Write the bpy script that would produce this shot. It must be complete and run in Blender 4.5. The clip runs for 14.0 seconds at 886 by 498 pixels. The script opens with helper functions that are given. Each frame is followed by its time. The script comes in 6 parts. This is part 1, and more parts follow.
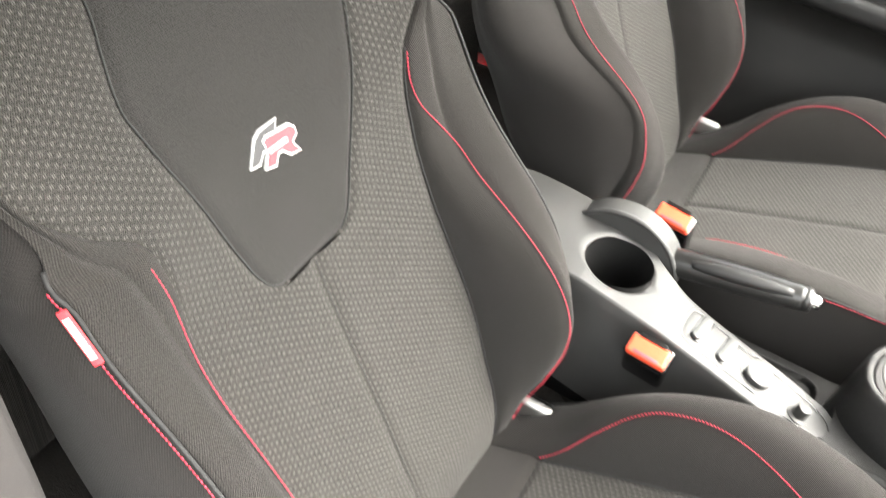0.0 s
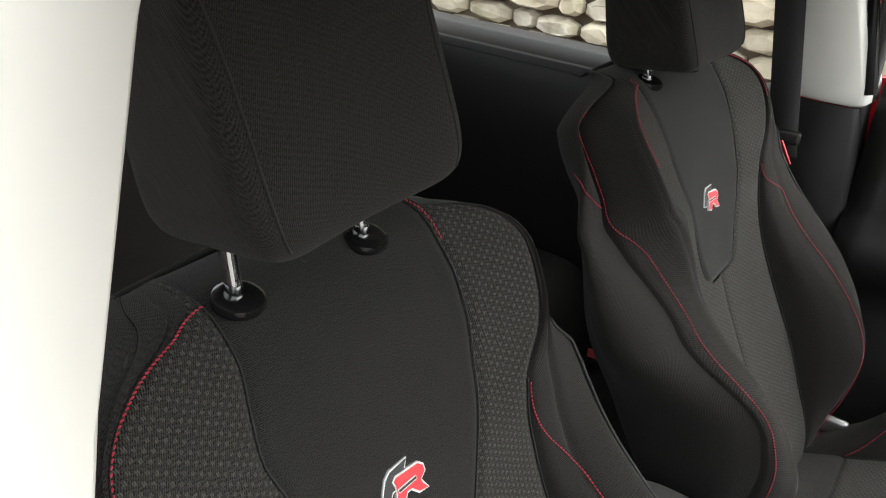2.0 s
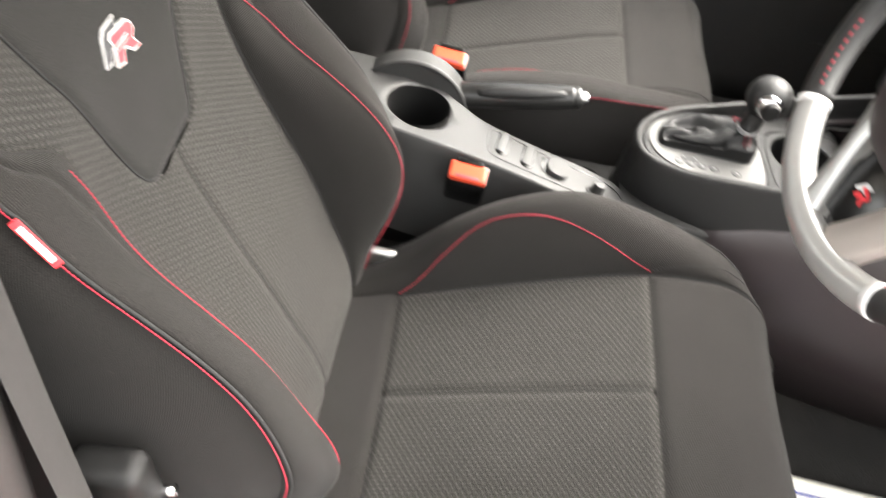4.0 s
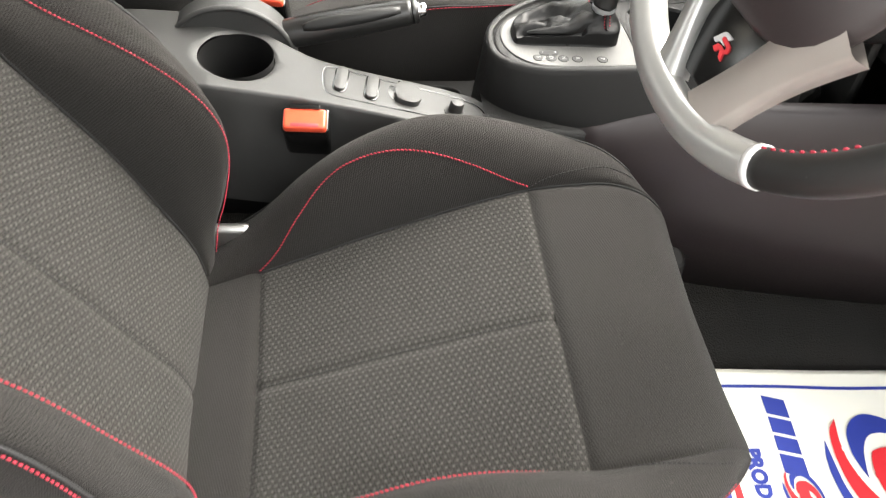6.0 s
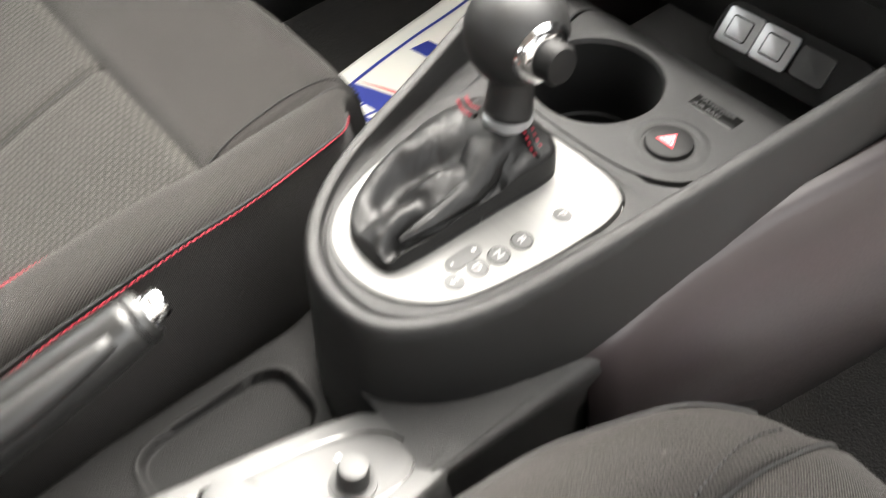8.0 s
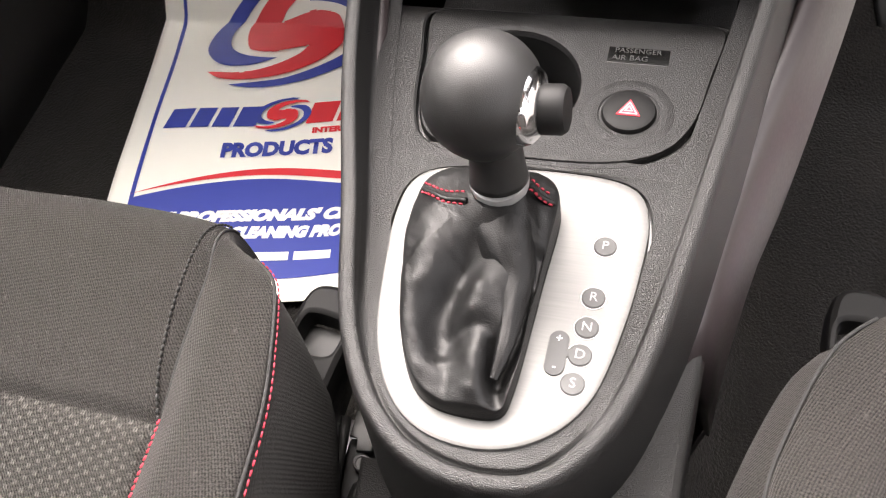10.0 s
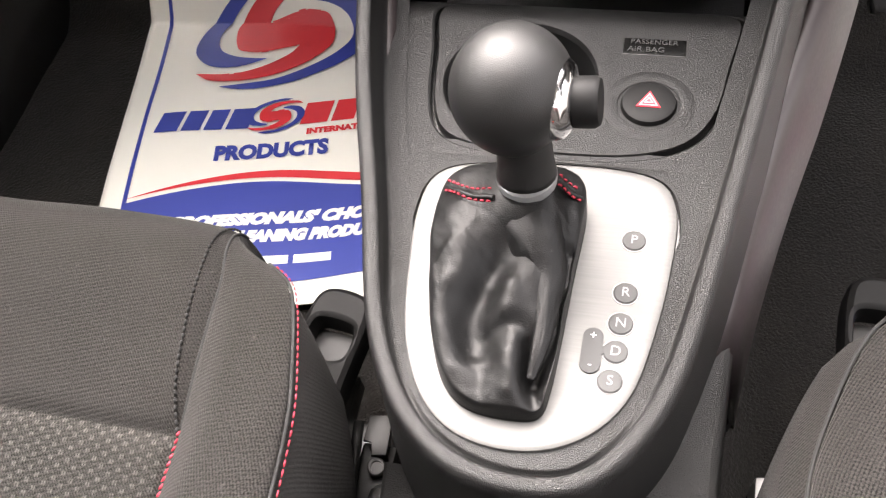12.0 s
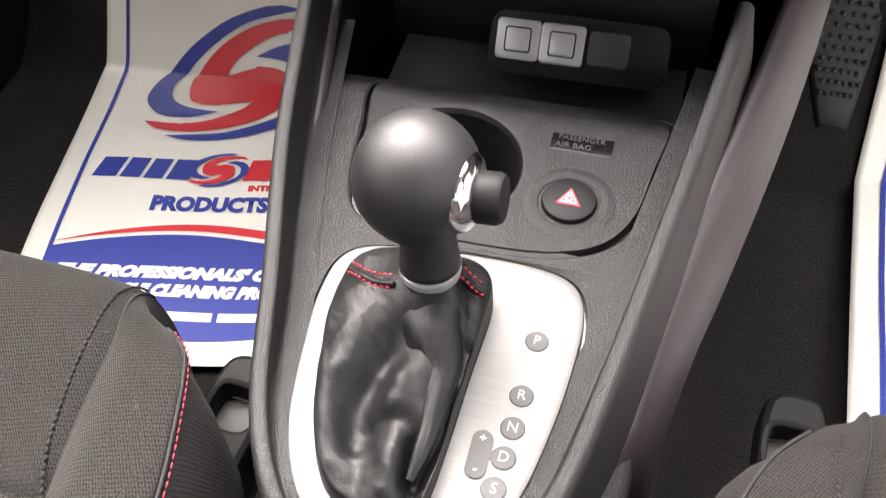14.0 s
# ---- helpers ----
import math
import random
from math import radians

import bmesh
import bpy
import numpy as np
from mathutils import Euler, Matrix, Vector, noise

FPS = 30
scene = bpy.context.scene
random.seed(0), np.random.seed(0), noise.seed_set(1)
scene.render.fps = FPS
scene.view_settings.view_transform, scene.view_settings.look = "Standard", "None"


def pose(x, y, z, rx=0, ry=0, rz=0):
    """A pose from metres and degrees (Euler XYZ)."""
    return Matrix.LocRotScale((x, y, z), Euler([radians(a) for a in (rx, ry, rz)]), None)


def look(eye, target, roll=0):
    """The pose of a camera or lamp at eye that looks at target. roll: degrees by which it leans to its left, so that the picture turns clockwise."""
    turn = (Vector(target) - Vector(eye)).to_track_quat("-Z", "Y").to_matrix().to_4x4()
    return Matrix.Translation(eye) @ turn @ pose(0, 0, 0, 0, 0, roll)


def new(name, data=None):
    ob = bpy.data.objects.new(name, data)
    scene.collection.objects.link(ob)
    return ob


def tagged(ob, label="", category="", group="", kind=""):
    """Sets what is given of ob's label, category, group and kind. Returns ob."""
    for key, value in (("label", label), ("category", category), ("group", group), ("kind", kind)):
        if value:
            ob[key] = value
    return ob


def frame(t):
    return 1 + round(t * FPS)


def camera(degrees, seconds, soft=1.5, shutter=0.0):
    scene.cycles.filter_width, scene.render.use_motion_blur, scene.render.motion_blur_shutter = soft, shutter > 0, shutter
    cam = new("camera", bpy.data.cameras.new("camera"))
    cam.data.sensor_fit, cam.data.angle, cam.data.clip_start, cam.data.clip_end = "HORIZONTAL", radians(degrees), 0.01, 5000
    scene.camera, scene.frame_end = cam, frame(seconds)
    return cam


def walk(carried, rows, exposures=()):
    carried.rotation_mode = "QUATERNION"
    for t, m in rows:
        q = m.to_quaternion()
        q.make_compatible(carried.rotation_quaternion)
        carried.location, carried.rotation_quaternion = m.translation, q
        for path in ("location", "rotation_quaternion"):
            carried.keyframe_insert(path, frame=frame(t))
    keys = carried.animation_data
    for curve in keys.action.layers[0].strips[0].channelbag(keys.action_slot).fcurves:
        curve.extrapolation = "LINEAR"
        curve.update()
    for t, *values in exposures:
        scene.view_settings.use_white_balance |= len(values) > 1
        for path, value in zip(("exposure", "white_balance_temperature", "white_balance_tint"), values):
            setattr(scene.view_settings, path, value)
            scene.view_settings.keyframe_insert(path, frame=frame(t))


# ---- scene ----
cam = camera(53.66, 14.0, soft=1.15, shutter=0.5)
PATH = [
    (0, (0.7967, 0.1458, 1.0622), (0.1189, -0.1308, 0.3809), 11.64),
    (0.5, (0.7829, 0.1416, 1.0597), (0.0923, -0.2149, 0.4304), 8.63),
    (1, (0.7826, 0.1376, 1.0774), (0.0658, -0.2834, 0.5216), 6.00),
    (1.5, (0.7900, 0.1210, 1.1004), (0.0458, -0.3600, 0.6371), 4.13),
    (2, (0.7929, 0.1132, 1.1077), (0.0425, -0.3749, 0.6621), 4.63),
    (2.5, (0.7912, 0.1075, 1.0701), (0.0565, -0.2869, 0.5182), 7.78),
    (3, (0.8402, 0.0726, 1.0504), (0.0993, -0.1297, 0.4099), 12.59),
    (3.5, (0.9018, 0.0498, 1.0550), (0.1656, -0.0038, 0.3803), 14.48),
    (4, (0.9291, 0.0643, 1.0554), (0.2214, 0.1081, 0.3502), 13.85),
    (4.2, (0.9334, 0.0729, 1.0528), (0.2455, 0.1478, 0.3309), 13.63),
    (6.3, (0.7902, 0.1699, 0.9665), (0.1298, 0.2792, 0.2236), 5.39),
    (6.5, (0.7337, 0.1760, 0.9553), (0.0789, 0.2802, 0.2067), 5.09),
    (7, (0.5594, 0.1270, 0.8496), (-0.0780, 0.3042, 0.0997), 3.86),
    (7.5, (0.3837, 0.1274, 0.7727), (-0.2000, 0.4425, 0.0244), -0.44),
    (8, (0.2558, 0.2121, 0.7537), (-0.2658, 0.6037, -0.0044), -3.60),
    (8.2, (0.2378, 0.2275, 0.7609), (-0.2849, 0.6282, 0.0084), -7.50),
    (10.3, (0.0578, 0.2249, 0.7653), (-0.1766, 0.7265, -0.0674), -14.68),
    (10.5, (0.0554, 0.2174, 0.7706), (-0.1809, 0.7201, -0.0610), -15.10),
    (11, (0.0456, 0.2134, 0.7768), (-0.1952, 0.7151, -0.0540), -15.66),
    (11.5, (0.0424, 0.2176, 0.7691), (-0.1950, 0.7161, -0.0647), -15.35),
    (12, (0.0440, 0.2251, 0.7598), (-0.1796, 0.7295, -0.0742), -13.90),
    (12.5, (0.0445, 0.2401, 0.7467), (-0.1570, 0.7517, -0.0886), -11.85),
    (13, (0.0455, 0.2469, 0.7404), (-0.1386, 0.7688, -0.0925), -9.45),
    (13.5, (0.0566, 0.2501, 0.7429), (-0.1256, 0.7918, -0.0777), -7.11),
    (14, (0.0683, 0.2487, 0.7516), (-0.1281, 0.8204, -0.0449), -4.67),
]
EXPOSURES = [(0, 4.3, 6800, 8), (1.0, 4.5, 6850, 8), (1.5, 4.15, 6750, 7), (2.0, 2.18, 6450, 6), (2.5, 2.8, 6600, 7), (3.0, 3.85, 6850, 10), (3.5, 3.85, 6850, 10), (4.2, 3.65, 6850, 10), (6.3, 3.5, 6850, 8), (7.0, 3.5, 6850, 8), (7.5, 3.9, 6850, 9), (8.2, 3.9, 6850, 9), (10.3, 3.75, 6950, 17), (14, 3.75, 6850, 16)]
walk(cam, [(t, look(eye, target, roll)) for t, eye, target, roll in PATH], EXPOSURES)

# ---- world and sun ----
world = bpy.data.worlds.new("sky")
scene.world = world
world.use_nodes = True
wn = world.node_tree
sky = wn.nodes.new("ShaderNodeTexSky")
sky.sky_type = "NISHITA"
sky.sun_disc = False
sky.sun_elevation, sky.sun_rotation = radians(50), radians(-29)
sky.air_density, sky.dust_density = 1.5, 4.0
hue = wn.nodes.new("ShaderNodeHueSaturation")
hue.inputs["Saturation"].default_value = 0.15
wn.links.new(sky.outputs[0], hue.inputs["Color"])
wn.links.new(hue.outputs[0], wn.nodes["Background"].inputs["Color"])
wn.nodes["Background"].inputs["Strength"].default_value = 0.15
sun = new("sun", bpy.data.lights.new("sun", "SUN"))
sun.data.energy, sun.data.angle, sun.data.color = 1.1, radians(80), (1.0, 0.97, 0.92)
sun.matrix_world = look((-2.2, 4.0, 5.4), (0, 0, 0))


# ---- materials ----
def material(name, colour, rough=0.6, metal=0.0, spec=0.5, sheen=0.0, coat=0.0):
    m = bpy.data.materials.new(name)
    m.use_nodes = True
    p = m.node_tree.nodes["Principled BSDF"]
    p.inputs["Base Color"].default_value = (*colour, 1)
    p.inputs["Roughness"].default_value = rough
    p.inputs["Metallic"].default_value = metal
    p.inputs["Specular IOR Level"].default_value = spec
    p.inputs["Sheen Weight"].default_value = sheen
    p.inputs["Sheen Roughness"].default_value = 0.5
    p.inputs["Coat Weight"].default_value = coat
    return m


def nd(m, kind, **values):
    n = m.node_tree.nodes.new(kind)
    for k, v in values.items():
        n.inputs[k].default_value = v
    return n


def tie(m, a, out, b, into):
    m.node_tree.links.new(a.outputs[out], b.inputs[into])


def calc(m, op, a, b=None, c=None):
    n = m.node_tree.nodes.new("ShaderNodeMath")
    n.operation = op
    for k, v in enumerate((a, b, c)):
        if v is None:
            continue
        if isinstance(v, (int, float)):
            n.inputs[k].default_value = v
        else:
            m.node_tree.links.new(v, n.inputs[k])
    return n.outputs[0]


def shader(m):
    return m.node_tree.nodes["Principled BSDF"]


def set_bump(m, height, strength, distance):
    bump = nd(m, "ShaderNodeBump", Strength=strength, Distance=distance)
    m.node_tree.links.new(height, bump.inputs["Height"])
    tie(m, bump, "Normal", shader(m), "Normal")


def mixed(m, fac, a, b):
    """A colour between a and b; each a tuple or a socket."""
    mix = m.node_tree.nodes.new("ShaderNodeMix")
    mix.data_type = "RGBA"
    if isinstance(fac, (int, float)):
        mix.inputs[0].default_value = fac
    else:
        m.node_tree.links.new(fac, mix.inputs[0])
    for k, v in ((6, a), (7, b)):
        if isinstance(v, tuple):
            mix.inputs[k].default_value = (*v, 1)
        else:
            m.node_tree.links.new(v, mix.inputs[k])
    return mix.outputs[2]


def colour_into(m, socket):
    m.node_tree.links.new(socket, shader(m).inputs["Base Color"])


def coords(m, which="Object"):
    return nd(m, "ShaderNodeTexCoord").outputs[which]


def noise_of(m, vec, scale, detail=3.0, rough=0.55):
    n = nd(m, "ShaderNodeTexNoise", Scale=scale, Detail=detail, Roughness=rough)
    m.node_tree.links.new(vec, n.inputs["Vector"])
    return n.outputs["Fac"]


def ramp(m, fac, lo, hi):
    n = nd(m, "ShaderNodeMapRange", **{"From Min": lo, "From Max": hi})
    m.node_tree.links.new(fac, n.inputs["Value"])
    return n.outputs["Result"]


def uv_axes(m):
    s = nd(m, "ShaderNodeSeparateXYZ")
    m.node_tree.links.new(coords(m, "UV"), s.inputs[0])
    return s.outputs[0], s.outputs[1]


def cloth(name, colour, pitch, dots=False, rib=False, weight=1.0):
    """Woven upholstery. UV is in metres."""
    m = material(name, colour, 0.9, spec=0.12, sheen=0.05)
    uv = coords(m, "UV")
    u, v = uv_axes(m)
    k = 2 * math.pi / pitch
    if rib:
        weave = calc(m, "MULTIPLY_ADD", calc(m, "SINE", calc(m, "MULTIPLY", v, k)), 0.5, 0.5)
    else:
        # twill: fine slanted lines, broken up by a coarser cross thread
        d1 = calc(m, "SINE", calc(m, "MULTIPLY", calc(m, "MULTIPLY_ADD", v, 0.8, u), k))
        d2 = calc(m, "SINE", calc(m, "MULTIPLY", calc(m, "SUBTRACT", v, calc(m, "MULTIPLY", u, 0.3)), 0.7 * k))
        weave = ramp(m, calc(m, "ADD", calc(m, "MULTIPLY", d1, 0.7), calc(m, "MULTIPLY", d2, 0.4)), -0.6, 0.6)
    fuzz = noise_of(m, uv, 900, 2)
    wear = noise_of(m, uv, 9, 4)
    lint = ramp(m, noise_of(m, uv, 160, 1), 0.76, 0.8)
    speck = ramp(m, noise_of(m, uv, 1050, 1, 0.5), 0.4, 0.6)
    tone = ramp(m, calc(m, "ADD", calc(m, "MULTIPLY_ADD", weave, 0.42 * weight, 0.21 * (1 - weight)), calc(m, "ADD", calc(m, "MULTIPLY_ADD", speck, 0.45 * (0.35 + 0.65 * weight), 0.225 * 0.65 * (1 - weight)), calc(m, "MULTIPLY", fuzz, 0.2))), 0.2, 0.9)
    dark = tuple(c * 0.08 for c in colour)
    light = tuple(c * 2.4 for c in colour)
    col = mixed(m, tone, dark, light)
    col = mixed(m, calc(m, "MULTIPLY", ramp(m, wear, 0.35, 0.75), 0.35), col, tuple(c * 1.5 for c in colour))
    col = mixed(m, calc(m, "MULTIPLY", lint, 0.2), col, (0.1, 0.095, 0.09))
    height = weave
    if dots:
        # staggered pairs of short raised pale ticks
        w = calc(m, "DIVIDE", u, 0.0052)
        row = calc(m, "FLOOR", w)
        along = calc(m, "DIVIDE", v, 0.0064)
        fw = calc(m, "SUBTRACT", calc(m, "FRACT", w), 0.5)
        fa = calc(m, "ABSOLUTE", calc(m, "SUBTRACT", calc(m, "FRACT", calc(m, "MULTIPLY_ADD", row, 0.5, along)), 0.5))
        pair = calc(m, "ABSOLUTE", calc(m, "SUBTRACT", calc(m, "ABSOLUTE", fw), 0.14))
        tick = calc(m, "MULTIPLY", calc(m, "SUBTRACT", 1.0, ramp(m, pair, 0.04, 0.12)), calc(m, "SUBTRACT", 1.0, ramp(m, fa, 0.13, 0.23)))
        tick = calc(m, "MULTIPLY", tick, ramp(m, noise_of(m, uv, 420, 2), 0.2, 0.6))
        ridge = calc(m, "SUBTRACT", 1.0, ramp(m, calc(m, "ABSOLUTE", fw), 0.2, 0.5))
        col = mixed(m, calc(m, "MULTIPLY", tick, 0.75), col, (0.095, 0.092, 0.085))
        height = calc(m, "ADD", calc(m, "MULTIPLY", weave, 0.6), calc(m, "MULTIPLY_ADD", tick, 0.6, calc(m, "MULTIPLY", ridge, 0.4)))
    colour_into(m, col)
    set_bump(m, height, 0.3 if rib else 0.75 * weight, 0.0007)
    return m


def plastic(name, colour, rough, grain=1200.0, depth=0.00012, spec=0.5, strength=0.35):
    """Moulded plastic with a leather-like grain and faint wear."""
    m = material(name, colour, rough, spec=spec)
    o = coords(m)
    v = nd(m, "ShaderNodeTexVoronoi", Scale=grain)
    m.node_tree.links.new(o, v.inputs["Vector"])
    wear = noise_of(m, o, 14, 5)
    col = mixed(m, ramp(m, wear, 0.3, 0.75), tuple(c * 0.85 for c in colour), tuple(c * 1.3 for c in colour))
    dust = ramp(m, noise_of(m, o, 320, 2), 0.72, 0.8)
    col = mixed(m, calc(m, "MULTIPLY", dust, 0.12), col, (0.25, 0.24, 0.22))
    colour_into(m, col)
    r = calc(m, "ADD", calc(m, "MULTIPLY", wear, 0.16), rough - 0.08)
    m.node_tree.links.new(r, shader(m).inputs["Roughness"])
    set_bump(m, v.outputs["Distance"], strength, depth)
    return m


def plain(name, colour, rough, metal=0.0, spec=0.5, mottled=0.2, scale=60.0, bump=0.0, coat=0.0):
    m = material(name, colour, rough, metal, spec, coat=coat)
    o = coords(m)
    f = noise_of(m, o, scale, 5)
    colour_into(m, mixed(m, f, tuple(c * (1 - mottled) for c in colour), tuple(min(1, c * (1 + mottled)) for c in colour)))
    fine = noise_of(m, o, scale * 12, 2)
    m.node_tree.links.new(calc(m, "ADD", calc(m, "MULTIPLY", fine, 0.12), rough - 0.06), shader(m).inputs["Roughness"])
    if bump:
        set_bump(m, fine, bump, 0.0004)
    return m


CLOTH = cloth("charcoal_twill", (0.0135, 0.0124, 0.0115), 0.0017, weight=0.85)
CLOTH_SIDE = cloth("charcoal_side_cloth", (0.0138, 0.0128, 0.012), 0.0018, weight=0.6)
CLOTH_DOTS = cloth("charcoal_dotted_cloth", (0.0175, 0.0164, 0.015), 0.0019, dots=True)
CLOTH_RIB = cloth("black_ribbed_cloth", (0.013, 0.0124, 0.0118), 0.0013, rib=True)
THREAD = plain("red_thread", (0.3, 0.012, 0.03), 0.75, mottled=0.3, scale=500)
DARK_THREAD = plain("black_thread", (0.012, 0.012, 0.012), 0.9, mottled=0.3, scale=500)
WHITE_THREAD = plain("silver_thread", (0.55, 0.55, 0.54), 0.6, mottled=0.25, scale=700, bump=0.4)
GREY_THREAD = plain("dark_grey_thread", (0.03, 0.03, 0.032), 0.7, mottled=0.25, scale=700, bump=0.4)
BADGE_RED = plain("badge_red_thread", (0.62, 0.03, 0.04), 0.6, mottled=0.25, scale=700, bump=0.4)
LABEL_WHITE = plain("label_white_thread", (0.75, 0.74, 0.72), 0.7, mottled=0.15, scale=500)
BLACK = plastic("black_grained_plastic", (0.0040, 0.0039, 0.0038), 0.43, grain=1900, depth=0.0003, strength=1.0, spec=0.5)
MATT = plastic("matt_black_plastic", (0.003, 0.003, 0.003), 0.62, grain=1100, depth=0.0003, spec=0.2, strength=0.7)
SATIN = plastic("satin_black_plastic", (0.026, 0.026, 0.0255), 0.52, grain=2200, depth=0.00015, spec=0.45)
SOFT = plastic("dark_door_plastic", (0.0105, 0.0103, 0.010), 0.5, grain=900, spec=0.35)
# on the stack's flanks this warm tint also carries a pinkish reflection
WARM = plain("warm_grey_plastic", (0.027, 0.0205, 0.0213), 0.46, mottled=0.12, scale=30)
GLOSS = plain("gloss_black", (0.006, 0.006, 0.006), 0.2, mottled=0.2)
CHROME = plain("chrome", (0.75, 0.75, 0.76), 0.12, metal=1.0, mottled=0.04)
STEEL = plain("zinc_steel", (0.45, 0.45, 0.44), 0.4, metal=1.0, mottled=0.15)
LEATHER = plastic("black_leather", (0.008, 0.008, 0.008), 0.5, grain=2200, depth=0.00015, strength=0.4)
GAITER = plastic("soft_black_leather", (0.0035, 0.0035, 0.0036), 0.46, grain=1600, depth=0.0002, strength=0.6, spec=0.29)
HANDLE = plastic("worn_black_handle", (0.009, 0.009, 0.0088), 0.34, grain=2400, depth=0.0001, spec=0.5)
RED_PLASTIC = plain("orange_red_plastic", (0.68, 0.075, 0.035), 0.3, mottled=0.12, scale=90)
CREAM = plain("cream_trim", (0.86, 0.84, 0.79), 0.6, mottled=0.05, scale=20)
RED_PAINT = plain("red_car_paint", (0.42, 0.012, 0.02), 0.25, mottled=0.05, coat=1.0)
RUBBER = plain("door_seal_rubber", (0.03, 0.027, 0.026), 0.6, mottled=0.15, scale=40)
WEB = plain("belt_webbing", (0.012, 0.012, 0.012), 0.8, mottled=0.3, scale=300, bump=0.5)
DIM_PRINT = plain("dim_grey_print", (0.028, 0.028, 0.028), 0.6, mottled=0.05)
LIGHT_GREY = plain("light_grey_print", (0.55, 0.55, 0.55), 0.6, mottled=0.05)
SILVER = plain("silver_paint", (0.4, 0.4, 0.39), 0.3, metal=0.6, mottled=0.05, scale=200)
PAPER = plain("white_paper", (0.88, 0.86, 0.77), 0.55, mottled=0.03, scale=12, bump=0.15)
INK_BLUE = plain("blue_ink", (0.025, 0.045, 0.3), 0.5, mottled=0.06, scale=40)
INK_RED = plain("red_ink", (0.68, 0.025, 0.035), 0.5, mottled=0.06, scale=40)
INK_WHITE = plain("paper_white_lettering", (0.78, 0.77, 0.72), 0.55, mottled=0.03)
HEADLINER = plain("headliner_cloth", (0.5, 0.48, 0.44), 0.9, mottled=0.06, scale=80)


def carpet_material():
    m = material("black_carpet", (0.015, 0.014, 0.013), 0.95, spec=0.1, sheen=0.08)
    o = coords(m)
    f = noise_of(m, o, 450, 3)
    w = noise_of(m, o, 12, 4)
    col = mixed(m, f, (0.004, 0.004, 0.004), (0.024, 0.022, 0.020))
    col = mixed(m, calc(m, "MULTIPLY", ramp(m, w, 0.45, 0.7), 0.3), col, (0.03, 0.026, 0.022))
    colour_into(m, col)
    set_bump(m, f, 0.9, 0.003)
    return m


CARPET = carpet_material()


def brushed_material():
    m = material("brushed_aluminium_trim", (0.6, 0.6, 0.585), 0.5, metal=0.4, spec=0.3)
    o = coords(m)
    stretch = nd(m, "ShaderNodeMapping")
    stretch.inputs["Scale"].default_value = (30, 900, 30)
    m.node_tree.links.new(o, stretch.inputs["Vector"])
    f = noise_of(m, stretch.outputs[0], 1.0, 3)
    w = noise_of(m, o, 25, 4)
    colour_into(m, mixed(m, f, (0.092, 0.091, 0.089), (0.132, 0.131, 0.128)))
    m.node_tree.links.new(calc(m, "ADD", calc(m, "MULTIPLY", w, 0.2), 0.42), shader(m).inputs["Roughness"])
    set_bump(m, f, 0.12, 0.0002)
    return m


BRUSHED = brushed_material()


def glass_material():
    m = material("window_glass", (0.95, 0.97, 0.96), 0.0)
    shader(m).inputs["Transmission Weight"].default_value = 1.0
    shader(m).inputs["IOR"].default_value = 1.02
    return m


GLASS = glass_material()


# ---- building helpers ----
def mesh_of(name, verts, faces, mat, uvs=None, smooth=True):
    me = bpy.data.meshes.new(name)
    me.from_pydata([tuple(v) for v in verts], [], faces)
    me.materials.append(mat)
    if uvs is not None:
        layer = me.uv_layers.new(name="UVMap")
        idx = np.empty(len(me.loops), dtype=np.int32)
        me.loops.foreach_get("vertex_index", idx)
        layer.data.foreach_set("uv", np.asarray(uvs, dtype=np.float32)[idx].ravel())
    if smooth:
        me.polygons.foreach_set("use_smooth", [True] * len(me.polygons))
    me.update()
    return me


def put(name, me, parent=None, label=""):
    ob = new(name, me)
    if parent:
        ob.parent = parent
    return tagged(ob, label)


def part(name, bm, mat, parent, label="", smooth=True):
    me = bpy.data.meshes.new(name)
    bmesh.ops.recalc_face_normals(bm, faces=bm.faces)
    bm.to_mesh(me)
    bm.free()
    me.materials.append(mat)
    if smooth:
        me.polygons.foreach_set("use_smooth", [True] * len(me.polygons))
        me.set_sharp_from_angle(angle=radians(38))
    return put(name, me, parent, label)


def thing(name, label, category, group="", kind=""):
    return tagged(new(name), label, category, group, kind)


def lerp(table):
    xs, ys = [a for a, _ in table], [b for _, b in table]
    def f(x):
        return float(np.interp(x, xs, ys))
    return f


def soft_table(table):
    """A table made smooth: a monotone-ish cubic through its rows."""
    xs = np.array([a for a, _ in table], float)
    ys = np.array([b for _, b in table], float)
    slope = np.gradient(ys, xs)
    def f(x):
        x = min(max(x, xs[0]), xs[-1])
        i = min(max(int(np.searchsorted(xs, x)) - 1, 0), len(xs) - 2)
        h = xs[i + 1] - xs[i]
        t = (x - xs[i]) / h
        a, b = ys[i], ys[i + 1]
        return float((1 + 2 * t) * (1 - t) ** 2 * a + t * (1 - t) ** 2 * h * slope[i] + t * t * (3 - 2 * t) * b + t * t * (t - 1) * h * slope[i + 1])
    return f


def spline(points, n):
    """n + 1 points on a Catmull-Rom curve through the points."""
    p = [Vector(q) for q in points]
    p = [2 * p[0] - p[1], *p, 2 * p[-1] - p[-2]]
    out = []
    segs = len(p) - 3
    for k in range(n + 1):
        g = k / n * segs
        i = min(int(g), segs - 1)
        t = g - i
        a, b, c, d = p[i:i + 4]
        out.append(0.5 * (2 * b + (c - a) * t + (2 * a - 5 * b + 4 * c - d) * t * t + (3 * b - a - 3 * c + d) * t ** 3))
    return out


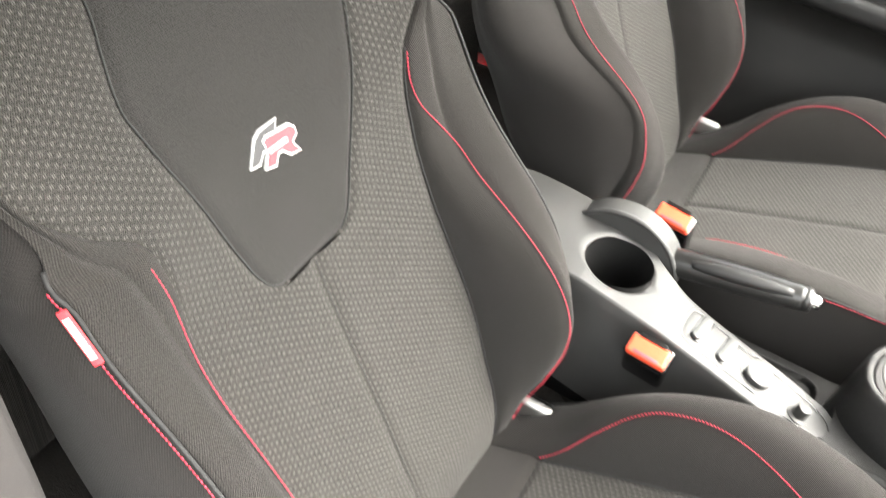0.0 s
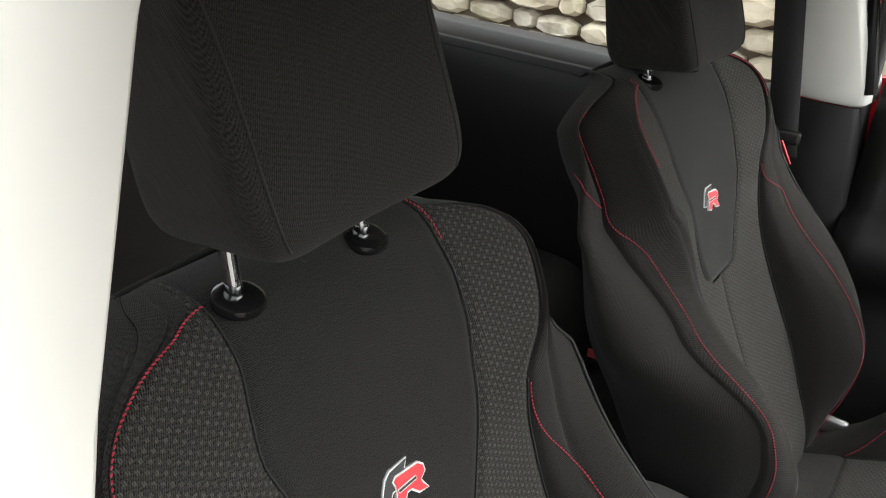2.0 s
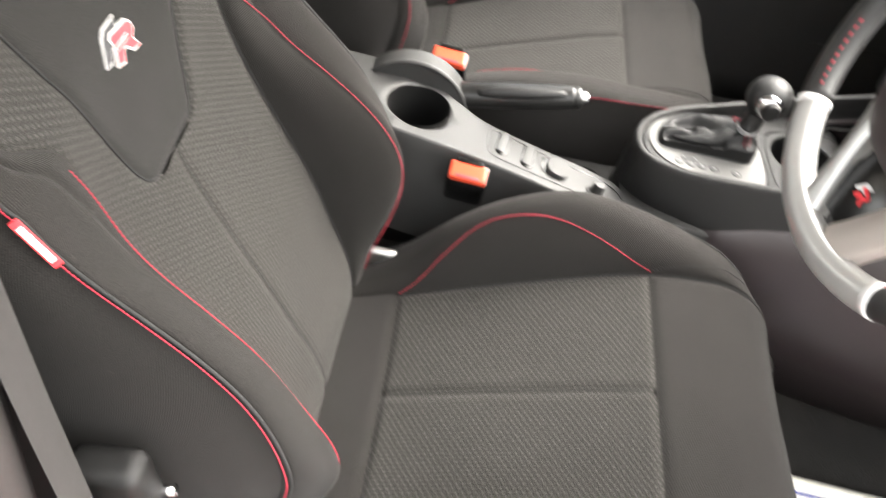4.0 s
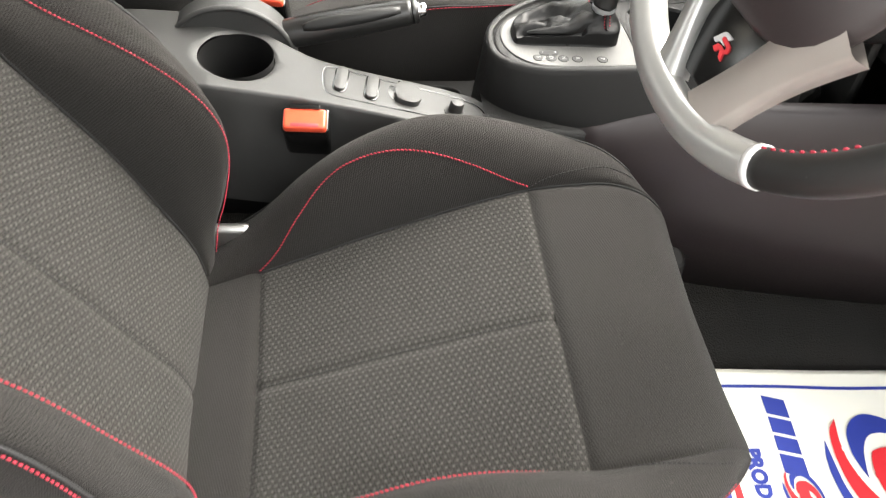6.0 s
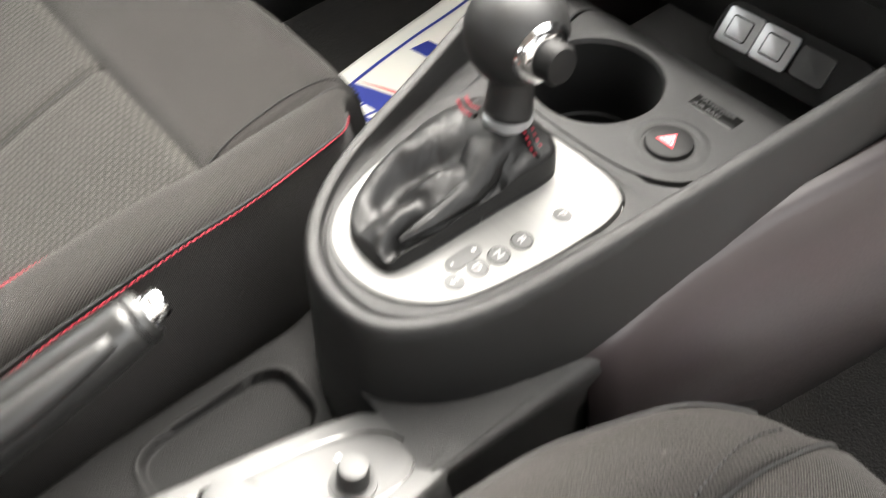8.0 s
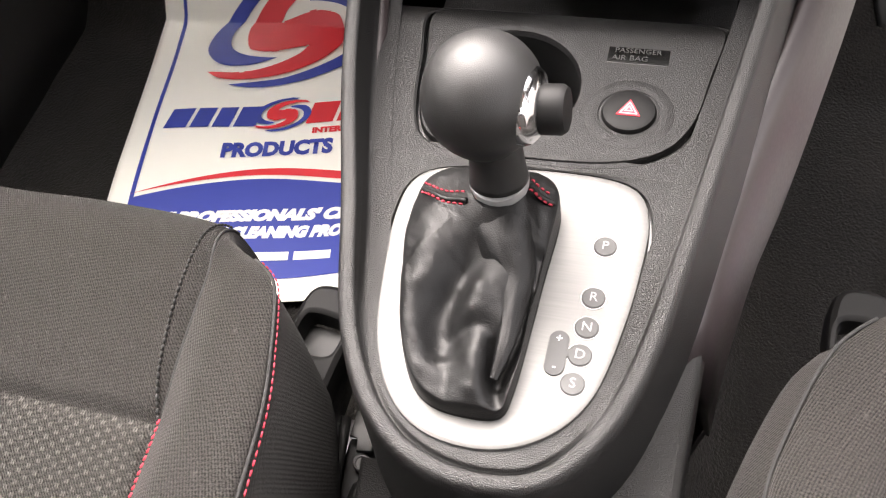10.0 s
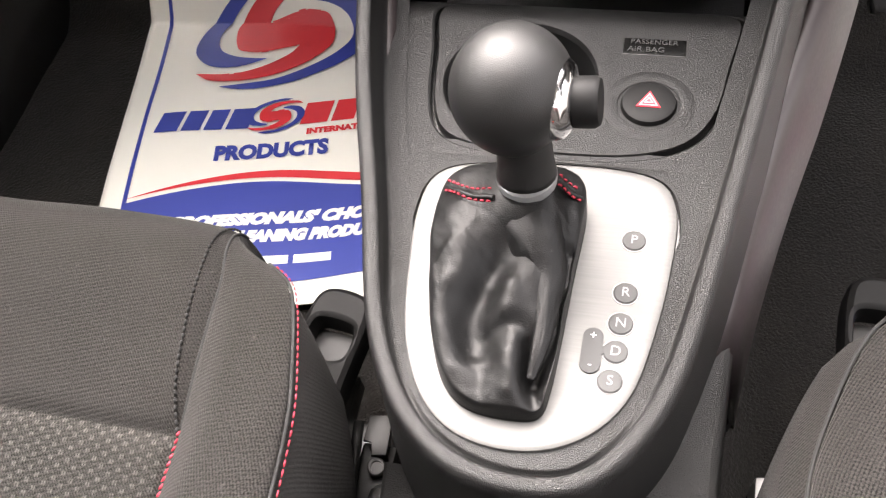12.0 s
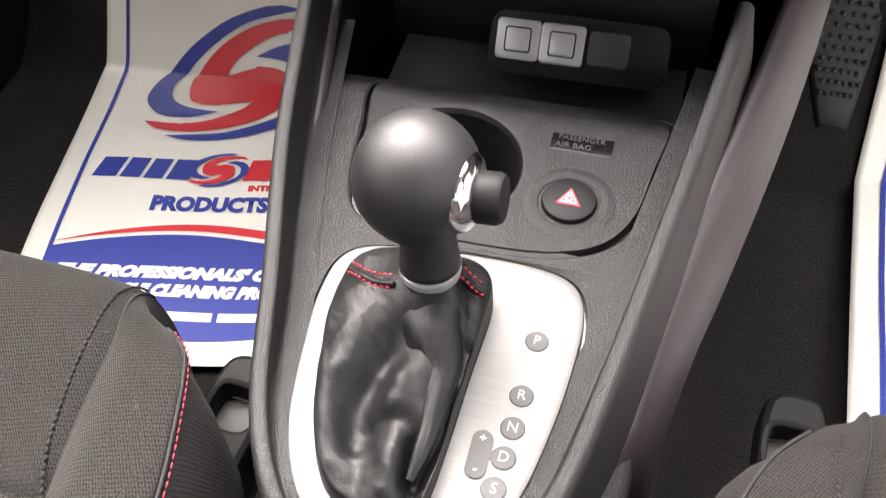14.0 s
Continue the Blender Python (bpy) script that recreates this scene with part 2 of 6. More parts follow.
def sheet_mesh(name, rows, mat, uvs=None, closed=False):
    """A skin over rows of points."""
    n, m = len(rows), len(rows[0])
    verts = [p for row in rows for p in row]
    faces = []
    for i in range(n - 1):
        for j in range(m if closed else m - 1):
            k = (j + 1) % m
            faces.append((i * m + j, i * m + k, (i + 1) * m + k, (i + 1) * m + j))
    flat = None if uvs is None else [q for row in uvs for q in row]
    return mesh_of(name, verts, faces, mat, flat)


def tube_mesh(name, points, radius, mat, sides=8, closed=False, caps=True):
    pts = [Vector(p) for p in points]
    n = len(pts)
    rings = []
    ref = Vector((0, 0, 1))
    for i, p in enumerate(pts):
        a = pts[(i - 1) % n] if (closed or i > 0) else p
        b = pts[(i + 1) % n] if (closed or i < n - 1) else p
        t = (b - a).normalized()
        side = t.cross(ref)
        if side.length < 1e-3:
            side = t.cross(Vector((1, 0, 0)))
        side.normalize()
        up = side.cross(t).normalized()
        r = radius(i / max(1, n - 1)) if callable(radius) else radius
        rings.append([p + r * (math.cos(q) * side + math.sin(q) * up) for q in (2 * math.pi * k / sides for k in range(sides))])
    verts = [v for ring in rings for v in ring]
    faces = []
    for i in range(n if closed else n - 1):
        i2 = (i + 1) % n
        for j in range(sides):
            k = (j + 1) % sides
            faces.append((i * sides + j, i * sides + k, i2 * sides + k, i2 * sides + j))
    if caps and not closed:
        faces.append(tuple(reversed(range(sides))))
        faces.append(tuple((n - 1) * sides + j for j in range(sides)))
    return mesh_of(name, verts, faces, mat)


def stitches_mesh(name, points, mat, length=0.0032, gap=0.0008, width=0.00075, lift=0.0005, slant=0.0):
    """Single thread stitches laid along a line of points (dense)."""
    pts = [Vector(p) for p in points]
    run = [0.0]
    for a, b in zip(pts, pts[1:]):
        run.append(run[-1] + (b - a).length)
    run = np.array(run)
    arr = np.array([list(p) for p in pts])

    def at(s):
        return Vector([float(np.interp(s, run, arr[:, k])) for k in range(3)])
    verts, faces = [], []
    s = 0.0
    while s + length < run[-1]:
        a, b = at(s), at(s + length)
        t = (b - a).normalized()
        side = t.cross(Vector((0.2, 0.5, 0.84))).normalized()
        up = side.cross(t).normalized()
        if slant:
            a, b = a - slant * side, b + slant * side
            t = (b - a).normalized()
            side = t.cross(up).normalized()
        base = len(verts)
        for q, w in ((0.0, 0.35), (0.25, 1.0), (0.75, 1.0), (1.0, 0.35)):
            c = a.lerp(b, q)
            for ang in range(5):
                x = 2 * math.pi * ang / 5
                verts.append(c + width * w * (math.cos(x) * side + math.sin(x) * up) + up * lift * w)
        for r in range(3):
            for j in range(5):
                k = (j + 1) % 5
                faces.append((base + r * 5 + j, base + r * 5 + k, base + (r + 1) * 5 + k, base + (r + 1) * 5 + j))
        faces.append(tuple(base + j for j in range(4, -1, -1)))
        faces.append(tuple(base + 15 + j for j in range(5)))
        s += length + gap
    return mesh_of(name, verts, faces, mat)


def box_bm(size, centre=(0, 0, 0), bevel=0.003, segments=2, turn=None):
    bm = bmesh.new()
    bmesh.ops.create_cube(bm, size=1.0)
    for v in bm.verts:
        v.co = Vector((v.co.x * size[0], v.co.y * size[1], v.co.z * size[2]))
    if bevel:
        bmesh.ops.bevel(bm, geom=bm.edges[:], offset=bevel, segments=segments, profile=0.6, affect="EDGES")
    m = Matrix.Translation(centre) @ (turn or Matrix())
    bmesh.ops.transform(bm, matrix=m, verts=bm.verts)
    return bm


def outline_bm(points, z0, z1, bevel=0.0, segments=2):
    """A slab with the given outline, from z0 to z1."""
    bm = bmesh.new()
    low = [bm.verts.new((x, y, z0)) for x, y in points]
    high = [bm.verts.new((x, y, z1)) for x, y in points]
    n = len(points)
    bm.faces.new(list(reversed(low)))
    top = bm.faces.new(high)
    for i in range(n):
        bm.faces.new((low[i], low[(i + 1) % n], high[(i + 1) % n], high[i]))
    if bevel:
        bmesh.ops.bevel(bm, geom=list(top.edges), offset=bevel, segments=segments, profile=0.5, affect="EDGES")
    return bm


def rounded(w, h, r, n=6, cx=0.0, cy=0.0):
    """A rounded rectangle's outline."""
    out = []
    for sx, sy, a0 in ((1, 1, 0), (-1, 1, 90), (-1, -1, 180), (1, -1, 270)):
        for k in range(n + 1):
            a = radians(a0 + 90 * k / n)
            out.append((cx + sx * (w / 2 - r) + r * math.cos(a), cy + sy * (h / 2 - r) + r * math.sin(a)))
    return out


def oval(points, n=64):
    """A closed smooth outline through the given points."""
    p = [Vector(q) for q in points]
    m = len(p)
    out = []
    for k in range(n):
        g = k / n * m
        i = int(g)
        t = g - i
        a, b, c, d = p[(i - 1) % m], p[i % m], p[(i + 1) % m], p[(i + 2) % m]
        q = 0.5 * (2 * b + (c - a) * t + (2 * a - 5 * b + 4 * c - d) * t * t + (3 * b - a - 3 * c + d) * t ** 3)
        out.append(tuple(q))
    return out


def lathe_mesh(name, profile, mat, sides=40, open_top=False):
    """Turned about z; profile: rows of radius and height."""
    verts, faces = [], []
    for r, z in profile:
        for k in range(sides):
            a = 2 * math.pi * k / sides
            verts.append((r * math.cos(a), r * math.sin(a), z))
    for i in range(len(profile) - 1):
        for j in range(sides):
            k = (j + 1) % sides
            faces.append((i * sides + j, i * sides + k, (i + 1) * sides + k, (i + 1) * sides + j))
    if profile[0][0] > 1e-6:
        faces.append(tuple(reversed(range(sides))))
    if profile[-1][0] > 1e-6 and not open_top:
        faces.append(tuple((len(profile) - 1) * sides + j for j in range(sides)))
    me = mesh_of(name, verts, faces, mat)
    me.set_sharp_from_angle(angle=radians(40))
    return me


def letters_mesh(name, text, size, mat, shear=0.0, depth=0.0002, bold=0.0, align="CENTER"):
    """Built-in lettering as a mesh in the xy plane."""
    cu = bpy.data.curves.new(name, "FONT")
    cu.body, cu.size, cu.align_x, cu.align_y, cu.extrude, cu.shear, cu.offset = text, size, align, "CENTER", depth, shear, bold
    cu.resolution_u = 3
    tmp = new(name, cu)
    bpy.context.view_layer.update()
    me = bpy.data.meshes.new_from_object(tmp.evaluated_get(bpy.context.evaluated_depsgraph_get()))
    bpy.data.objects.remove(tmp)
    bpy.data.curves.remove(cu)
    me.materials.clear()
    me.materials.append(mat)
    return me


# ---- the car's shell: floor, roof, pillars, doors, glass ----
def slab(name, outline_yz, x0, x1, mat, label="", kind="structure", category=""):
    """A slab with an outline in the yz plane between two x."""
    bm = bmesh.new()
    a = [bm.verts.new((x0, y, z)) for y, z in outline_yz]
    b = [bm.verts.new((x1, y, z)) for y, z in outline_yz]
    n = len(a)
    bm.faces.new(a)
    bm.faces.new(list(reversed(b)))
    for i in range(n):
        bm.faces.new((a[i], b[i], b[(i + 1) % n], a[(i + 1) % n]))
    return tagged(part(name, bm, mat, None, label), label, category, kind=kind)


def floor_height(x, y):
    """The carpet: two footwells with a tunnel between them, rising to the bulkhead."""
    tunnel = 0.15 * math.exp(-((x + 0.005) / 0.1) ** 4)
    front = 0.0 if y < 0.88 else 0.75 * (y - 0.88) + 0.8 * (y - 0.88) ** 2
    return 0.088 + tunnel * (1.0 if y < 1.0 else 1.0) + front


def build_floor():
    xs = np.linspace(-0.72, 0.72, 97)
    ys = np.linspace(-1.25, 1.3, 120)
    rows = [[(x, y, floor_height(x, y) + 0.002 * noise.noise((x * 30, y * 30, 0))) for x in xs] for y in ys]
    ob = put("floor", sheet_mesh("floor", rows, CARPET))
    mod = ob.modifiers.new("thick", "SOLIDIFY")
    mod.thickness, mod.offset = 0.02, -1
    tagged(ob, "black carpet of the car floor over a centre tunnel", "floor", kind="structure")


build_floor()

# headliner, with a curve to its edges
def build_ceiling():
    rows = []
    for i in range(13):
        y = -1.3 + i * 1.75 / 12
        rows.append([(x, y, 1.255 - 0.10 * (abs(x) / 0.62) ** 4 - 0.05 * ((y + 0.4) / 0.9) ** 4) for x in np.linspace(-0.62, 0.62, 17)])
    ob = put("ceiling", sheet_mesh("ceiling", rows, HEADLINER))
    mod = ob.modifiers.new("thick", "SOLIDIFY")
    mod.thickness, mod.offset = 0.03, 1
    tagged(ob, "pale cloth headliner of the car roof", "ceiling", kind="structure")


build_ceiling()
# red outer roof skin and sides that close the shell
slab("wall_rear", [(-1.32, 0.0), (-1.32, 0.80), (-1.27, 0.80), (-1.27, 0.0)], -0.75, 0.75, SOFT, "dark lining at the back of the cabin")
slab("wall_front", [(1.30, 0.0), (1.30, 0.78), (1.33, 0.78), (1.33, 0.0)], -0.75, 0.75, SOFT, "dark bulkhead behind the dashboard")
for sx, tag in ((-1, "west"), (1, "east")):
    slab("roof_rail_" + tag, [(-1.3, 1.13), (-1.3, 1.2), (0.4, 1.2), (0.6, 1.12), (0.58, 1.08), (0.38, 1.13)], sx * 0.58, sx * 0.68, CREAM, "pale roof rail trim above the doors")
    slab("c_pillar_" + tag, [(-1.32, 0.75), (-1.32, 1.2), (-1.12, 1.2), (-0.98, 0.95), (-0.95, 0.75)], sx * 0.62, sx * 0.70, CREAM, "pale rear pillar trim")
    slab("a_pillar_" + tag, [(0.52, 1.14), (0.58, 1.14), (1.2, 0.76), (1.1, 0.76)], sx * 0.62, sx * 0.68, BLACK, "dark windscreen pillar trim")


def b_pillar(sx, tag, upper, lower, trim):
    top = thing("pillar_" + tag, "pale upper door pillar trim over black lower trim", "pillar", kind="structure")

    def skin(table, wrap=0.045):
        return [[(sx * (x + 0.045), y0 - 0.008, z), (sx * (x + 0.012), y0, z), (sx * x, y0 + 0.012, z), (sx * (x - 0.004), (y0 + y1) / 2, z), (sx * x, y1 - 0.014, z), (sx * (x + 0.010), y1 - 0.003, z), (sx * (x + wrap), y1 + 0.004, z)] for z, x, y0, y1 in table]
    rows = skin(upper, 0.062)
    rows.insert(0, [(sx * (upper[0][1] + 0.03), q[1], upper[0][0] - 0.003) for q in rows[0]])
    put("upper_trim", sheet_mesh("upper_trim", rows, CREAM), top, "pale cream moulded trim")
    put("lower_trim", sheet_mesh("lower_trim", skin(lower), trim), top, "dark lower trim")
    put("door_seal", tube_mesh("door_seal", [(sx * 0.69, lower[-1][3] - 0.006, z) for z in np.linspace(0.2, 0.775 if sx > 0 else 1.12, 16)], 0.015, RUBBER), top, "grey rubber door seal")
    part("pillar_metal", box_bm((0.03, 0.12, 1.05), (sx * 0.722, lower[-1][3] - 0.085, 0.62), 0.006), RED_PAINT, top, "red painted metal")
    return top


EAST_UP = [(0.783, 0.655, -0.207, -0.142), (0.789, 0.649, -0.213, -0.133), (0.80, 0.646, -0.214, -0.129), (0.83, 0.645, -0.215, -0.128), (0.9, 0.643, -0.21, -0.116), (1.05, 0.636, -0.185, -0.083), (1.16, 0.625, -0.16, -0.055)]
WEST_UP = [(0.745, 0.66, -0.200, -0.086), (0.752, 0.655, -0.208, -0.078), (0.78, 0.652, -0.210, -0.080), (0.9, 0.63, -0.230, -0.115), (1.05, 0.60, -0.260, -0.140), (1.16, 0.58, -0.280, -0.150)]
EAST_LOW = [(0.16, 0.64, -0.28, -0.035), (0.3, 0.64, -0.24, -0.075), (0.45, 0.643, -0.22, -0.102), (0.6, 0.645, -0.21, -0.117), (0.75, 0.65, -0.205, -0.127), (0.779, 0.655, -0.203, -0.133)]
WEST_LOW = [(0.16, 0.645, -0.30, 0.0), (0.3, 0.645, -0.26, -0.03), (0.45, 0.65, -0.235, -0.05), (0.6, 0.655, -0.215, -0.068), (0.71, 0.66, -0.205, -0.08), (0.742, 0.664, -0.2, -0.086)]
SEAL = plain("dusty_grey_seal", (0.024, 0.022, 0.0215), 0.75, mottled=0.3, scale=90, bump=0.5)
east = b_pillar(1, "east", EAST_UP, EAST_LOW, SEAL)
anchor = part("belt_anchor_cover", box_bm((0.034, 0.056, 0.085), (0.622, -0.105, 0.435), 0.012, 4, pose(0, 0, 0, 12, 0, 0)), BLACK, east, "black rounded belt anchor cover")
put("anchor_pin", tube_mesh("anchor_pin", [(0.612, -0.080, 0.428), (0.612, -0.068, 0.434)], 0.005, CHROME, 14), anchor, "bright steel pin")
b_pillar(-1, "west", WEST_UP, WEST_LOW, SOFT)


def seat_belt(sx):
    top = thing("seat_belt", "black webbing seat belt with guide, hanging down the door pillar", "seat belt")
    x = sx * 0.612
    rows = [[(x - sx * 0.0012 * k, -0.18 + w * 0.5 - 0.185 * (z - 0.69), z) for w, k in ((-0.046, 0), (0, 1), (0.046, 0))] for z in np.linspace(0.66, 1.06, 14)]
    web = put("webbing", sheet_mesh("webbing", rows, WEB), top)
    web.modifiers.new("thick", "SOLIDIFY").thickness = 0.0016
    part("tongue", box_bm((0.014, 0.075, 0.022), (x, -0.19, 0.69), 0.006, 3), BLACK, top, "black plastic tongue head")
    part("tongue_plate", box_bm((0.003, 0.022, 0.05), (x, -0.185, 0.655), 0.001), CHROME, top, "bright steel tongue blade")
    part("guide", box_bm((0.03, 0.085, 0.045), (x + sx * 0.01, -0.25, 1.07), 0.01, 3), BLACK, top, "black guide loop")
    rows = [[(x + sx * 0.006, -0.185 + w * 0.5, z) for w in (-0.046, 0, 0.046)] for z in np.linspace(0.2, 0.66, 8)]
    low = put("lower_webbing", sheet_mesh("lower_webbing", rows, WEB), top)
    low.modifiers.new("thick", "SOLIDIFY").thickness = 0.0016
    return top


seat_belt(-1)


def passenger_door():
    top = thing("door_1", "closed front passenger door with dark grained lining", "door", kind="structure")
    x = -0.70
    ys = np.linspace(-0.07, 1.12, 30)
    prof = [(0.04, 0.02), (0.14, 0.02), (0.2, 0.0), (0.3, 0.006), (0.35, 0.002), (0.41, -0.008), (0.47, -0.004), (0.5, 0.03), (0.54, 0.035), (0.57, 0.0), (0.66, -0.008), (0.74, 0.0), (0.765, -0.012), (0.77, -0.04)]
    rows = [[(x + dx + 0.012 * math.sin(3 * y + 5 * z), y, z) for y in ys] for z, dx in prof]
    ob = put("lining", sheet_mesh("lining", rows, SOFT), top)
    mod = ob.modifiers.new("thick", "SOLIDIFY")
    mod.thickness, mod.offset = 0.03, 1
    pocket = spline([(x + 0.016, -0.02, 0.352), (x + 0.014, 0.154, 0.337), (x + 0.012, 0.363, 0.338), (x + 0.012, 0.484, 0.357), (x + 0.012, 0.546, 0.402), (x + 0.012, 0.60, 0.47), (x + 0.012, 0.63, 0.56)], 50)
    put("lining_seam", tube_mesh("lining_seam", pocket, 0.0045, SATIN), top, "raised dark edge of the door pocket")
    foot = [(x + 0.022, y, 0.215 + 0.09 * max(0, y - 0.55)) for y in np.linspace(0.0, 1.0, 24)]
    put("lower_edge", tube_mesh("lower_edge", foot, 0.007, SOFT), top, "moulded lower edge of the pocket")
    part("armrest", box_bm((0.06, 0.42, 0.04), (x + 0.045, 0.24, 0.50), 0.014, 3), BLACK, top, "padded black armrest")
    part("door_handle", box_bm((0.02, 0.12, 0.035), (x + 0.02, 0.40, 0.62), 0.008, 3), SILVER, top, "silver inner door handle")
    part("outer_skin", box_bm((0.02, 1.26, 0.72), (x - 0.06, 0.5, 0.42), 0.004), RED_PAINT, top, "red painted outer skin")
    frame_pts = [(x + 0.03, -0.085, 0.77), (x + 0.09, -0.15, 1.13), (x + 0.10, 0.42, 1.14), (x + 0.04, 1.12, 0.77)]
    put("window_frame", tube_mesh("window_frame", frame_pts, 0.014, BLACK, 8), top, "black window surround")
    g = put("glass", mesh_of("glass", frame_pts, [(0, 1, 2, 3)], GLASS, smooth=False), top, "clear side window glass")
    g.modifiers.new("thick", "SOLIDIFY").thickness = 0.003
    g.visible_shadow = False
    return top


passenger_door()


def rear_door(sx, tag):
    top = thing("door_" + tag, "closed rear door with black lining below a window", "door", kind="structure")
    rows = [[(sx * (0.70 - d), y, z) for y in np.linspace(-1.25, -0.2, 14)] for z, d in ((0.14, 0.0), (0.3, 0.01), (0.5, 0.02), (0.6, 0.05), (0.66, 0.03), (0.697, 0.03), (0.712, 0.015), (0.715, -0.02))]
    ob = put("lining", sheet_mesh("lining", rows, SOFT), top)
    mod = ob.modifiers.new("thick", "SOLIDIFY")
    mod.thickness, mod.offset = 0.025, 1 if sx < 0 else -1
    rail = [(sx * 0.668, y, 0.698) for y in np.linspace(-1.2, -0.22, 12)]
    put("window_rail", tube_mesh("window_rail", rail, 0.022, SATIN), top, "rounded dark top rail")
    part("outer_skin", box_bm((0.02, 1.1, 0.64), (sx * 0.76, -0.75, 0.37), 0.004), RED_PAINT, top, "red painted outer skin")
    return top


rear_door(-1, "2")
rear_door(1, "3")

# sill of the open driver's door
part_sill = thing("door_sill", "black plastic sill of the open driver's doorway", "sill", kind="structure")
part("sill_cover", box_bm((0.10, 1.25, 0.10), (0.68, 0.48, 0.13), 0.02, 4), SOFT, part_sill)
part("sill_metal", box_bm((0.08, 1.4, 0.16), (0.76, 0.45, 0.06), 0.02, 3), RED_PAINT, part_sill, "red painted sill")


# ---- outdoors: yard and stone wall seen through the windows ----
def build_ground():
    m = plain("tarmac", (0.14, 0.135, 0.13), 0.9, mottled=0.3, scale=3, bump=0.6)
    rows = [[(x, y, -0.35) for x in np.linspace(-300, 300, 9)] for y in np.linspace(-300, 300, 9)]
    tagged(put("ground", sheet_mesh("ground", rows, m)), "grey tarmac yard round the car", "ground", kind="structure")


build_ground()


def stone_wall():
    m = material("lichened_limestone", (0.4, 0.37, 0.3), 0.9)
    o = coords(m)
    info = m.node_tree.nodes.new("ShaderNodeNewGeometry")
    f = noise_of(m, o, 7, 6)
    col = mixed(m, ramp(m, f, 0.3, 0.7), (0.22, 0.19, 0.14), (0.6, 0.57, 0.48))
    col = mixed(m, calc(m, "MULTIPLY", info.outputs["Random Per Island"], 0.5), col, (0.5, 0.42, 0.28))
    moss = ramp(m, noise_of(m, o, 3, 5), 0.55, 0.7)
    col = mixed(m, calc(m, "MULTIPLY", moss, 0.5), col, (0.16, 0.18, 0.06))
    colour_into(m, col)
    set_bump(m, f, 0.7, 0.02)
    rng = random.Random(5)
    verts, faces = [], []
    z = -0.35
    while z < 2.6:
        h = rng.uniform(0.09, 0.2)
        y = -7.0
        while y < 7.0:
            w = rng.uniform(0.14, 0.42)
            d = rng.uniform(0.0, 0.07)
            base = len(verts)
            c = (-4.1 + d, y + w / 2, z + h / 2)
            for ring, sc in ((0, 1.0), (0.05, 1.0), (0.1, 0.7)):
                for k in range(8):
                    a = 2 * math.pi * k / 8 + 0.4
                    sy = max(-1, min(1, 1.25 * math.cos(a))) * (w / 2 - 0.008) * sc
                    sz = max(-1, min(1, 1.25 * math.sin(a))) * (h / 2 - 0.008) * sc
                    verts.append((c[0] + ring + rng.uniform(-0.01, 0.01), c[1] + sy, c[2] + sz + rng.uniform(-0.006, 0.006)))
            for r in range(2):
                for k in range(8):
                    faces.append((base + r * 8 + k, base + r * 8 + (k + 1) % 8, base + (r + 1) * 8 + (k + 1) % 8, base + (r + 1) * 8 + k))
            faces.append(tuple(base + 16 + k for k in range(8)))
            y += w
        z += h
    top = thing("stone_wall", "old lichened rubble stone wall beside the yard", "wall", kind="structure")
    tagged(put("stones", mesh_of("stones", verts, faces, m, smooth=False), top), kind="stuff")
    part("mortar", box_bm((0.3, 14.2, 2.9), (-4.24, 0, 1.1), 0.0), plain("earth_mortar", (0.16, 0.13, 0.09), 0.95, mottled=0.4, scale=6), top, "dark earthy joints")


stone_wall()
# unseen wall, added to hold back low sky light from the driver's side
slab("added_wall_east", [(-12, -0.35), (-12, 1.1), (12, 1.1), (12, -0.35)], 2.9, 3.1, plain("added_wall_grey", (0.2, 0.19, 0.18), 0.9, mottled=0.2, scale=2), "plain rendered wall beyond the open door")


# ---- seats ----
BACK_Y = soft_table([(0.19, 0.012), (0.25, 0.0), (0.32, -0.034), (0.38, -0.064), (0.45, -0.102), (0.554, -0.152), (0.645, -0.184), (0.72, -0.218), (0.78, -0.252), (0.81, -0.275), (0.83, -0.298), (0.85, -0.322), (0.88, -0.35)])
BACK_Z = soft_table([(0.19, 0.19), (0.25, 0.25), (0.32, 0.32), (0.45, 0.45), (0.645, 0.645), (0.72, 0.72), (0.78, 0.778), (0.81, 0.803), (0.83, 0.813), (0.85, 0.814), (0.88, 0.80)])
BACK_XI = soft_table([(0.19, 0.14), (0.30, 0.156), (0.40, 0.161), (0.50, 0.157), (0.58, 0.153), (0.64, 0.149), (0.662, 0.156), (0.685, 0.184), (0.71, 0.202), (0.74, 0.212), (0.765, 0.213), (0.785, 0.199), (0.797, 0.181), (0.8095, 0.147), (0.8165, 0.115), (0.823, 0.098), (0.84, 0.092), (0.88, 0.09)])
BACK_W = soft_table([(0.19, 0.045), (0.26, 0.055), (0.33, 0.062), (0.40, 0.067), (0.58, 0.070), (0.64, 0.076), (0.665, 0.066), (0.70, 0.022), (0.74, 0.010), (0.785, 0.007), (0.797, 0.010), (0.8095, 0.022), (0.8165, 0.036), (0.823, 0.042), (0.84, 0.037), (0.86, 0.024), (0.88, 0.008)])
BACK_R = soft_table([(0.19, 0.0), (0.23, 0.01), (0.26, 0.024), (0.29, 0.05), (0.33, 0.08), (0.36, 0.094), (0.385, 0.098), (0.42, 0.096), (0.45, 0.09), (0.49, 0.077), (0.53, 0.057), (0.57, 0.038), (0.60, 0.027), (0.63, 0.018), (0.66, 0.009), (0.70, 0.005), (0.88, 0.003)])
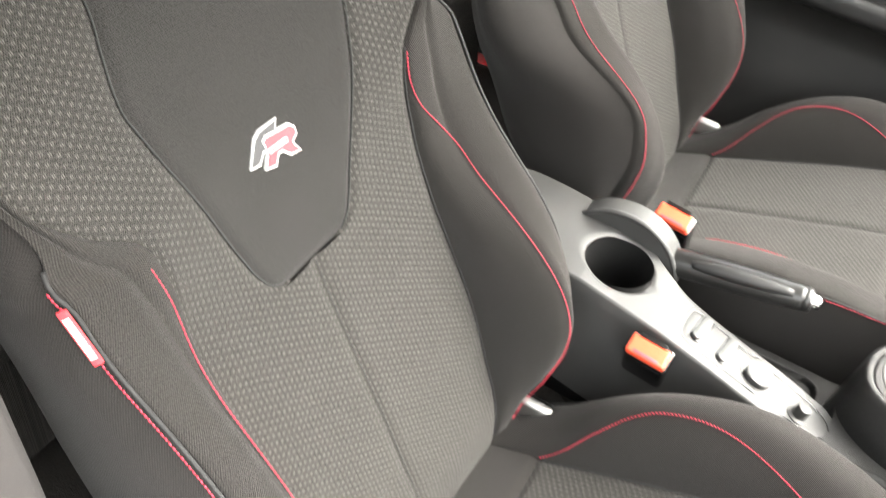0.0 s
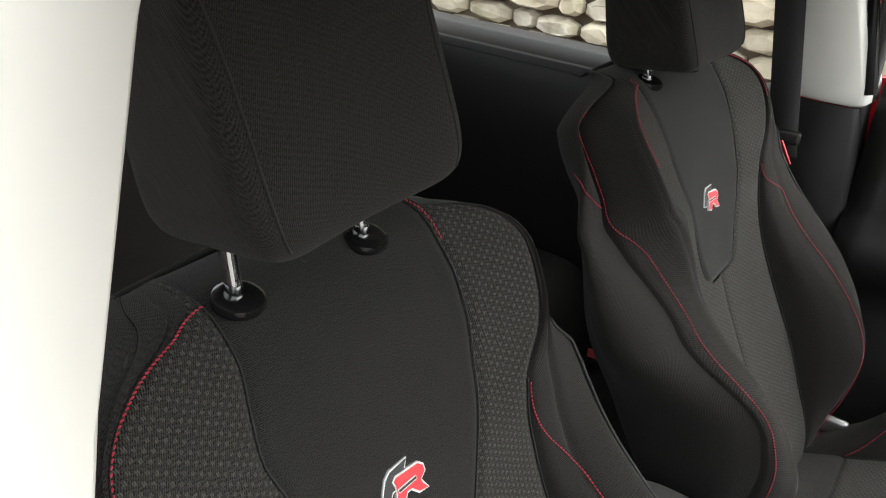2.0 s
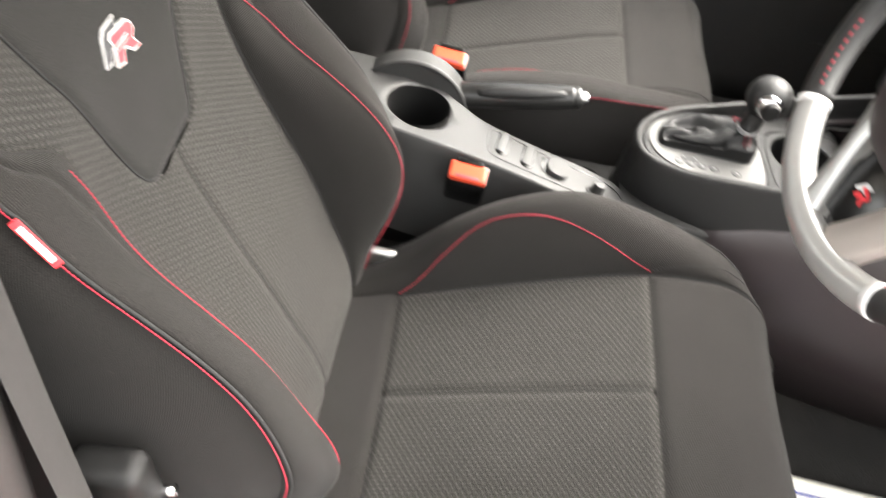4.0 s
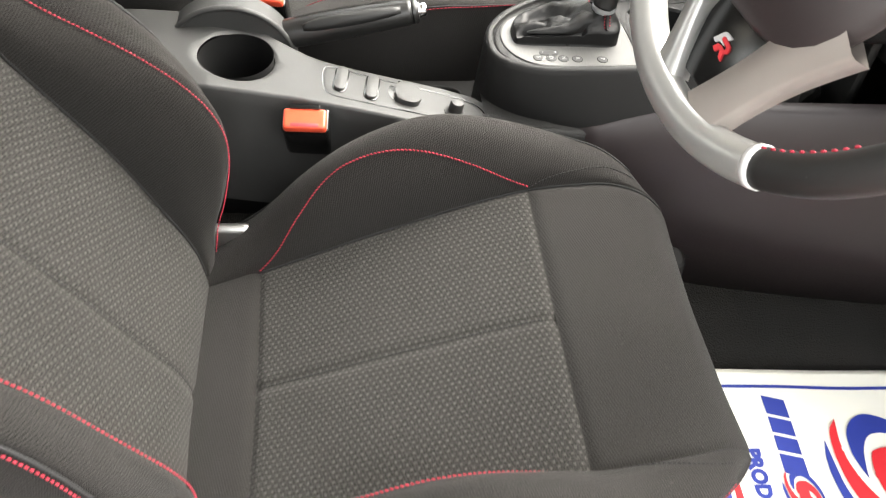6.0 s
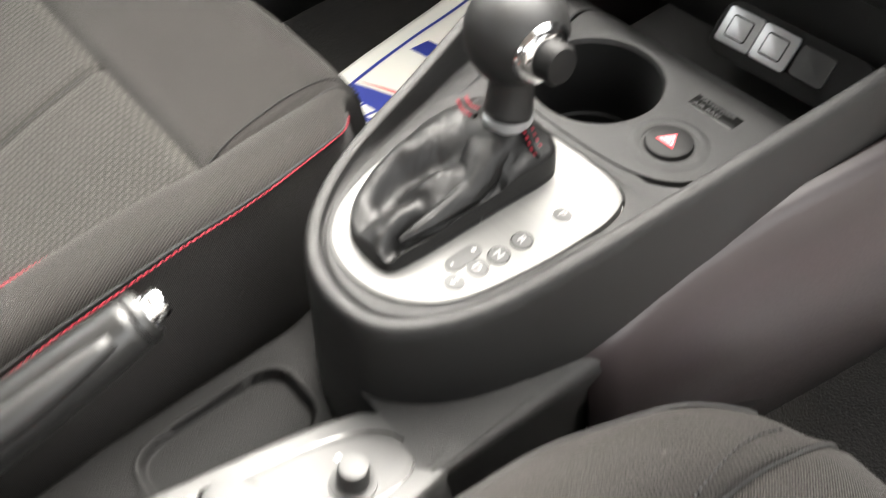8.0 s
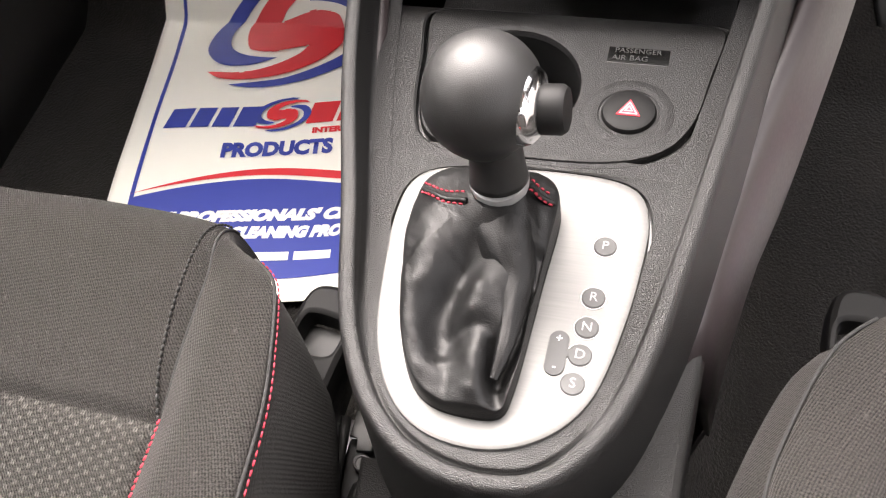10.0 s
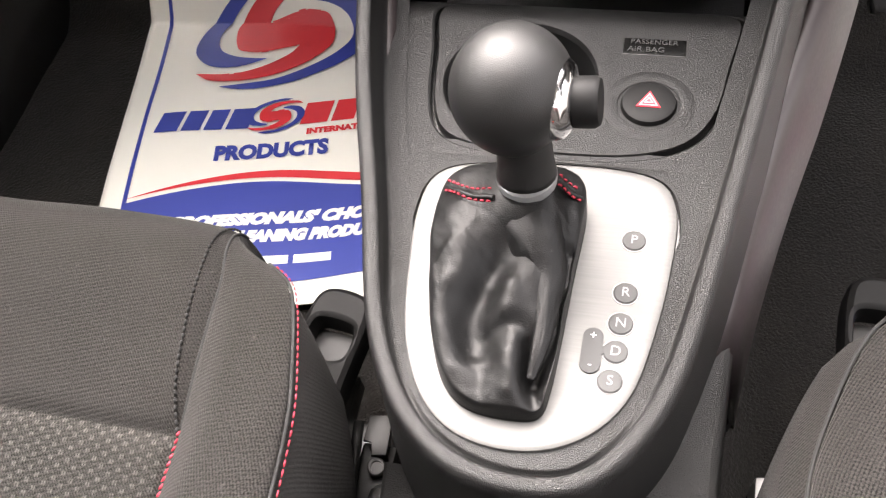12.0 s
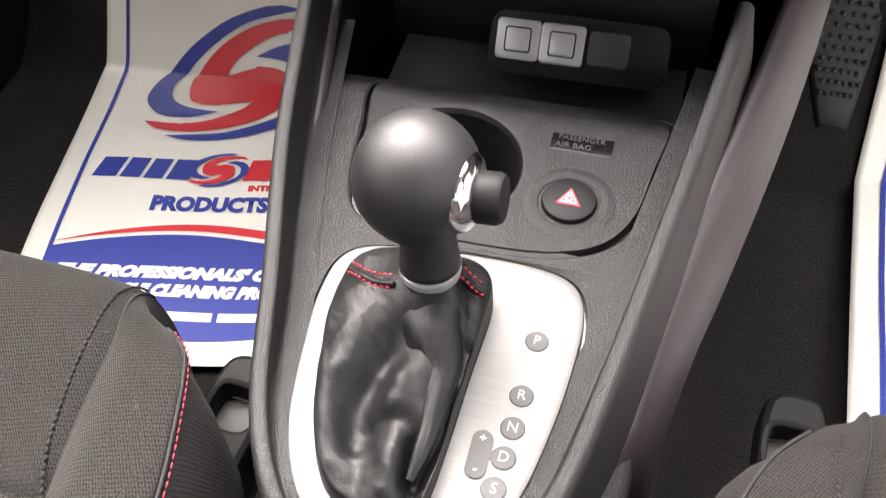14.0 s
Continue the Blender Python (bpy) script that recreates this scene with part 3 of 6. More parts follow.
BACK_O = soft_table([(0.19, -0.02), (0.26, -0.016), (0.29, 0.0), (0.33, 0.028), (0.36, 0.05), (0.385, 0.066), (0.42, 0.079), (0.45, 0.084), (0.49, 0.081), (0.53, 0.068), (0.57, 0.049), (0.60, 0.033), (0.63, 0.018), (0.66, 0.007), (0.70, 0.003), (0.88, 0.002)])
BACK_K = soft_table([(0.19, 0.004), (0.4, 0.012), (0.6, 0.016), (0.68, 0.028), (0.75, 0.032), (0.8, 0.018), (0.83, 0.0), (0.88, -0.01)])
BACK_HW = lerp([(0.54, 0.030), (0.543, 0.044), (0.550, 0.054), (0.565, 0.063), (0.60, 0.076), (0.635, 0.088), (0.68, 0.104), (0.72, 0.116), (0.76, 0.121), (0.80, 0.120), (0.84, 0.116), (0.88, 0.112)])
CUSH_Y = soft_table([(-0.04, -0.04), (0.0, 0.0), (0.2, 0.2), (0.42, 0.42), (0.45, 0.451), (0.48, 0.479), (0.51, 0.498), (0.55, 0.507), (0.62, 0.50)])
CUSH_Z = soft_table([(-0.04, 0.20), (0.0, 0.21), (0.07, 0.236), (0.2, 0.286), (0.35, 0.336), (0.40, 0.347), (0.44, 0.352), (0.47, 0.348), (0.50, 0.331), (0.55, 0.28), (0.62, 0.20)])
CUSH_XI = soft_table([(-0.04, 0.142), (0.07, 0.148), (0.2, 0.158), (0.33, 0.166), (0.36, 0.167), (0.40, 0.164), (0.44, 0.160), (0.47, 0.153), (0.50, 0.148), (0.62, 0.14)])
CUSH_W = soft_table([(-0.04, 0.07), (0.07, 0.078), (0.2, 0.083), (0.30, 0.077), (0.35, 0.070), (0.38, 0.066), (0.41, 0.058), (0.43, 0.051), (0.45, 0.042), (0.475, 0.027), (0.50, 0.015), (0.62, 0.010)])
CUSH_H = soft_table([(-0.04, 0.0), (0.03, 0.012), (0.07, 0.028), (0.12, 0.062), (0.18, 0.086), (0.23, 0.092), (0.27, 0.086), (0.31, 0.070), (0.35, 0.050), (0.38, 0.034), (0.42, 0.017), (0.46, 0.005), (0.62, 0.0)])
CUSH_NODES = [(0.0, 0.0), (0.10, 0.5), (0.32, 0.92), (0.58, 1.02), (0.82, 0.88), (0.97, 0.58)]


# the passenger's inner cushion bolster is lower and flatter on top
FLAT_H = soft_table([(-0.04, 0.0), (0.03, 0.018), (0.07, 0.042), (0.12, 0.064), (0.18, 0.067), (0.23, 0.062), (0.27, 0.053), (0.31, 0.042), (0.35, 0.028), (0.38, 0.020), (0.42, 0.012), (0.46, 0.004), (0.62, 0.0)])
FLAT_NODES = [(0.0, 0.0), (0.10, 0.42), (0.32, 0.90), (0.58, 1.02), (0.82, 1.0), (0.97, 0.84)]
SKEW = [0.0]
FLAT_SIDE = [0]


def cush_rise(side, v):
    """Height of the cushion's bolster, and its section."""
    return (FLAT_H(v), FLAT_NODES) if side == FLAT_SIDE[0] else (CUSH_H(v), CUSH_NODES)


def ease(v, a, b):
    t = min(1.0, max(0.0, (v - a) / (b - a)))
    return t * t * (3 - 2 * t)


def wing_x(v, side):
    """Half width of the back's middle; the worn driver's seat leans a little to the door."""
    return max(BACK_XI(v) + side * SKEW[0] * ease(v, 0.66, 0.74), panel_x(v, side) + 0.002)


def panel_x(v, side):
    return BACK_HW(v) - (2.2 * SKEW[0] * ease(v, 0.72, 0.79) if side > 0 else 0.0)


def broad(v, side):
    """The passenger's inner bolster spreads to a broad shoulder."""
    return ease(v, 0.43, 0.56) * (1 - ease(v, 0.785, 0.835)) if side == FLAT_SIDE[0] else 0.0


def outer_rise(v, side):
    """How far a bolster's outer edge stands forward."""
    return BACK_O(v) * (1 - 0.6 * broad(v, side)) - 0.065 * ease(v, 0.555, 0.70) * broad(v, side)


def wing_w(v, side):
    """Width of the bolster; the side away from the door is tucked in at the shoulder."""
    w = max(0.004, BACK_XI(v) + side * SKEW[0] * ease(v, 0.66, 0.74) + BACK_W(v) - wing_x(v, side))
    return w * (1 - (85 * SKEW[0] * ease(v, 0.655, 0.70) if side < 0 else 0.0)) + 0.028 * broad(v, side) + (0.016 * ease(v, 0.33, 0.44) * (1 - ease(v, 0.54, 0.66)) if side == -FLAT_SIDE[0] else 0.0)


def node_curve(nodes, q):
    p = [Vector((a, b, 0)) for a, b in nodes]
    p = [2 * p[0] - p[1], *p, 2 * p[-1] - p[-2]]
    g = q * (len(p) - 3)
    i = min(max(int(g), 0), len(p) - 4)
    t = g - i
    a, b, c, d = p[i:i + 4]
    r = 0.5 * (2 * b + (c - a) * t + (2 * a - 5 * b + 4 * c - d) * t * t + (3 * b - a - 3 * c + d) * t ** 3)
    return r.x, r.y


def back_at(x, v, lift=0.0):
    """On the middle of the backrest: x from the seat's centre, v up the back."""
    k = BACK_K(v) * (x / wing_x(v, 1 if x > 0 else -1)) ** 2 + lift
    return Vector((x, BACK_Y(v) + 0.95 * k, BACK_Z(v) + 0.31 * k))


def back_bolster(side, q, v, lift=0.0):
    swell = 1.9 * side * SKEW[0] * math.exp(-((v - 0.535) / 0.085) ** 2)
    r, o = BACK_R(v) + swell, outer_rise(v, side) + 0.4 * swell
    top = 0.10 * max(r, o)
    a, b = node_curve([(0.0, 0.0), (0.10, 0.5 * r), (0.37, r), (0.6, 0.62 * r + 0.38 * o + top), (0.82, 0.25 * r + 0.75 * o + top), (0.97, o)], q)
    n = BACK_K(v) + b + lift
    x = wing_x(v, side) + a * wing_w(v, side) + (lift if q > 0.85 else 0)
    return Vector((side * x, BACK_Y(v) + 0.95 * n, BACK_Z(v) + 0.31 * n))


def droop(side, v, a):
    """How far the worn front corner of the passenger cushion sags."""
    return 0.012 * ease(v, 0.36, 0.48) * a ** 3 if side == FLAT_SIDE[0] else 0.0


def cush_at(x, v, lift=0.0):
    n = lift + 0.006 * (x / CUSH_XI(v)) ** 2 - droop(1 if x > 0 else -1, v, min(1.0, abs(x) / CUSH_XI(v)))
    f = 0.0 if v < 0.44 else min(1.0, (v - 0.44) / 0.06)
    return Vector((x, CUSH_Y(v) + n * (f - 0.25 * (1 - f)), CUSH_Z(v) + n * (1 - f * 0.8)))


def cush_bolster(side, q, v, lift=0.0):
    high, nodes = cush_rise(side, v)
    a, b = node_curve(nodes, q)
    n = 0.006 + b * high + lift - droop(side, v, 1.0) * (1 + 0.5 * a)
    f = 0.0 if v < 0.44 else min(1.0, (v - 0.44) / 0.06)
    x = CUSH_XI(v) + a * CUSH_W(v) + (lift if q > 0.85 else 0)
    roll = -0.012 * f * a
    return Vector((side * x, CUSH_Y(v) + n * (f - 0.12 * (1 - f)) + roll, CUSH_Z(v) + n * (1 - f * 0.8)))


def spread(n):
    """0 to 1, closer together near both ends."""
    return [0.5 - 0.5 * math.cos(math.pi * k / n) * (0.55 + 0.45 * abs(math.cos(math.pi * k / n))) for k in range(n + 1)]


def tuck(d, depth=0.0035, reach=0.005):
    """How far cloth dips beside a seam d metres away."""
    return -depth * math.exp(-(d / reach) ** 2)


def puff_panel(name, fn, lo, hi, v0, v1, nu, nv, mat, parent, label="", creases=(), ends=True):
    """A cloth panel between lo(v) and hi(v); fn(x, v, lift)."""
    rows, uvs = [], []
    for b in spread(nv):
        v = v0 + (v1 - v0) * b
        row, uv = [], []
        x0, x1 = lo(v), hi(v)
        for a in spread(nu):
            x = x0 + (x1 - x0) * a
            d = min(abs(x - x0), abs(x1 - x))
            if ends:
                d = min(d, abs(v - v0), abs(v1 - v))
            lift = tuck(d)
            for c in creases:
                lift += tuck(abs(x - c), 0.003, 0.006)
            lift += 0.0012 * noise.noise((x * 14, v * 14, 3.1))
            row.append(fn(x, v, lift))
            uv.append((x, v))
        rows.append(row)
        uvs.append(uv)
    return put(name, sheet_mesh(name, rows, mat, uvs), parent, label)


def bolster_panel(name, fn, side, q0, q1, v0, v1, width, nu, nv, mat, parent, label=""):
    rows, uvs = [], []
    for b in spread(nv):
        v = v0 + (v1 - v0) * b
        row, uv, run = [], [], 0.0
        for a in spread(nu):
            q = q0 + (q1 - q0) * a
            d = min(a, 1 - a) * width
            lift = tuck(d) + 0.0015 * noise.noise((q * 2 + side * 5, v * 11, 1.7))
            row.append(fn(side, q, v, lift))
            run += (row[-1] - row[-2]).length if len(row) > 1 else 0.0
            uv.append((run, v))
        rows.append(row)
        uvs.append(uv)
    if side < 0:
        rows = [list(reversed(r)) for r in rows]
        uvs = [list(reversed(r)) for r in uvs]
    return put(name, sheet_mesh(name, rows, mat, uvs), parent, label)


def side_panel(name, fn, side, v0, v1, ends, nv, mat, parent, label=""):
    """From the outer seam of a bolster round to the edge given by ends(v): points outward to the back."""
    rows, uvs = [], []
    for b in spread(nv):
        v = v0 + (v1 - v0) * b
        start = fn(side, 1.0, v, -0.003)
        pts = [start, *ends(side, v)]
        row = spline(pts, 14)
        rows.append(row)
        run, uv = 0.0, []
        for j, p in enumerate(row):
            run += (p - row[j - 1]).length if j else 0
            uv.append((run, v))
        uvs.append(uv)
    return put(name, sheet_mesh(name, rows, mat, uvs), parent, label)


def back_side_ends(side, v):
    xo = wing_x(v, side) + wing_w(v, side)
    e = 0.010 * (1 - (100 * SKEW[0] * ease(v, 0.655, 0.70) if side < 0 else 0.0))
    if side == FLAT_SIDE[0]:
        e += 0.026 * ease(v, 0.40, 0.60) * (1 - ease(v, 0.68, 0.76))
    y, z = BACK_Y(v), BACK_Z(v)
    n = BACK_K(v) + outer_rise(v, side)
    g = 1.0 if v < 0.78 else max(0.0, 1 - (v - 0.78) / 0.10)
    t = (0.105 - 0.03 * min(1.0, max(0.0, (v - 0.5) / 0.2))) * g
    return [Vector((side * (xo + e * g), y + 0.95 * (n * 0.55 - 0.01 * g), z + 0.31 * n * 0.5)), Vector((side * (xo + e * g - (0.010 - e)), y - 0.035 * g, z)), Vector((side * xo, y - 0.8 * t, z - 0.01 * g)), Vector((side * (xo - 0.035 * g), y - t, z - 0.02 * g)), Vector((side * 0.06, y - t - 0.012 * g, z - 0.02 * g)), Vector((0, y - t - 0.014 * g, z - 0.02 * g))]


def cush_side_ends(side, v):
    xo = CUSH_XI(v) + CUSH_W(v)
    y, z = CUSH_Y(v), CUSH_Z(v)
    high, nodes = cush_rise(side, v)
    n = nodes[-1][1] * high
    zb = 0.165
    xo -= 0.012 if side == FLAT_SIDE[0] else 0.0
    f = 0.0 if v < 0.44 else min(1.0, (v - 0.44) / 0.06)
    return [Vector((side * (xo + 0.008), y - 0.02 * f, z + n - 0.02)), Vector((side * (xo + 0.006), y - 0.02 * f, zb + 0.5 * (z - zb))), Vector((side * (xo - 0.006), y - 0.03 * f, zb)), Vector((side * (xo - 0.06), y - 0.06 * f, zb - 0.004)), Vector((0, y - 0.08 * f, zb - 0.004))]


def seam_line(fn, rows):
    return [fn(*r) for r in rows]


BADGE_F = [(-0.0007, 0.0136), (0.0061, 0.0195), (0.0159, 0.0193), (0.0261, 0.0193), (0.0153, 0.0219), (0.0093, 0.0229), (0.0078, 0.0263), (0.0121, 0.0297), (0.0249, 0.0287), (0.0298, 0.0346), (0.0091, 0.0348), (0.0022, 0.0317), (-0.0111, 0.0153)]
BADGE_R = [(0.0141, 0.005), (0.0198, 0.0119), (0.0249, 0.0114), (0.0323, 0.0044), (0.0434, 0.0025), (0.0387, 0.0094), (0.0376, 0.0124), (0.044, 0.0162), (0.0439, 0.0215), (0.0391, 0.0256), (0.0126, 0.0288), (0.0086, 0.0267), (0.0095, 0.0234), (0.015, 0.0224), (0.033, 0.021), (0.0347, 0.0185), (0.0326, 0.0159), (0.0149, 0.017), (0.009, 0.0158), (0.0028, 0.0077)]
BADGE_SLIT = [(0.0114, 0.0171), (0.0296, 0.0165), (0.0323, 0.0163), (0.0322, 0.0182), (0.0291, 0.0183), (0.011, 0.0192)]


def emblem(points, scale, grow, x0, v0, lift):
    """A flat sewn shape laid on the backrest; +x of the drawing points to the seat's left."""
    bm = bmesh.new()
    vs, vb = [], []
    n = len(points)
    for i, (x, y) in enumerate(points):
        a, c = Vector(points[i - 1]), Vector(points[(i + 1) % n])
        p = Vector((x, y))
        e1, e2 = (p - a).normalized(), (c - p).normalized()
        nrm = Vector((e1.y + e2.y, -(e1.x + e2.x)))
        nrm = nrm.normalized() * grow if nrm.length > 1e-6 else Vector((0, 0))
        q = p + nrm
        vs.append(bm.verts.new(back_at(x0 - scale * (q.x - 0.022), v0 + scale * (q.y - 0.018), lift)))
        vb.append(bm.verts.new(back_at(x0 - scale * (q.x - 0.022), v0 + scale * (q.y - 0.018), -0.001)))
    f = bm.faces.new(vs)
    for i in range(n):
        bm.faces.new((vs[i], vb[i], vb[(i + 1) % n], vs[(i + 1) % n]))
    bmesh.ops.triangulate(bm, faces=[f])
    return bm


def front_seat(label, tag_side, head_drop, post_x, lean, cushion_shift=(0, 0, 0)):
    seat = thing("front_seat", label, "car seat", "front seats of the car")
    inner_plain = -1 if tag_side > 0 else 0
    # backrest: the foam body's rear shell carries the panels
    rows = []
    for k in range(25):
        v = 0.2 + 0.55 * k / 24
        xo = 0.16
        rows.append([Vector((x, BACK_Y(v) - 0.075 + 0.02 * (abs(x) / xo) ** 2, BACK_Z(v) - 0.01)) for x in np.linspace(-xo, xo, 13)])
    back = put("backrest", sheet_mesh("backrest", rows, CLOTH_SIDE, [[(p.x, p.z) for p in r] for r in rows]), seat, "charcoal cloth sports backrest with red stitching")
    back.modifiers.new("thick", "SOLIDIFY").thickness = 0.02
    puff_panel("centre_panel", back_at, lambda v: -panel_x(v, -1), lambda v: panel_x(v, 1), 0.54, 0.88, 44, 60, CLOTH_RIB, back, "plain black ribbed cloth panel")
    puff_panel("shoulder_panel", back_at, lambda v: panel_x(v, 1), lambda v: wing_x(v, 1), 0.54, 0.88, 30, 60, CLOTH_DOTS, back, "dotted charcoal cloth", ends=False)
    puff_panel("shoulder_panel", back_at, lambda v: -wing_x(v, -1), lambda v: -panel_x(v, -1), 0.54, 0.88, 30, 60, CLOTH_DOTS, back, "dotted charcoal cloth", ends=False)
    puff_panel("lumbar_panel", back_at, lambda v: -BACK_XI(v), BACK_XI, 0.19, 0.54, 70, 60, CLOTH_DOTS, back, "dotted charcoal cloth with a centre seam", creases=(0.0,), ends=False)
    # the lumbar and the centre panel meet along a straight seam
    for s in (1, -1):
        bolster_panel("bolster", back_bolster, s, 0.0, 0.4, 0.19, 0.88, 0.05, 14, 160, CLOTH, back, "plain charcoal twill bolster")
        bolster_panel("bolster_front", back_bolster, s, 0.4, 1.0, 0.19, 0.88, 0.06, 18, 160, CLOTH, back, "plain charcoal twill bolster front")
        side_panel("side_panel", back_bolster, s, 0.19, 0.88, back_side_ends, 160, CLOTH_SIDE, back, "dark cloth side")
        def seam_q(v, s=s):
            """Where the ridge seam runs across the bolster."""
            if s == tag_side and tag_side > 0:
                return 0.26 + 0.12 * ease(0.66 - v, 0.0, 0.12)
            if s == -tag_side and tag_side < 0:
                return 0.97 - 0.21 * ease(0.70 - v, 0.0, 0.06) + 0.08 * ease(0.56 - v, 0.0, 0.14)
            return 0.4 * ease(0.652 - v, 0.0, 0.11 if s == inner_plain else 0.05)
        ridge = [(s, seam_q(v), v, 0.0004) for v in np.linspace(0.80 if s == FLAT_SIDE[0] else 0.652, 0.23, 110)]
        put("red_stitching", stitches_mesh("red_stitching", seam_line(back_bolster, ridge), THREAD), back, "red stitching")
        if s == FLAT_SIDE[0]:
            cross = []
            for f in np.linspace(0.0, 1.0, 24):
                v = 0.700 + 0.034 * f
                run = spline([back_bolster(s, 1.0, v, -0.003), *back_side_ends(s, v)], 60)
                cross.append(run[int(round(26 * f))] + Vector((s * 0.0012, 0.0008, 0)))
            put("shoulder_stitching", stitches_mesh("shoulder_stitching", cross, THREAD), back, "red stitching")
        if s == tag_side and tag_side > 0:
            edge = [(s, 1.0, v, 0.002) for v in np.linspace(0.68, 0.24, 90)]
            put("red_piping_seam", stitches_mesh("red_piping_seam", seam_line(back_bolster, edge), THREAD), back, "red stitching")
        if s != FLAT_SIDE[0]:
            put("piping", tube_mesh("piping", seam_line(back_bolster, [(s, 0.95, v, 0.0005) for v in np.linspace(0.69, 0.24, 60)]), 0.0016, DARK_THREAD, 6), back, "dark piping")
        wing = [back_bolster(s, 0.0, v, 0.001) for v in np.linspace(0.806 if s == inner_plain else 0.735, 0.815, 70)]
        wing += [back_at(s * (wing_x(0.815, s) + (panel_x(0.822, s) - wing_x(0.815, s)) * f), 0.815 + 0.007 * f * (2 - f), 0.001) for f in np.linspace(0.1, 1.0, 14)]
        if s == inner_plain:
            wing = [back_at(s * (panel_x(v, s) + 0.001), v, 0.001) for v in np.linspace(0.785, 0.822, 40)]
        put("shoulder_stitching", stitches_mesh("shoulder_stitching", wing, THREAD, slant=0.0006), back, "red stitching")
        put("panel_seam", tube_mesh("panel_seam", [back_at(s * panel_x(v, s), v, -0.0022) for v in np.linspace(0.542, 0.85, 60)], 0.0008, DARK_THREAD, 6), back, "dark seam")
        put("bolster_seam", tube_mesh("bolster_seam", [back_at(s * BACK_XI(v), v, -0.002) for v in np.linspace(0.22, 0.655, 50)], 0.0009, DARK_THREAD, 6), back, "dark seam")
        # collar and headrest posts
    put("centre_seam", stitches_mesh("centre_seam", [back_at(0.0, v, -0.0006) for v in np.linspace(0.538, 0.2, 80)], DARK_THREAD, width=0.0007), back, "fine black stitching")
    # embroidered letters
    x0, v0 = 0.003, 0.645
    k = 1.0
    badge = part("badge", emblem(BADGE_F, k, 0.0008, x0, v0, 0.0012), WHITE_THREAD, back, "embroidered sports badge in grey and red with silver edges", smooth=False)
    part("badge_edge", emblem(BADGE_R, k, 0.0008, x0, v0, 0.0021), WHITE_THREAD, back, "silver embroidered edge", smooth=False)
    part("badge_letter", emblem(BADGE_F, k, -0.0009, x0, v0, 0.0017), GREY_THREAD, back, "dark grey embroidered letter", smooth=False)
    part("badge_letter", emblem(BADGE_R, k, -0.0009, x0, v0, 0.0026), BADGE_RED, back, "red embroidered letter", smooth=False)
    part("badge_slit_edge", emblem(BADGE_SLIT, k, 0.0009, x0, v0, 0.0030), WHITE_THREAD, back, "silver embroidered edge", smooth=False)
    part("badge_slit", emblem(BADGE_SLIT, k, -0.0001, x0, v0, 0.0034), GREY_THREAD, back, "dark slit between the bands", smooth=False)
    # woven label in the outer seam
    for s in (tag_side,):
        a, b = back_bolster(s, 1.0, 0.668, 0.003), back_bolster(s, 1.0, 0.632, 0.003)
        mid, run = (a + b) / 2, (b - a)
        nrm = Vector((s * 0.75, 0.6, 0.3)).normalized()
        across = run.cross(nrm).normalized()
        turn = Matrix((run.normalized(), across, run.normalized().cross(across))).transposed().to_4x4()
        part("fabric_tag", box_bm((run.length, 0.0066, 0.0025), mid, 0.001, 2, turn), BADGE_RED, back, "red woven tag with white lettering bars")
        for j in range(6):
            off = (j - 2.5) * run.length * 0.125
            c = mid + run.normalized() * off + turn.to_3x3() @ Vector((0, 0, 0.0013 if (turn.to_3x3() @ Vector((0, 0, 1))).dot(nrm) > 0 else -0.0013))
            part("tag_bar", box_bm((run.length * 0.11, 0.0042, 0.0006), c, 0.0, 1, turn), LABEL_WHITE, back, "white woven bar", smooth=False)
    # headrest
    def head_form(x, y, z):
        """From a cube's skin to the padded block."""
        p = Vector((x, y, z))
        p /= (abs(x) ** 7 + abs(y) ** 7 + abs(z) ** 7) ** (1 / 7)
        w = 0.109 * (1 - 0.08 * max(0, p.z) ** 2 - 0.01 * max(0, -p.z) ** 3)
        front = 1 if p.y > 0 else 0
        return HEAD @ Vector((p.x * w, p.y * (0.052 - 0.010 * p.z) - 0.014 * p.z + 0.010 * p.x ** 2 * front, p.z * 0.102))
    HEAD = Matrix.Translation((post_x - 0.009, -0.296, 0.954 - head_drop)) @ pose(0, 0, 0, 8, 0, 0)
    head_bm = bmesh.new()
    bmesh.ops.create_cube(head_bm, size=2.0)
    bmesh.ops.subdivide_edges(head_bm, edges=head_bm.edges[:], cuts=41, use_grid_fill=True)
    for v in head_bm.verts:
        v.co = head_form(*v.co)
    head = part("headrest", head_bm, CLOTH_SIDE, seat, "padded charcoal cloth headrest")
    layer = head.data.uv_layers.new(name="UVMap")
    for lp in head.data.loops:
        c = head.data.vertices[lp.vertex_index].co
        layer.data[lp.index].uv = (c.x, c.z + c.y)
    for s in (1, -1):
        line = []
        for z in np.linspace(-1.0, 1.0, 60):
            c = -0.10 + 0.26 * max(0.0, z) ** 2
            line.append(head_form(s * min(1.0, 1.0 + c), min(1.0, 1.0 - c), z) + Vector((s * 0.0003, 0.0003, 0)))
        put("headrest_seam", tube_mesh("headrest_seam", line, 0.0010, DARK_THREAD, 6), head, "dark stitched seam")
        px = post_x + s * 0.066
        rise = 0.007 if s == tag_side and tag_side > 0 else 0.0
        post = put("headrest_post", tube_mesh("headrest_post", [(px, -0.276 - 0.12 * (z - 0.8), z + rise) for z in (0.79, 0.82, 0.86, 0.90)], 0.0062, CHROME, 16), seat, "polished steel post")
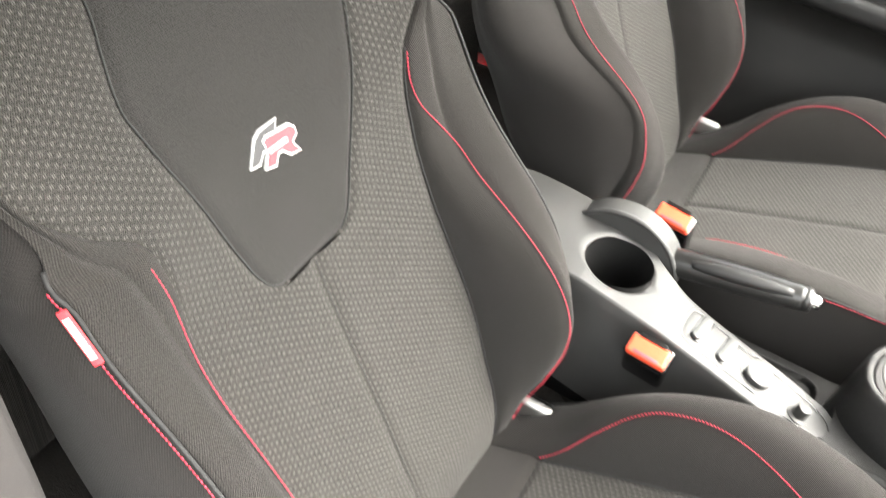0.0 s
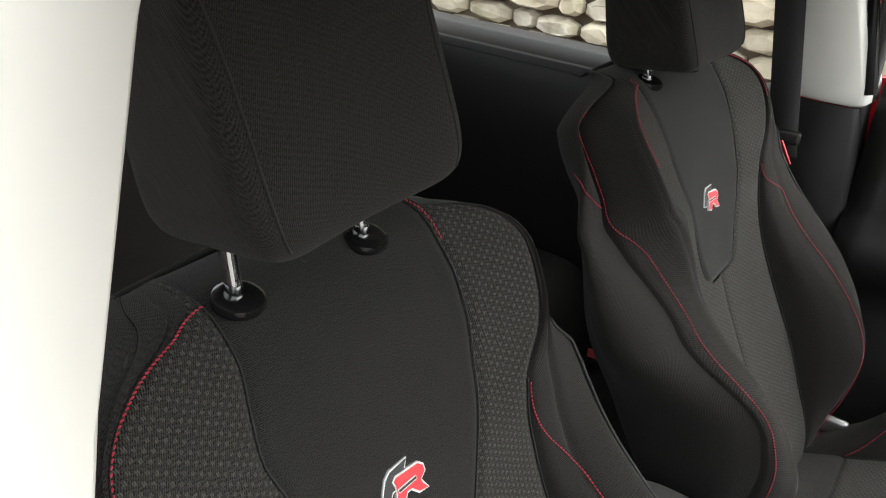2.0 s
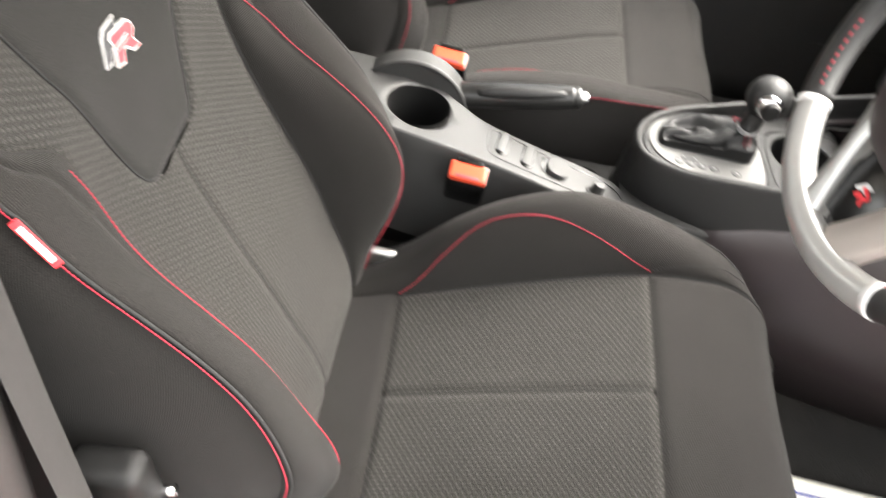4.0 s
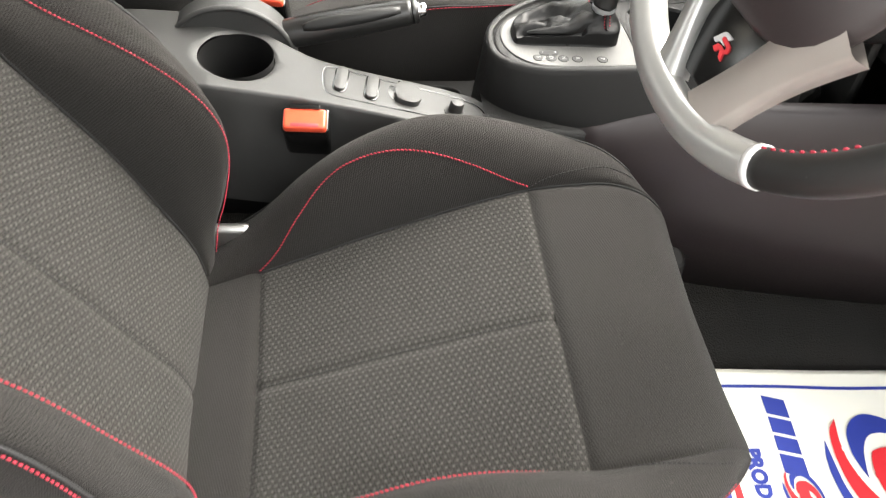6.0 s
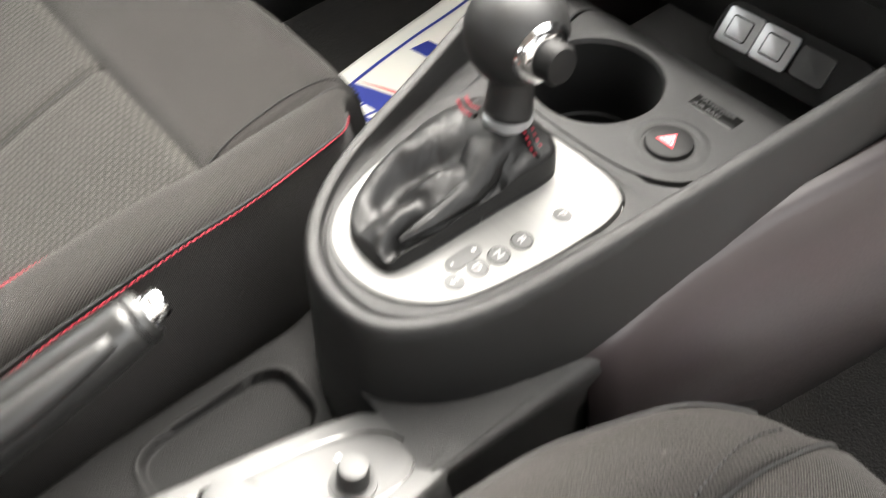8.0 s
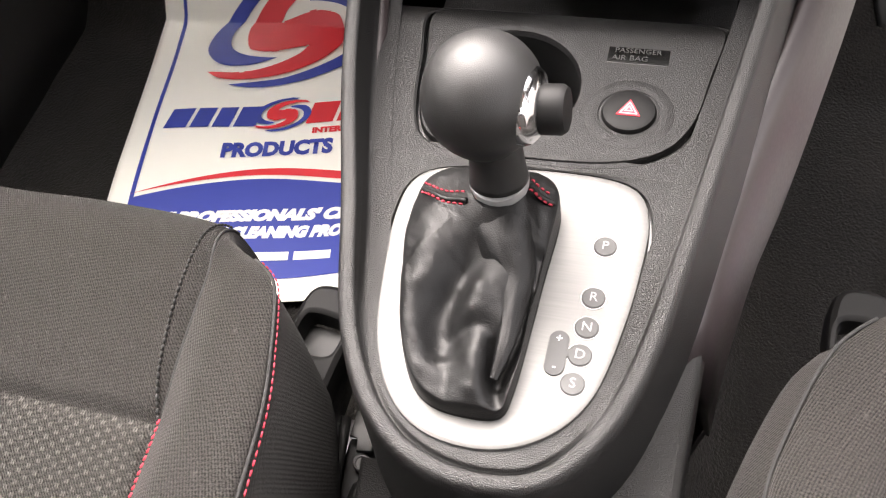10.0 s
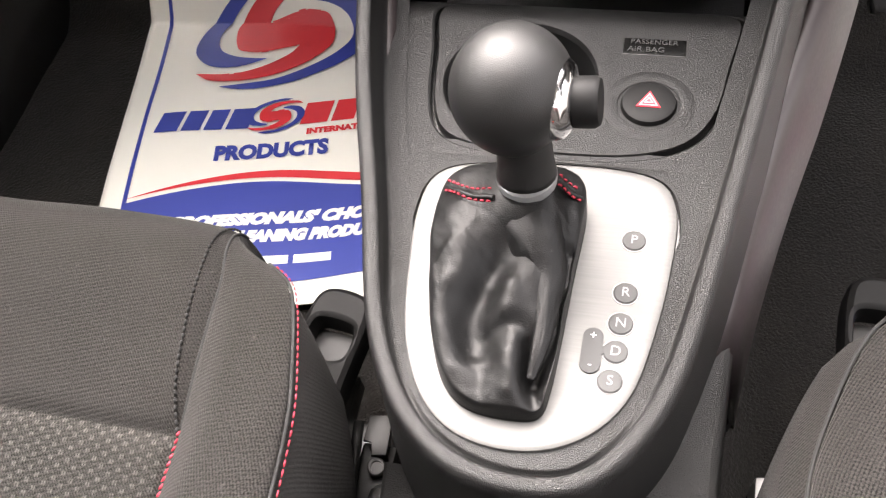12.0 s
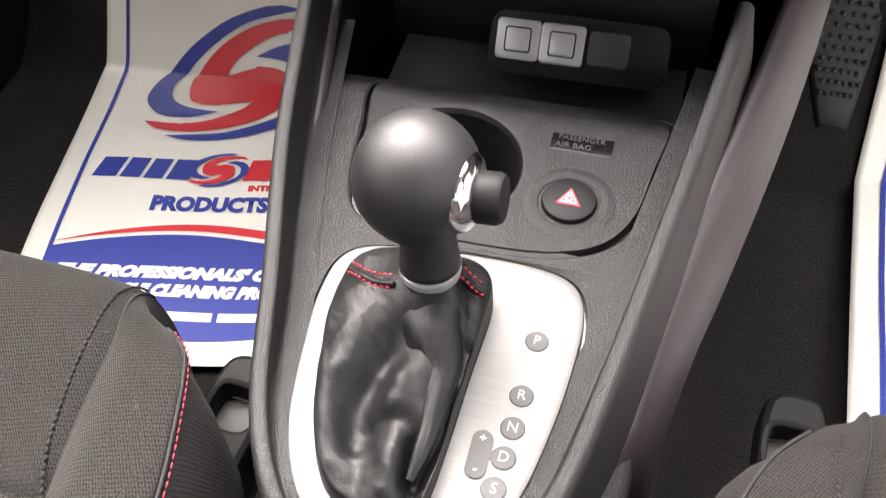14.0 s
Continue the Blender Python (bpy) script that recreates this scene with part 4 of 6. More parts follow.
        col = lathe_mesh("collar", [(0.0, 0.004), (0.010, 0.006), (0.014, 0.0055), (0.0180, 0.003), (0.019, -0.001), (0.018, -0.004)], GLOSS, 32)
        ob = put("collar", col, post, "round black plastic collar")
        ob.matrix_basis = pose(px, -0.274, 0.8035 + rise, -10, 0, 0)
    # cushion
    rows = [[Vector((x, y, 0.172)) for x in np.linspace(-0.195, 0.195, 9)] for y in np.linspace(-0.06, 0.47, 9)]
    cushion = put("cushion", sheet_mesh("cushion", rows, BLACK), seat, "charcoal cloth sports seat cushion with red stitching")
    cushion.modifiers.new("thick", "SOLIDIFY").thickness = 0.02
    puff_panel("rear_strip", cush_at, lambda v: -CUSH_XI(v) - 0.02, lambda v: CUSH_XI(v) + 0.02, -0.04, 0.07, 40, 16, CLOTH, cushion, "plain charcoal twill strip")
    puff_panel("seat_insert", cush_at, lambda v: -CUSH_XI(v), CUSH_XI, 0.07, 0.357, 70, 60, CLOTH_DOTS, cushion, "dotted charcoal cloth insert", creases=(0.0,))
    puff_panel("front_panel", cush_at, lambda v: -CUSH_XI(v), CUSH_XI, 0.357, 0.62, 60, 40, CLOTH, cushion, "plain charcoal twill front")
    put("insert_seam", stitches_mesh("insert_seam", [cush_at(0.0, v, -0.0006) for v in np.linspace(0.08, 0.345, 60)], DARK_THREAD, width=0.0007), cushion, "fine black stitching")
    arc = soft_table([(0.07, 0.0), (0.0912, 0.14), (0.1096, 0.255), (0.127, 0.325), (0.144, 0.385), (0.166, 0.425), (0.187, 0.42), (0.228, 0.375), (0.27, 0.30), (0.312, 0.2), (0.345, 0.07), (0.36, 0.0)])
    turn_in = soft_table([(0.357, 0.0), (0.38, 0.1), (0.411, 0.235), (0.44, 0.36), (0.47, 0.5)])
    for s in (1, -1):
        bolster_panel("bolster", cush_bolster, s, 0.0, 1.0, -0.04, 0.62, 0.12, 30, 80, CLOTH, cushion, "plain charcoal twill bolster")
        side_panel("side_panel", cush_bolster, s, -0.04, 0.62, cush_side_ends, 80, CLOTH_SIDE, cushion, "dark cloth side")
        put("red_stitching", stitches_mesh("red_stitching", [cush_bolster(s, arc(v), v, 0.0008) for v in np.linspace(0.07, 0.36, 90)], THREAD, slant=0.0007), cushion, "red stitching")
        if s != inner_plain:
            put("edge_stitching", stitches_mesh("edge_stitching", [cush_bolster(s, 1.0, v, 0.0012) for v in np.linspace(-0.02, 0.47, 120)], THREAD, length=0.0036, gap=0.0012, width=0.00048), cushion, "red stitching")
        put("piping", tube_mesh("piping", [cush_bolster(s, 0.955, v, 0.0004) for v in np.linspace(-0.02, 0.47, 80)], 0.0010, DARK_THREAD, 6), cushion, "dark piping")
        if s == FLAT_SIDE[0]:
            inward = soft_table([(0.358, 0.166), (0.38, 0.1575), (0.41, 0.151), (0.44, 0.1465), (0.48, 0.1425), (0.53, 0.141)])
            put("corner_seam", stitches_mesh("corner_seam", [cush_at(inward(v), v, 0.0004) for v in np.linspace(0.358, 0.52, 80)], DARK_THREAD, width=0.0009), cushion, "fine black stitching")
            put("corner_welt", tube_mesh("corner_welt", [cush_at(CUSH_XI(v), v, -0.0012) for v in np.linspace(0.36, 0.52, 60)], 0.0011, DARK_THREAD, 6), cushion, "dark sewn welt")
        else:
            put("front_seam", stitches_mesh("front_seam", [cush_bolster(s, turn_in(v), v, 0.0002) for v in np.linspace(0.357, 0.47, 60)], DARK_THREAD, width=0.0007), cushion, "fine black stitching")
        put("bolster_seam", tube_mesh("bolster_seam", [cush_at(s * CUSH_XI(v), v, -0.0022) for v in np.linspace(0.07, 0.50, 60)], 0.0009, DARK_THREAD, 6), cushion, "dark seam")
        part("recliner_cover", box_bm((0.014, 0.05, 0.032), (s * 0.2, 0.034, 0.246), 0.008, 3), STEEL, seat, "bare steel recliner bracket")
        part("side_trim", box_bm((0.03, 0.46, 0.07), (s * 0.25, 0.16, 0.165), 0.014, 3), BLACK, seat, "black plastic side trim")
        part("seat_rail", box_bm((0.035, 0.5, 0.035), (s * 0.2, 0.2, 0.112), 0.005, 2), STEEL, seat, "steel slide rail")
    cushion.location = cushion_shift
    for ob in seat.children:
        if ob.name.split(".")[0] in ("backrest", "headrest", "headrest_post"):
            ob.matrix_basis = Matrix.Translation((0, 0, 0.5)) @ pose(0, 0, 0, 0, lean, 0) @ Matrix.Translation((0, 0, -0.5))
    return seat


SKEW[0] = 0.01
driver = front_seat("charcoal cloth sports driver's seat with red stitching and sewn badge", 1, 0.003, 0.0094, 2.6)
driver.location = (0.3535, 0, 0)
SKEW[0] = 0.0
FLAT_SIDE[0] = 1
passenger = front_seat("charcoal cloth sports passenger seat with red stitching, beside the handbrake", -1, 0.036, 0.012, 0.0, (0.005, 0, -0.005))
passenger.location = (-0.349, -0.012, 0.014)


# ---- centre console ----
def ray_out(poly, c, ang):
    """Where a ray from c at an angle leaves a polygon."""
    d = (math.cos(ang), math.sin(ang))
    best = None
    n = len(poly)
    for i in range(n):
        (x1, y1), (x2, y2) = poly[i], poly[(i + 1) % n]
        ex, ey = x2 - x1, y2 - y1
        den = d[0] * ey - d[1] * ex
        if abs(den) < 1e-12:
            continue
        t = ((x1 - c[0]) * ey - (y1 - c[1]) * ex) / den
        u = ((x1 - c[0]) * d[1] - (y1 - c[1]) * d[0]) / den
        if t > 0 and -1e-9 <= u <= 1 + 1e-9 and (best is None or t > best):
            best = t
    return (c[0] + best * d[0], c[1] + best * d[1])


def loft_rings(name, rings, c, mat, n=96, smooth=True):
    """A skin through outlines (polygon, z or z(x, y)) round the point c, from the inmost to the outmost."""
    flat = [[ray_out(poly, c, 2 * math.pi * k / n + 0.003) for k in range(n)] for poly, _ in rings]
    rows = []
    for i, (pts, (_, z)) in enumerate(zip(flat, rings)):
        if i and max(math.hypot(p[0] - q[0], p[1] - q[1]) for p, q in zip(pts, flat[i - 1])) > 0.012:
            za = rings[i - 1][1]
            for f in np.linspace(0, 1, 14)[1:-1]:
                row = []
                for p, q in zip(flat[i - 1], pts):
                    x, y = p[0] + (q[0] - p[0]) * f, p[1] + (q[1] - p[1]) * f
                    a = za(x, y) if callable(za) else za
                    e = z(x, y) if callable(z) else z
                    row.append((x, y, a + (e - a) * f))
                rows.append(row)
        rows.append([(x, y, z(x, y) if callable(z) else z) for x, y in pts])
    me = sheet_mesh(name, rows, mat, closed=True)
    me.set_sharp_from_angle(angle=radians(35))
    return me


def grown(poly, d):
    """An outline moved outward by d."""
    n = len(poly)
    out = []
    for i in range(n):
        a, b, c = Vector(poly[i - 1]), Vector(poly[i]), Vector(poly[(i + 1) % n])
        e1, e2 = (b - a).normalized(), (c - b).normalized()
        nv = Vector((e1.y + e2.y, -e1.x - e2.x))
        nv = nv.normalized() if nv.length > 1e-6 else Vector((0, 0))
        out.append(tuple(b + d * nv))
    area = sum(poly[i - 1][0] * poly[i][1] - poly[i][0] * poly[i - 1][1] for i in range(n))
    return out if area > 0 else [tuple(2 * Vector(p) - Vector(q)) for p, q in zip(poly, out)]


PLATE = oval([(-0.062, 0.400), (-0.068, 0.436), (-0.0705, 0.462), (-0.067, 0.484), (-0.051, 0.495), (-0.010, 0.4995), (0.030, 0.4995), (0.050, 0.493), (0.0575, 0.476), (0.0575, 0.450), (0.054, 0.417), (0.0465, 0.382), (0.034, 0.362), (0.016, 0.350), (-0.004, 0.346), (-0.025, 0.349), (-0.041, 0.359), (-0.053, 0.376)], 110)
BOOT = oval([(-0.050, 0.406), (-0.055, 0.434), (-0.057, 0.458), (-0.053, 0.474), (-0.040, 0.482), (-0.016, 0.485), (0.004, 0.483), (0.0125, 0.477), (0.015, 0.464), (0.0135, 0.434), (0.0125, 0.402), (0.011, 0.374), (0.0075, 0.3615), (-0.006, 0.359), (-0.022, 0.3605), (-0.033, 0.367), (-0.042, 0.381)], 90)
RIM = [(-0.142, 0.66), (-0.130, 0.60), (-0.115, 0.53), (-0.094, 0.456), (-0.078, 0.397), (-0.061, 0.363), (-0.042, 0.343), (-0.020, 0.332), (0.006, 0.329), (0.030, 0.335), (0.051, 0.356), (0.066, 0.388), (0.078, 0.443), (0.090, 0.512), (0.099, 0.566), (0.107, 0.616), (0.113, 0.66)]
console = thing("gear_console", "black grained centre console with silver gear surround and cup holder", "console")


def rim_height(y):
    return 0.403 + 0.15 * max(0.0, y - 0.34)


def build_rim():
    line = spline([(x, y, 0) for x, y in RIM], 110)
    rows = []
    for i, p in enumerate(line):
        a, b = line[max(0, i - 1)], line[min(len(line) - 1, i + 1)]
        t = (b - a).normalized()
        out = Vector((-t.y, t.x, 0)) * -1
        z = rim_height(p.y)
        f = min(1.0, max(0.0, (p.y - 0.40) / 0.12))
        prof = [(0.012 + 0.008 * f, 0.155 - z), (0.011 + 0.008 * f, -0.16), (0.009 + 0.007 * f, -0.10), (0.006 + 0.005 * f, -0.066), (0.003 + 0.003 * f, -0.03), (0.0018, -0.010), (0.0008, -0.0035), (-0.0008, -0.001), (-0.0028, 0.0), (-0.0055, 0.0), (-0.0073, -0.0008), (-0.0080, -0.0024), (-0.0083, -0.0062 - 0.012 * f), (-0.0094, -0.0068 - 0.02 * f), (-0.0102, min(-0.0035, 0.4002 - z)), (-0.0118, 0.4004 - z), (-0.022, 0.3999 - z)]
        rows.append([p + out * d + Vector((0, 0, z + dz)) for d, dz in prof])
    me = sheet_mesh("rim", rows, BLACK)
    return put("rim", me, console, "raised black grained rim and skirt")


build_rim()
CEN = (-0.006, 0.43)


def inset_rim(d):
    line = spline([(x, y, 0) for x, y in RIM], 150)
    out = []
    for i, p in enumerate(line):
        t = (line[min(len(line) - 1, i + 1)] - line[max(0, i - 1)]).normalized()
        out.append((p.x - t.y * d, p.y + t.x * d))
    return [q for q in out if q[1] < 0.5034]


inside_rim = inset_rim(0.0117)
inside_rim = inside_rim + [(inside_rim[-1][0], 0.5034), (inside_rim[0][0], 0.5034)]
put("deck", loft_rings("deck", [(grown(PLATE, 0.0012), 0.3945), (grown(PLATE, 0.0014), 0.3999), (inside_rim, lambda x, y: 0.4001 - 0.0016 * min(1.0, max(0.0, (y - 0.44) / 0.06)))], CEN, BLACK, 360), console, "black grained deck round the gear surround")
put("deck_gap", loft_rings("deck_gap", [(grown(PLATE, -0.002), 0.3950), (grown(PLATE, 0.004), 0.3950)], CEN, GLOSS), console, "dark shadow gap")
put("gear_surround", loft_rings("gear_surround", [(grown(BOOT, -0.003), 0.398), (grown(BOOT, 0.0), 0.4022), (grown(PLATE, -0.002), 0.4022), (grown(PLATE, -0.0006), 0.4016), (PLATE, 0.3995), (PLATE, 0.394)], CEN, BRUSHED), console, "brushed aluminium gear surround plate")
# front deck with cup holder
CUP_BLACK = plain("deep_black_plastic", (0.004, 0.004, 0.004), 0.6, spec=0.25, mottled=0.2)
CUP = (-0.034, 0.560)
CUP_R = 0.042
ring = [(CUP[0] + CUP_R * math.cos(a), CUP[1] + CUP_R * math.sin(a)) for a in np.linspace(0, 2 * math.pi, 64, endpoint=False)]
groove = oval([(-0.090, 0.62), (-0.086, 0.575), (-0.079, 0.535), (-0.068, 0.516), (-0.045, 0.5085), (-0.010, 0.5072), (0.030, 0.5095), (0.058, 0.520), (0.073, 0.542), (0.079, 0.575), (0.083, 0.62), (0.05, 0.640), (0.0, 0.643), (-0.05, 0.640)], 96)
outer_deck = [(-0.128, 0.66), (-0.112, 0.60), (-0.098, 0.535), (-0.089, 0.5035), (0.069, 0.5035), (0.075, 0.535), (0.086, 0.60), (0.094, 0.66)]


def deck_height(x, y):
    return 0.3985 - (14.0 * (y - 0.60) ** 2 if y > 0.60 else 0.0)


put("cup_holder_deck", loft_rings("cup_holder_deck", [(ring, lambda x, y: deck_height(x, y) - 0.004), (grown(ring, 0.0012), lambda x, y: deck_height(x, y) - 0.0005), (grown(ring, 0.003), lambda x, y: deck_height(x, y) + 0.0004), (grown(groove, -0.0022), lambda x, y: deck_height(x, y) + 0.0004), (grown(groove, -0.001), lambda x, y: deck_height(x, y) - 0.002), (grown(groove, -0.001), lambda x, y: deck_height(x, y) - 0.006)], CUP, BLACK), console, "black grained deck round the cup holder")
put("deck_edge", loft_rings("deck_edge", [(grown(groove, 0.0008), lambda x, y: deck_height(x, y) - 0.006), (grown(groove, 0.001), lambda x, y: deck_height(x, y) - 0.001), (grown(groove, 0.0022), deck_height), (outer_deck, deck_height)], CUP, BLACK, 360), console, "black grained surround")
part("deck_joint", box_bm((0.175, 0.02, 0.004), (-0.010, 0.5035, 0.3958), 0.0, 1), BLACK, console, "black strip under the joint")
put("groove", loft_rings("groove", [(grown(groove, -0.003), lambda x, y: deck_height(x, y) - 0.005), (grown(groove, 0.003), lambda x, y: deck_height(x, y) - 0.005)], CUP, GLOSS), console, "dark joint line")
cup_me = lathe_mesh("cup_holder", [(0.0, 0.305), (0.022, 0.305), (0.030, 0.3055), (0.036, 0.309), (0.038, 0.322), (0.0385, 0.335), (0.0405, 0.337), (0.0412, 0.37), (0.0425, 0.396)], CUP_BLACK, 56, True)
put("cup_holder", cup_me, console, "deep black cup holder").location = (CUP[0], CUP[1], 0)


hz = put("hazard_button", lathe_mesh("hazard_button", [(0.0148, -0.004), (0.0146, 0.0006), (0.0138, 0.0024), (0.0118, 0.0032), (0.006, 0.0036), (0.0, 0.0037)], CUP_BLACK, 40), console, "black hazard button")
hz.location = (0.0375, 0.546, 0.3992)
put("hazard_dish", lathe_mesh("hazard_dish", [(0.024, -0.0002), (0.021, 0.0007), (0.0185, 0.0010), (0.0165, 0.0003), (0.0155, -0.002)], BLACK, 40), hz, "dished black rim")


HAZ_RED = plain("hazard_red", (0.8, 0.02, 0.04), 0.4, mottled=0.05)
for k, (r, mat, lab) in enumerate(((0.0074, HAZ_RED, "red warning triangle"), (0.0055, LIGHT_GREY, "white triangle line"), (0.0045, HAZ_RED, "red warning triangle"), (0.0026, LIGHT_GREY, "white triangle line"), (0.0017, HAZ_RED, "red warning triangle"))):
    tri = [(r * math.cos(radians(90 + 120 * j)), r * math.sin(radians(90 + 120 * j)) - 0.001) for j in range(3)]
    part("warning_triangle", outline_bm(tri, 0.002, 0.0040 + 0.0002 * k), mat, hz, lab, smooth=False)

# airbag lamp
lamp = part("airbag_lamp", box_bm((0.034, 0.0125, 0.003), (0.037, 0.5885, 0.3976), 0.0003, 2), GLOSS, console, "gloss black indicator reading PASSENGER AIR BAG")
ob = put("lettering", letters_mesh("lettering", "PASSENGER", 0.0050, DIM_PRINT, depth=0.0001), lamp)
ob.matrix_basis = pose(0.0365, 0.5918, 0.3995)
ob = put("lettering", letters_mesh("lettering", "AIR BAG", 0.0054, DIM_PRINT, depth=0.0001), lamp)
ob.matrix_basis = pose(0.0325, 0.5860, 0.3995)

# gear positions on the surround
MARK_GREY = plain("mark_lettering", (0.27, 0.27, 0.27), 0.6, mottled=0.05)
BUTTON_GREY = plain("position_grey", (0.07, 0.07, 0.07), 0.65, spec=0.2, mottled=0.08)
for ch, x, y in (("P", 0.0385, 0.4575), ("R", 0.0375, 0.4285), ("N", 0.0370, 0.4125), ("D", 0.0362, 0.3982), ("S", 0.0353, 0.3838)):
    dot = put("position_mark", lathe_mesh("position_mark", [(0.0056, -0.001), (0.0056, 0.0003), (0.0050, 0.0009), (0.0, 0.0011)], BUTTON_GREY, 32), console, "grey round mark lettered " + ch)
    dot.location = (x, y, 0.4022)
    put("mark_ring", lathe_mesh("mark_ring", [(0.0062, 0.0), (0.0062, 0.0002), (0.0055, 0.0002), (0.0055, 0.0)], GLOSS, 32), dot, "dark outline")
    ob = put("lettering", letters_mesh("lettering", ch, 0.0068, MARK_GREY, depth=0.0001), dot)
    ob.matrix_basis = pose(0, 0, 0.0013)
plus = part("shift_mark", outline_bm(rounded(0.0092, 0.0225, 0.0045, 6, 0.0258, 0.3975), 0.4018, 0.4031, 0.0003), BUTTON_GREY, console, "grey plus and minus mark")
part("shift_mark_bridge", outline_bm([(0.0295, 0.3995), (0.0315, 0.4006), (0.0325, 0.3975), (0.0300, 0.3958)], 0.4018, 0.4030), BUTTON_GREY, plus, "grey bridge", smooth=False)
for ch, y in (("+", 0.4045), ("-", 0.3905)):
    ob = put("lettering", letters_mesh("lettering", ch, 0.0058, LIGHT_GREY, depth=0.0001), plus)
    ob.matrix_basis = pose(0.0258, y, 0.4034)

# socket strip at the back of the tray
DULL_SILVER = plain("dull_silver_paint", (0.38, 0.385, 0.39), 0.35, metal=0.5, mottled=0.06, scale=200)
SOCKET = pose(0.006, 0.695, 0.374, 52, 0, 1.0)
def socket_piece(name, bm, mat, parent, label="", smooth=True):
    bmesh.ops.transform(bm, matrix=SOCKET, verts=bm.verts)
    return part(name, bm, mat, parent, label, smooth)


strip = socket_piece("socket_strip", outline_bm(rounded(0.116, 0.040, 0.010, 6, 0.0115, 0.0), -0.012, 0.0, 0.002), CUP_BLACK, console, "black strip with two silver switches and an AUX socket")
for k, x in enumerate((-0.0275, 0.0015)):
    frame_ob = socket_piece("switch", outline_bm(rounded(0.0285, 0.026, 0.003, 4, x, 0.002), 0.0, 0.003, 0.0008), DULL_SILVER, strip, "silver painted switch blank")
    socket_piece("switch_gap", outline_bm(rounded(0.0172, 0.0162, 0.002, 4, x, 0.002), 0.0022, 0.0032), GLOSS, frame_ob, "dark gap", smooth=False)
    socket_piece("switch_face", outline_bm(rounded(0.0155, 0.0145, 0.0015, 4, x, 0.002), 0.0022, 0.0040, 0.0005), DULL_SILVER, frame_ob, "silver switch face")
aux = socket_piece("aux_socket", outline_bm(rounded(0.026, 0.022, 0.003, 4, 0.0315, 0.002), 0.0, 0.002, 0.0006), SATIN, strip, "black socket cover lettered AUX")
ob = put("lettering", letters_mesh("lettering", "AUX", 0.0050, DIM_PRINT, depth=0.0001), aux)
ob.matrix_basis = SOCKET @ pose(0.031, 0.002, 0.0022)
# tray walls under the dashboard
part("tray_back", box_bm((0.22, 0.012, 0.16), (-0.01, 0.735, 0.40), 0.004), BLACK, console, "dark back of the storage tray")
part("tray_floor", box_bm((0.20, 0.10, 0.01), (-0.01, 0.685, 0.335), 0.002), BLACK, console, "dark tray floor")

# gear lever
lever = thing("gear_lever", "black leather gear knob with chrome collar and pleated gaiter", "gear lever")


NECK = Vector((-0.012, 0.460, 0.436))
# folds of the leather in plan: line, height, width
FOLDS = [
    (((-0.013, 0.437), (-0.023, 0.416), (-0.027, 0.400), (-0.024, 0.386)), -0.0085, 0.0085),
    (((0.0105, 0.436), (0.0095, 0.414), (0.0082, 0.394), (0.005, 0.376)), -0.0075, 0.0042),
    (((0.000, 0.390), (0.002, 0.374), (0.0065, 0.364)), -0.0065, 0.0042),
    (((-0.007, 0.384), (-0.005, 0.370)), 0.0030, 0.0060),
    (((-0.043, 0.450), (-0.040, 0.430), (-0.037, 0.417)), 0.0035, 0.0085),
    (((-0.043, 0.410), (-0.039, 0.392), (-0.031, 0.376)), 0.0025, 0.0070),
    (((-0.002, 0.396), (-0.011, 0.397), (-0.018, 0.392)), -0.0022, 0.0036),
    (((-0.019, 0.374), (-0.018, 0.362)), -0.0022, 0.0040),
    (((-0.013, 0.413), (-0.012, 0.405)), 0.0028, 0.0060),
]
FOLD_LINES = [(np.array([tuple(p)[:2] for p in spline([(*q, 0) for q in line], 40)]), high, wide) for line, high, wide in FOLDS]


def gaiter_at(a, t):
    """On the leather bag over the slot: the angle round it and how far up to the neck."""
    bx, by = ray_out(BOOT, (-0.016, 0.43), a)
    top = NECK + Vector((0.0125 * math.cos(a), 0.0115 * math.sin(a), 0))
    s = 0.035 * min(1.0, t / 0.2) + 0.965 * max(0.0, (t - 0.18) / 0.82) ** 1.1
    x, y = bx + (top.x - bx) * s, by + (top.y - by) * s
    front = 0.62 + 0.38 * min(1.0, max(0.0, (by - 0.365) / 0.05))
    wall = 0.021 * front * (1 - math.exp(-t / 0.09))
    z = 0.4015 + wall + (NECK.z - 0.4015 - wall) * max(0.0, (t - 0.15) / 0.85) ** 1.6
    fade = min(1.0, max(0.0, (t - 0.06) / 0.18)) * min(1.0, (1 - t) / 0.22)
    fold = 0.0
    for line, high, wide in FOLD_LINES:
        d = float(np.hypot(line[:, 0] - x, line[:, 1] - y).min())
        fold += high * math.exp(-(d / wide) ** 2)
    z += fade * (fold + 0.0010 * noise.noise((x * 55, y * 40, 2.0)) + 0.0008 * noise.noise((x * 130 + y * 70, y * 90, 7.0)) + 0.0003 * noise.noise((x * 330 + y * 260, y * 160 - x * 90, 4.0)))
    push = 0.0018 * noise.noise((math.cos(a) * 2.6, math.sin(a) * 2.6, t * 3)) * math.sin(math.pi * t) * (1 - s)
    return Vector((x + push * math.cos(a), y + push * math.sin(a), max(z, 0.4028) if t > 0.02 else 0.4015))


rows = [[gaiter_at(2 * math.pi * k / 260, j / 76) for k in range(260)] for j in range(77)]
put("gaiter", sheet_mesh("gaiter", rows, GAITER, closed=True), lever, "creased black leather gaiter")
BAG = np.array([tuple(p) for row in rows for p in row])


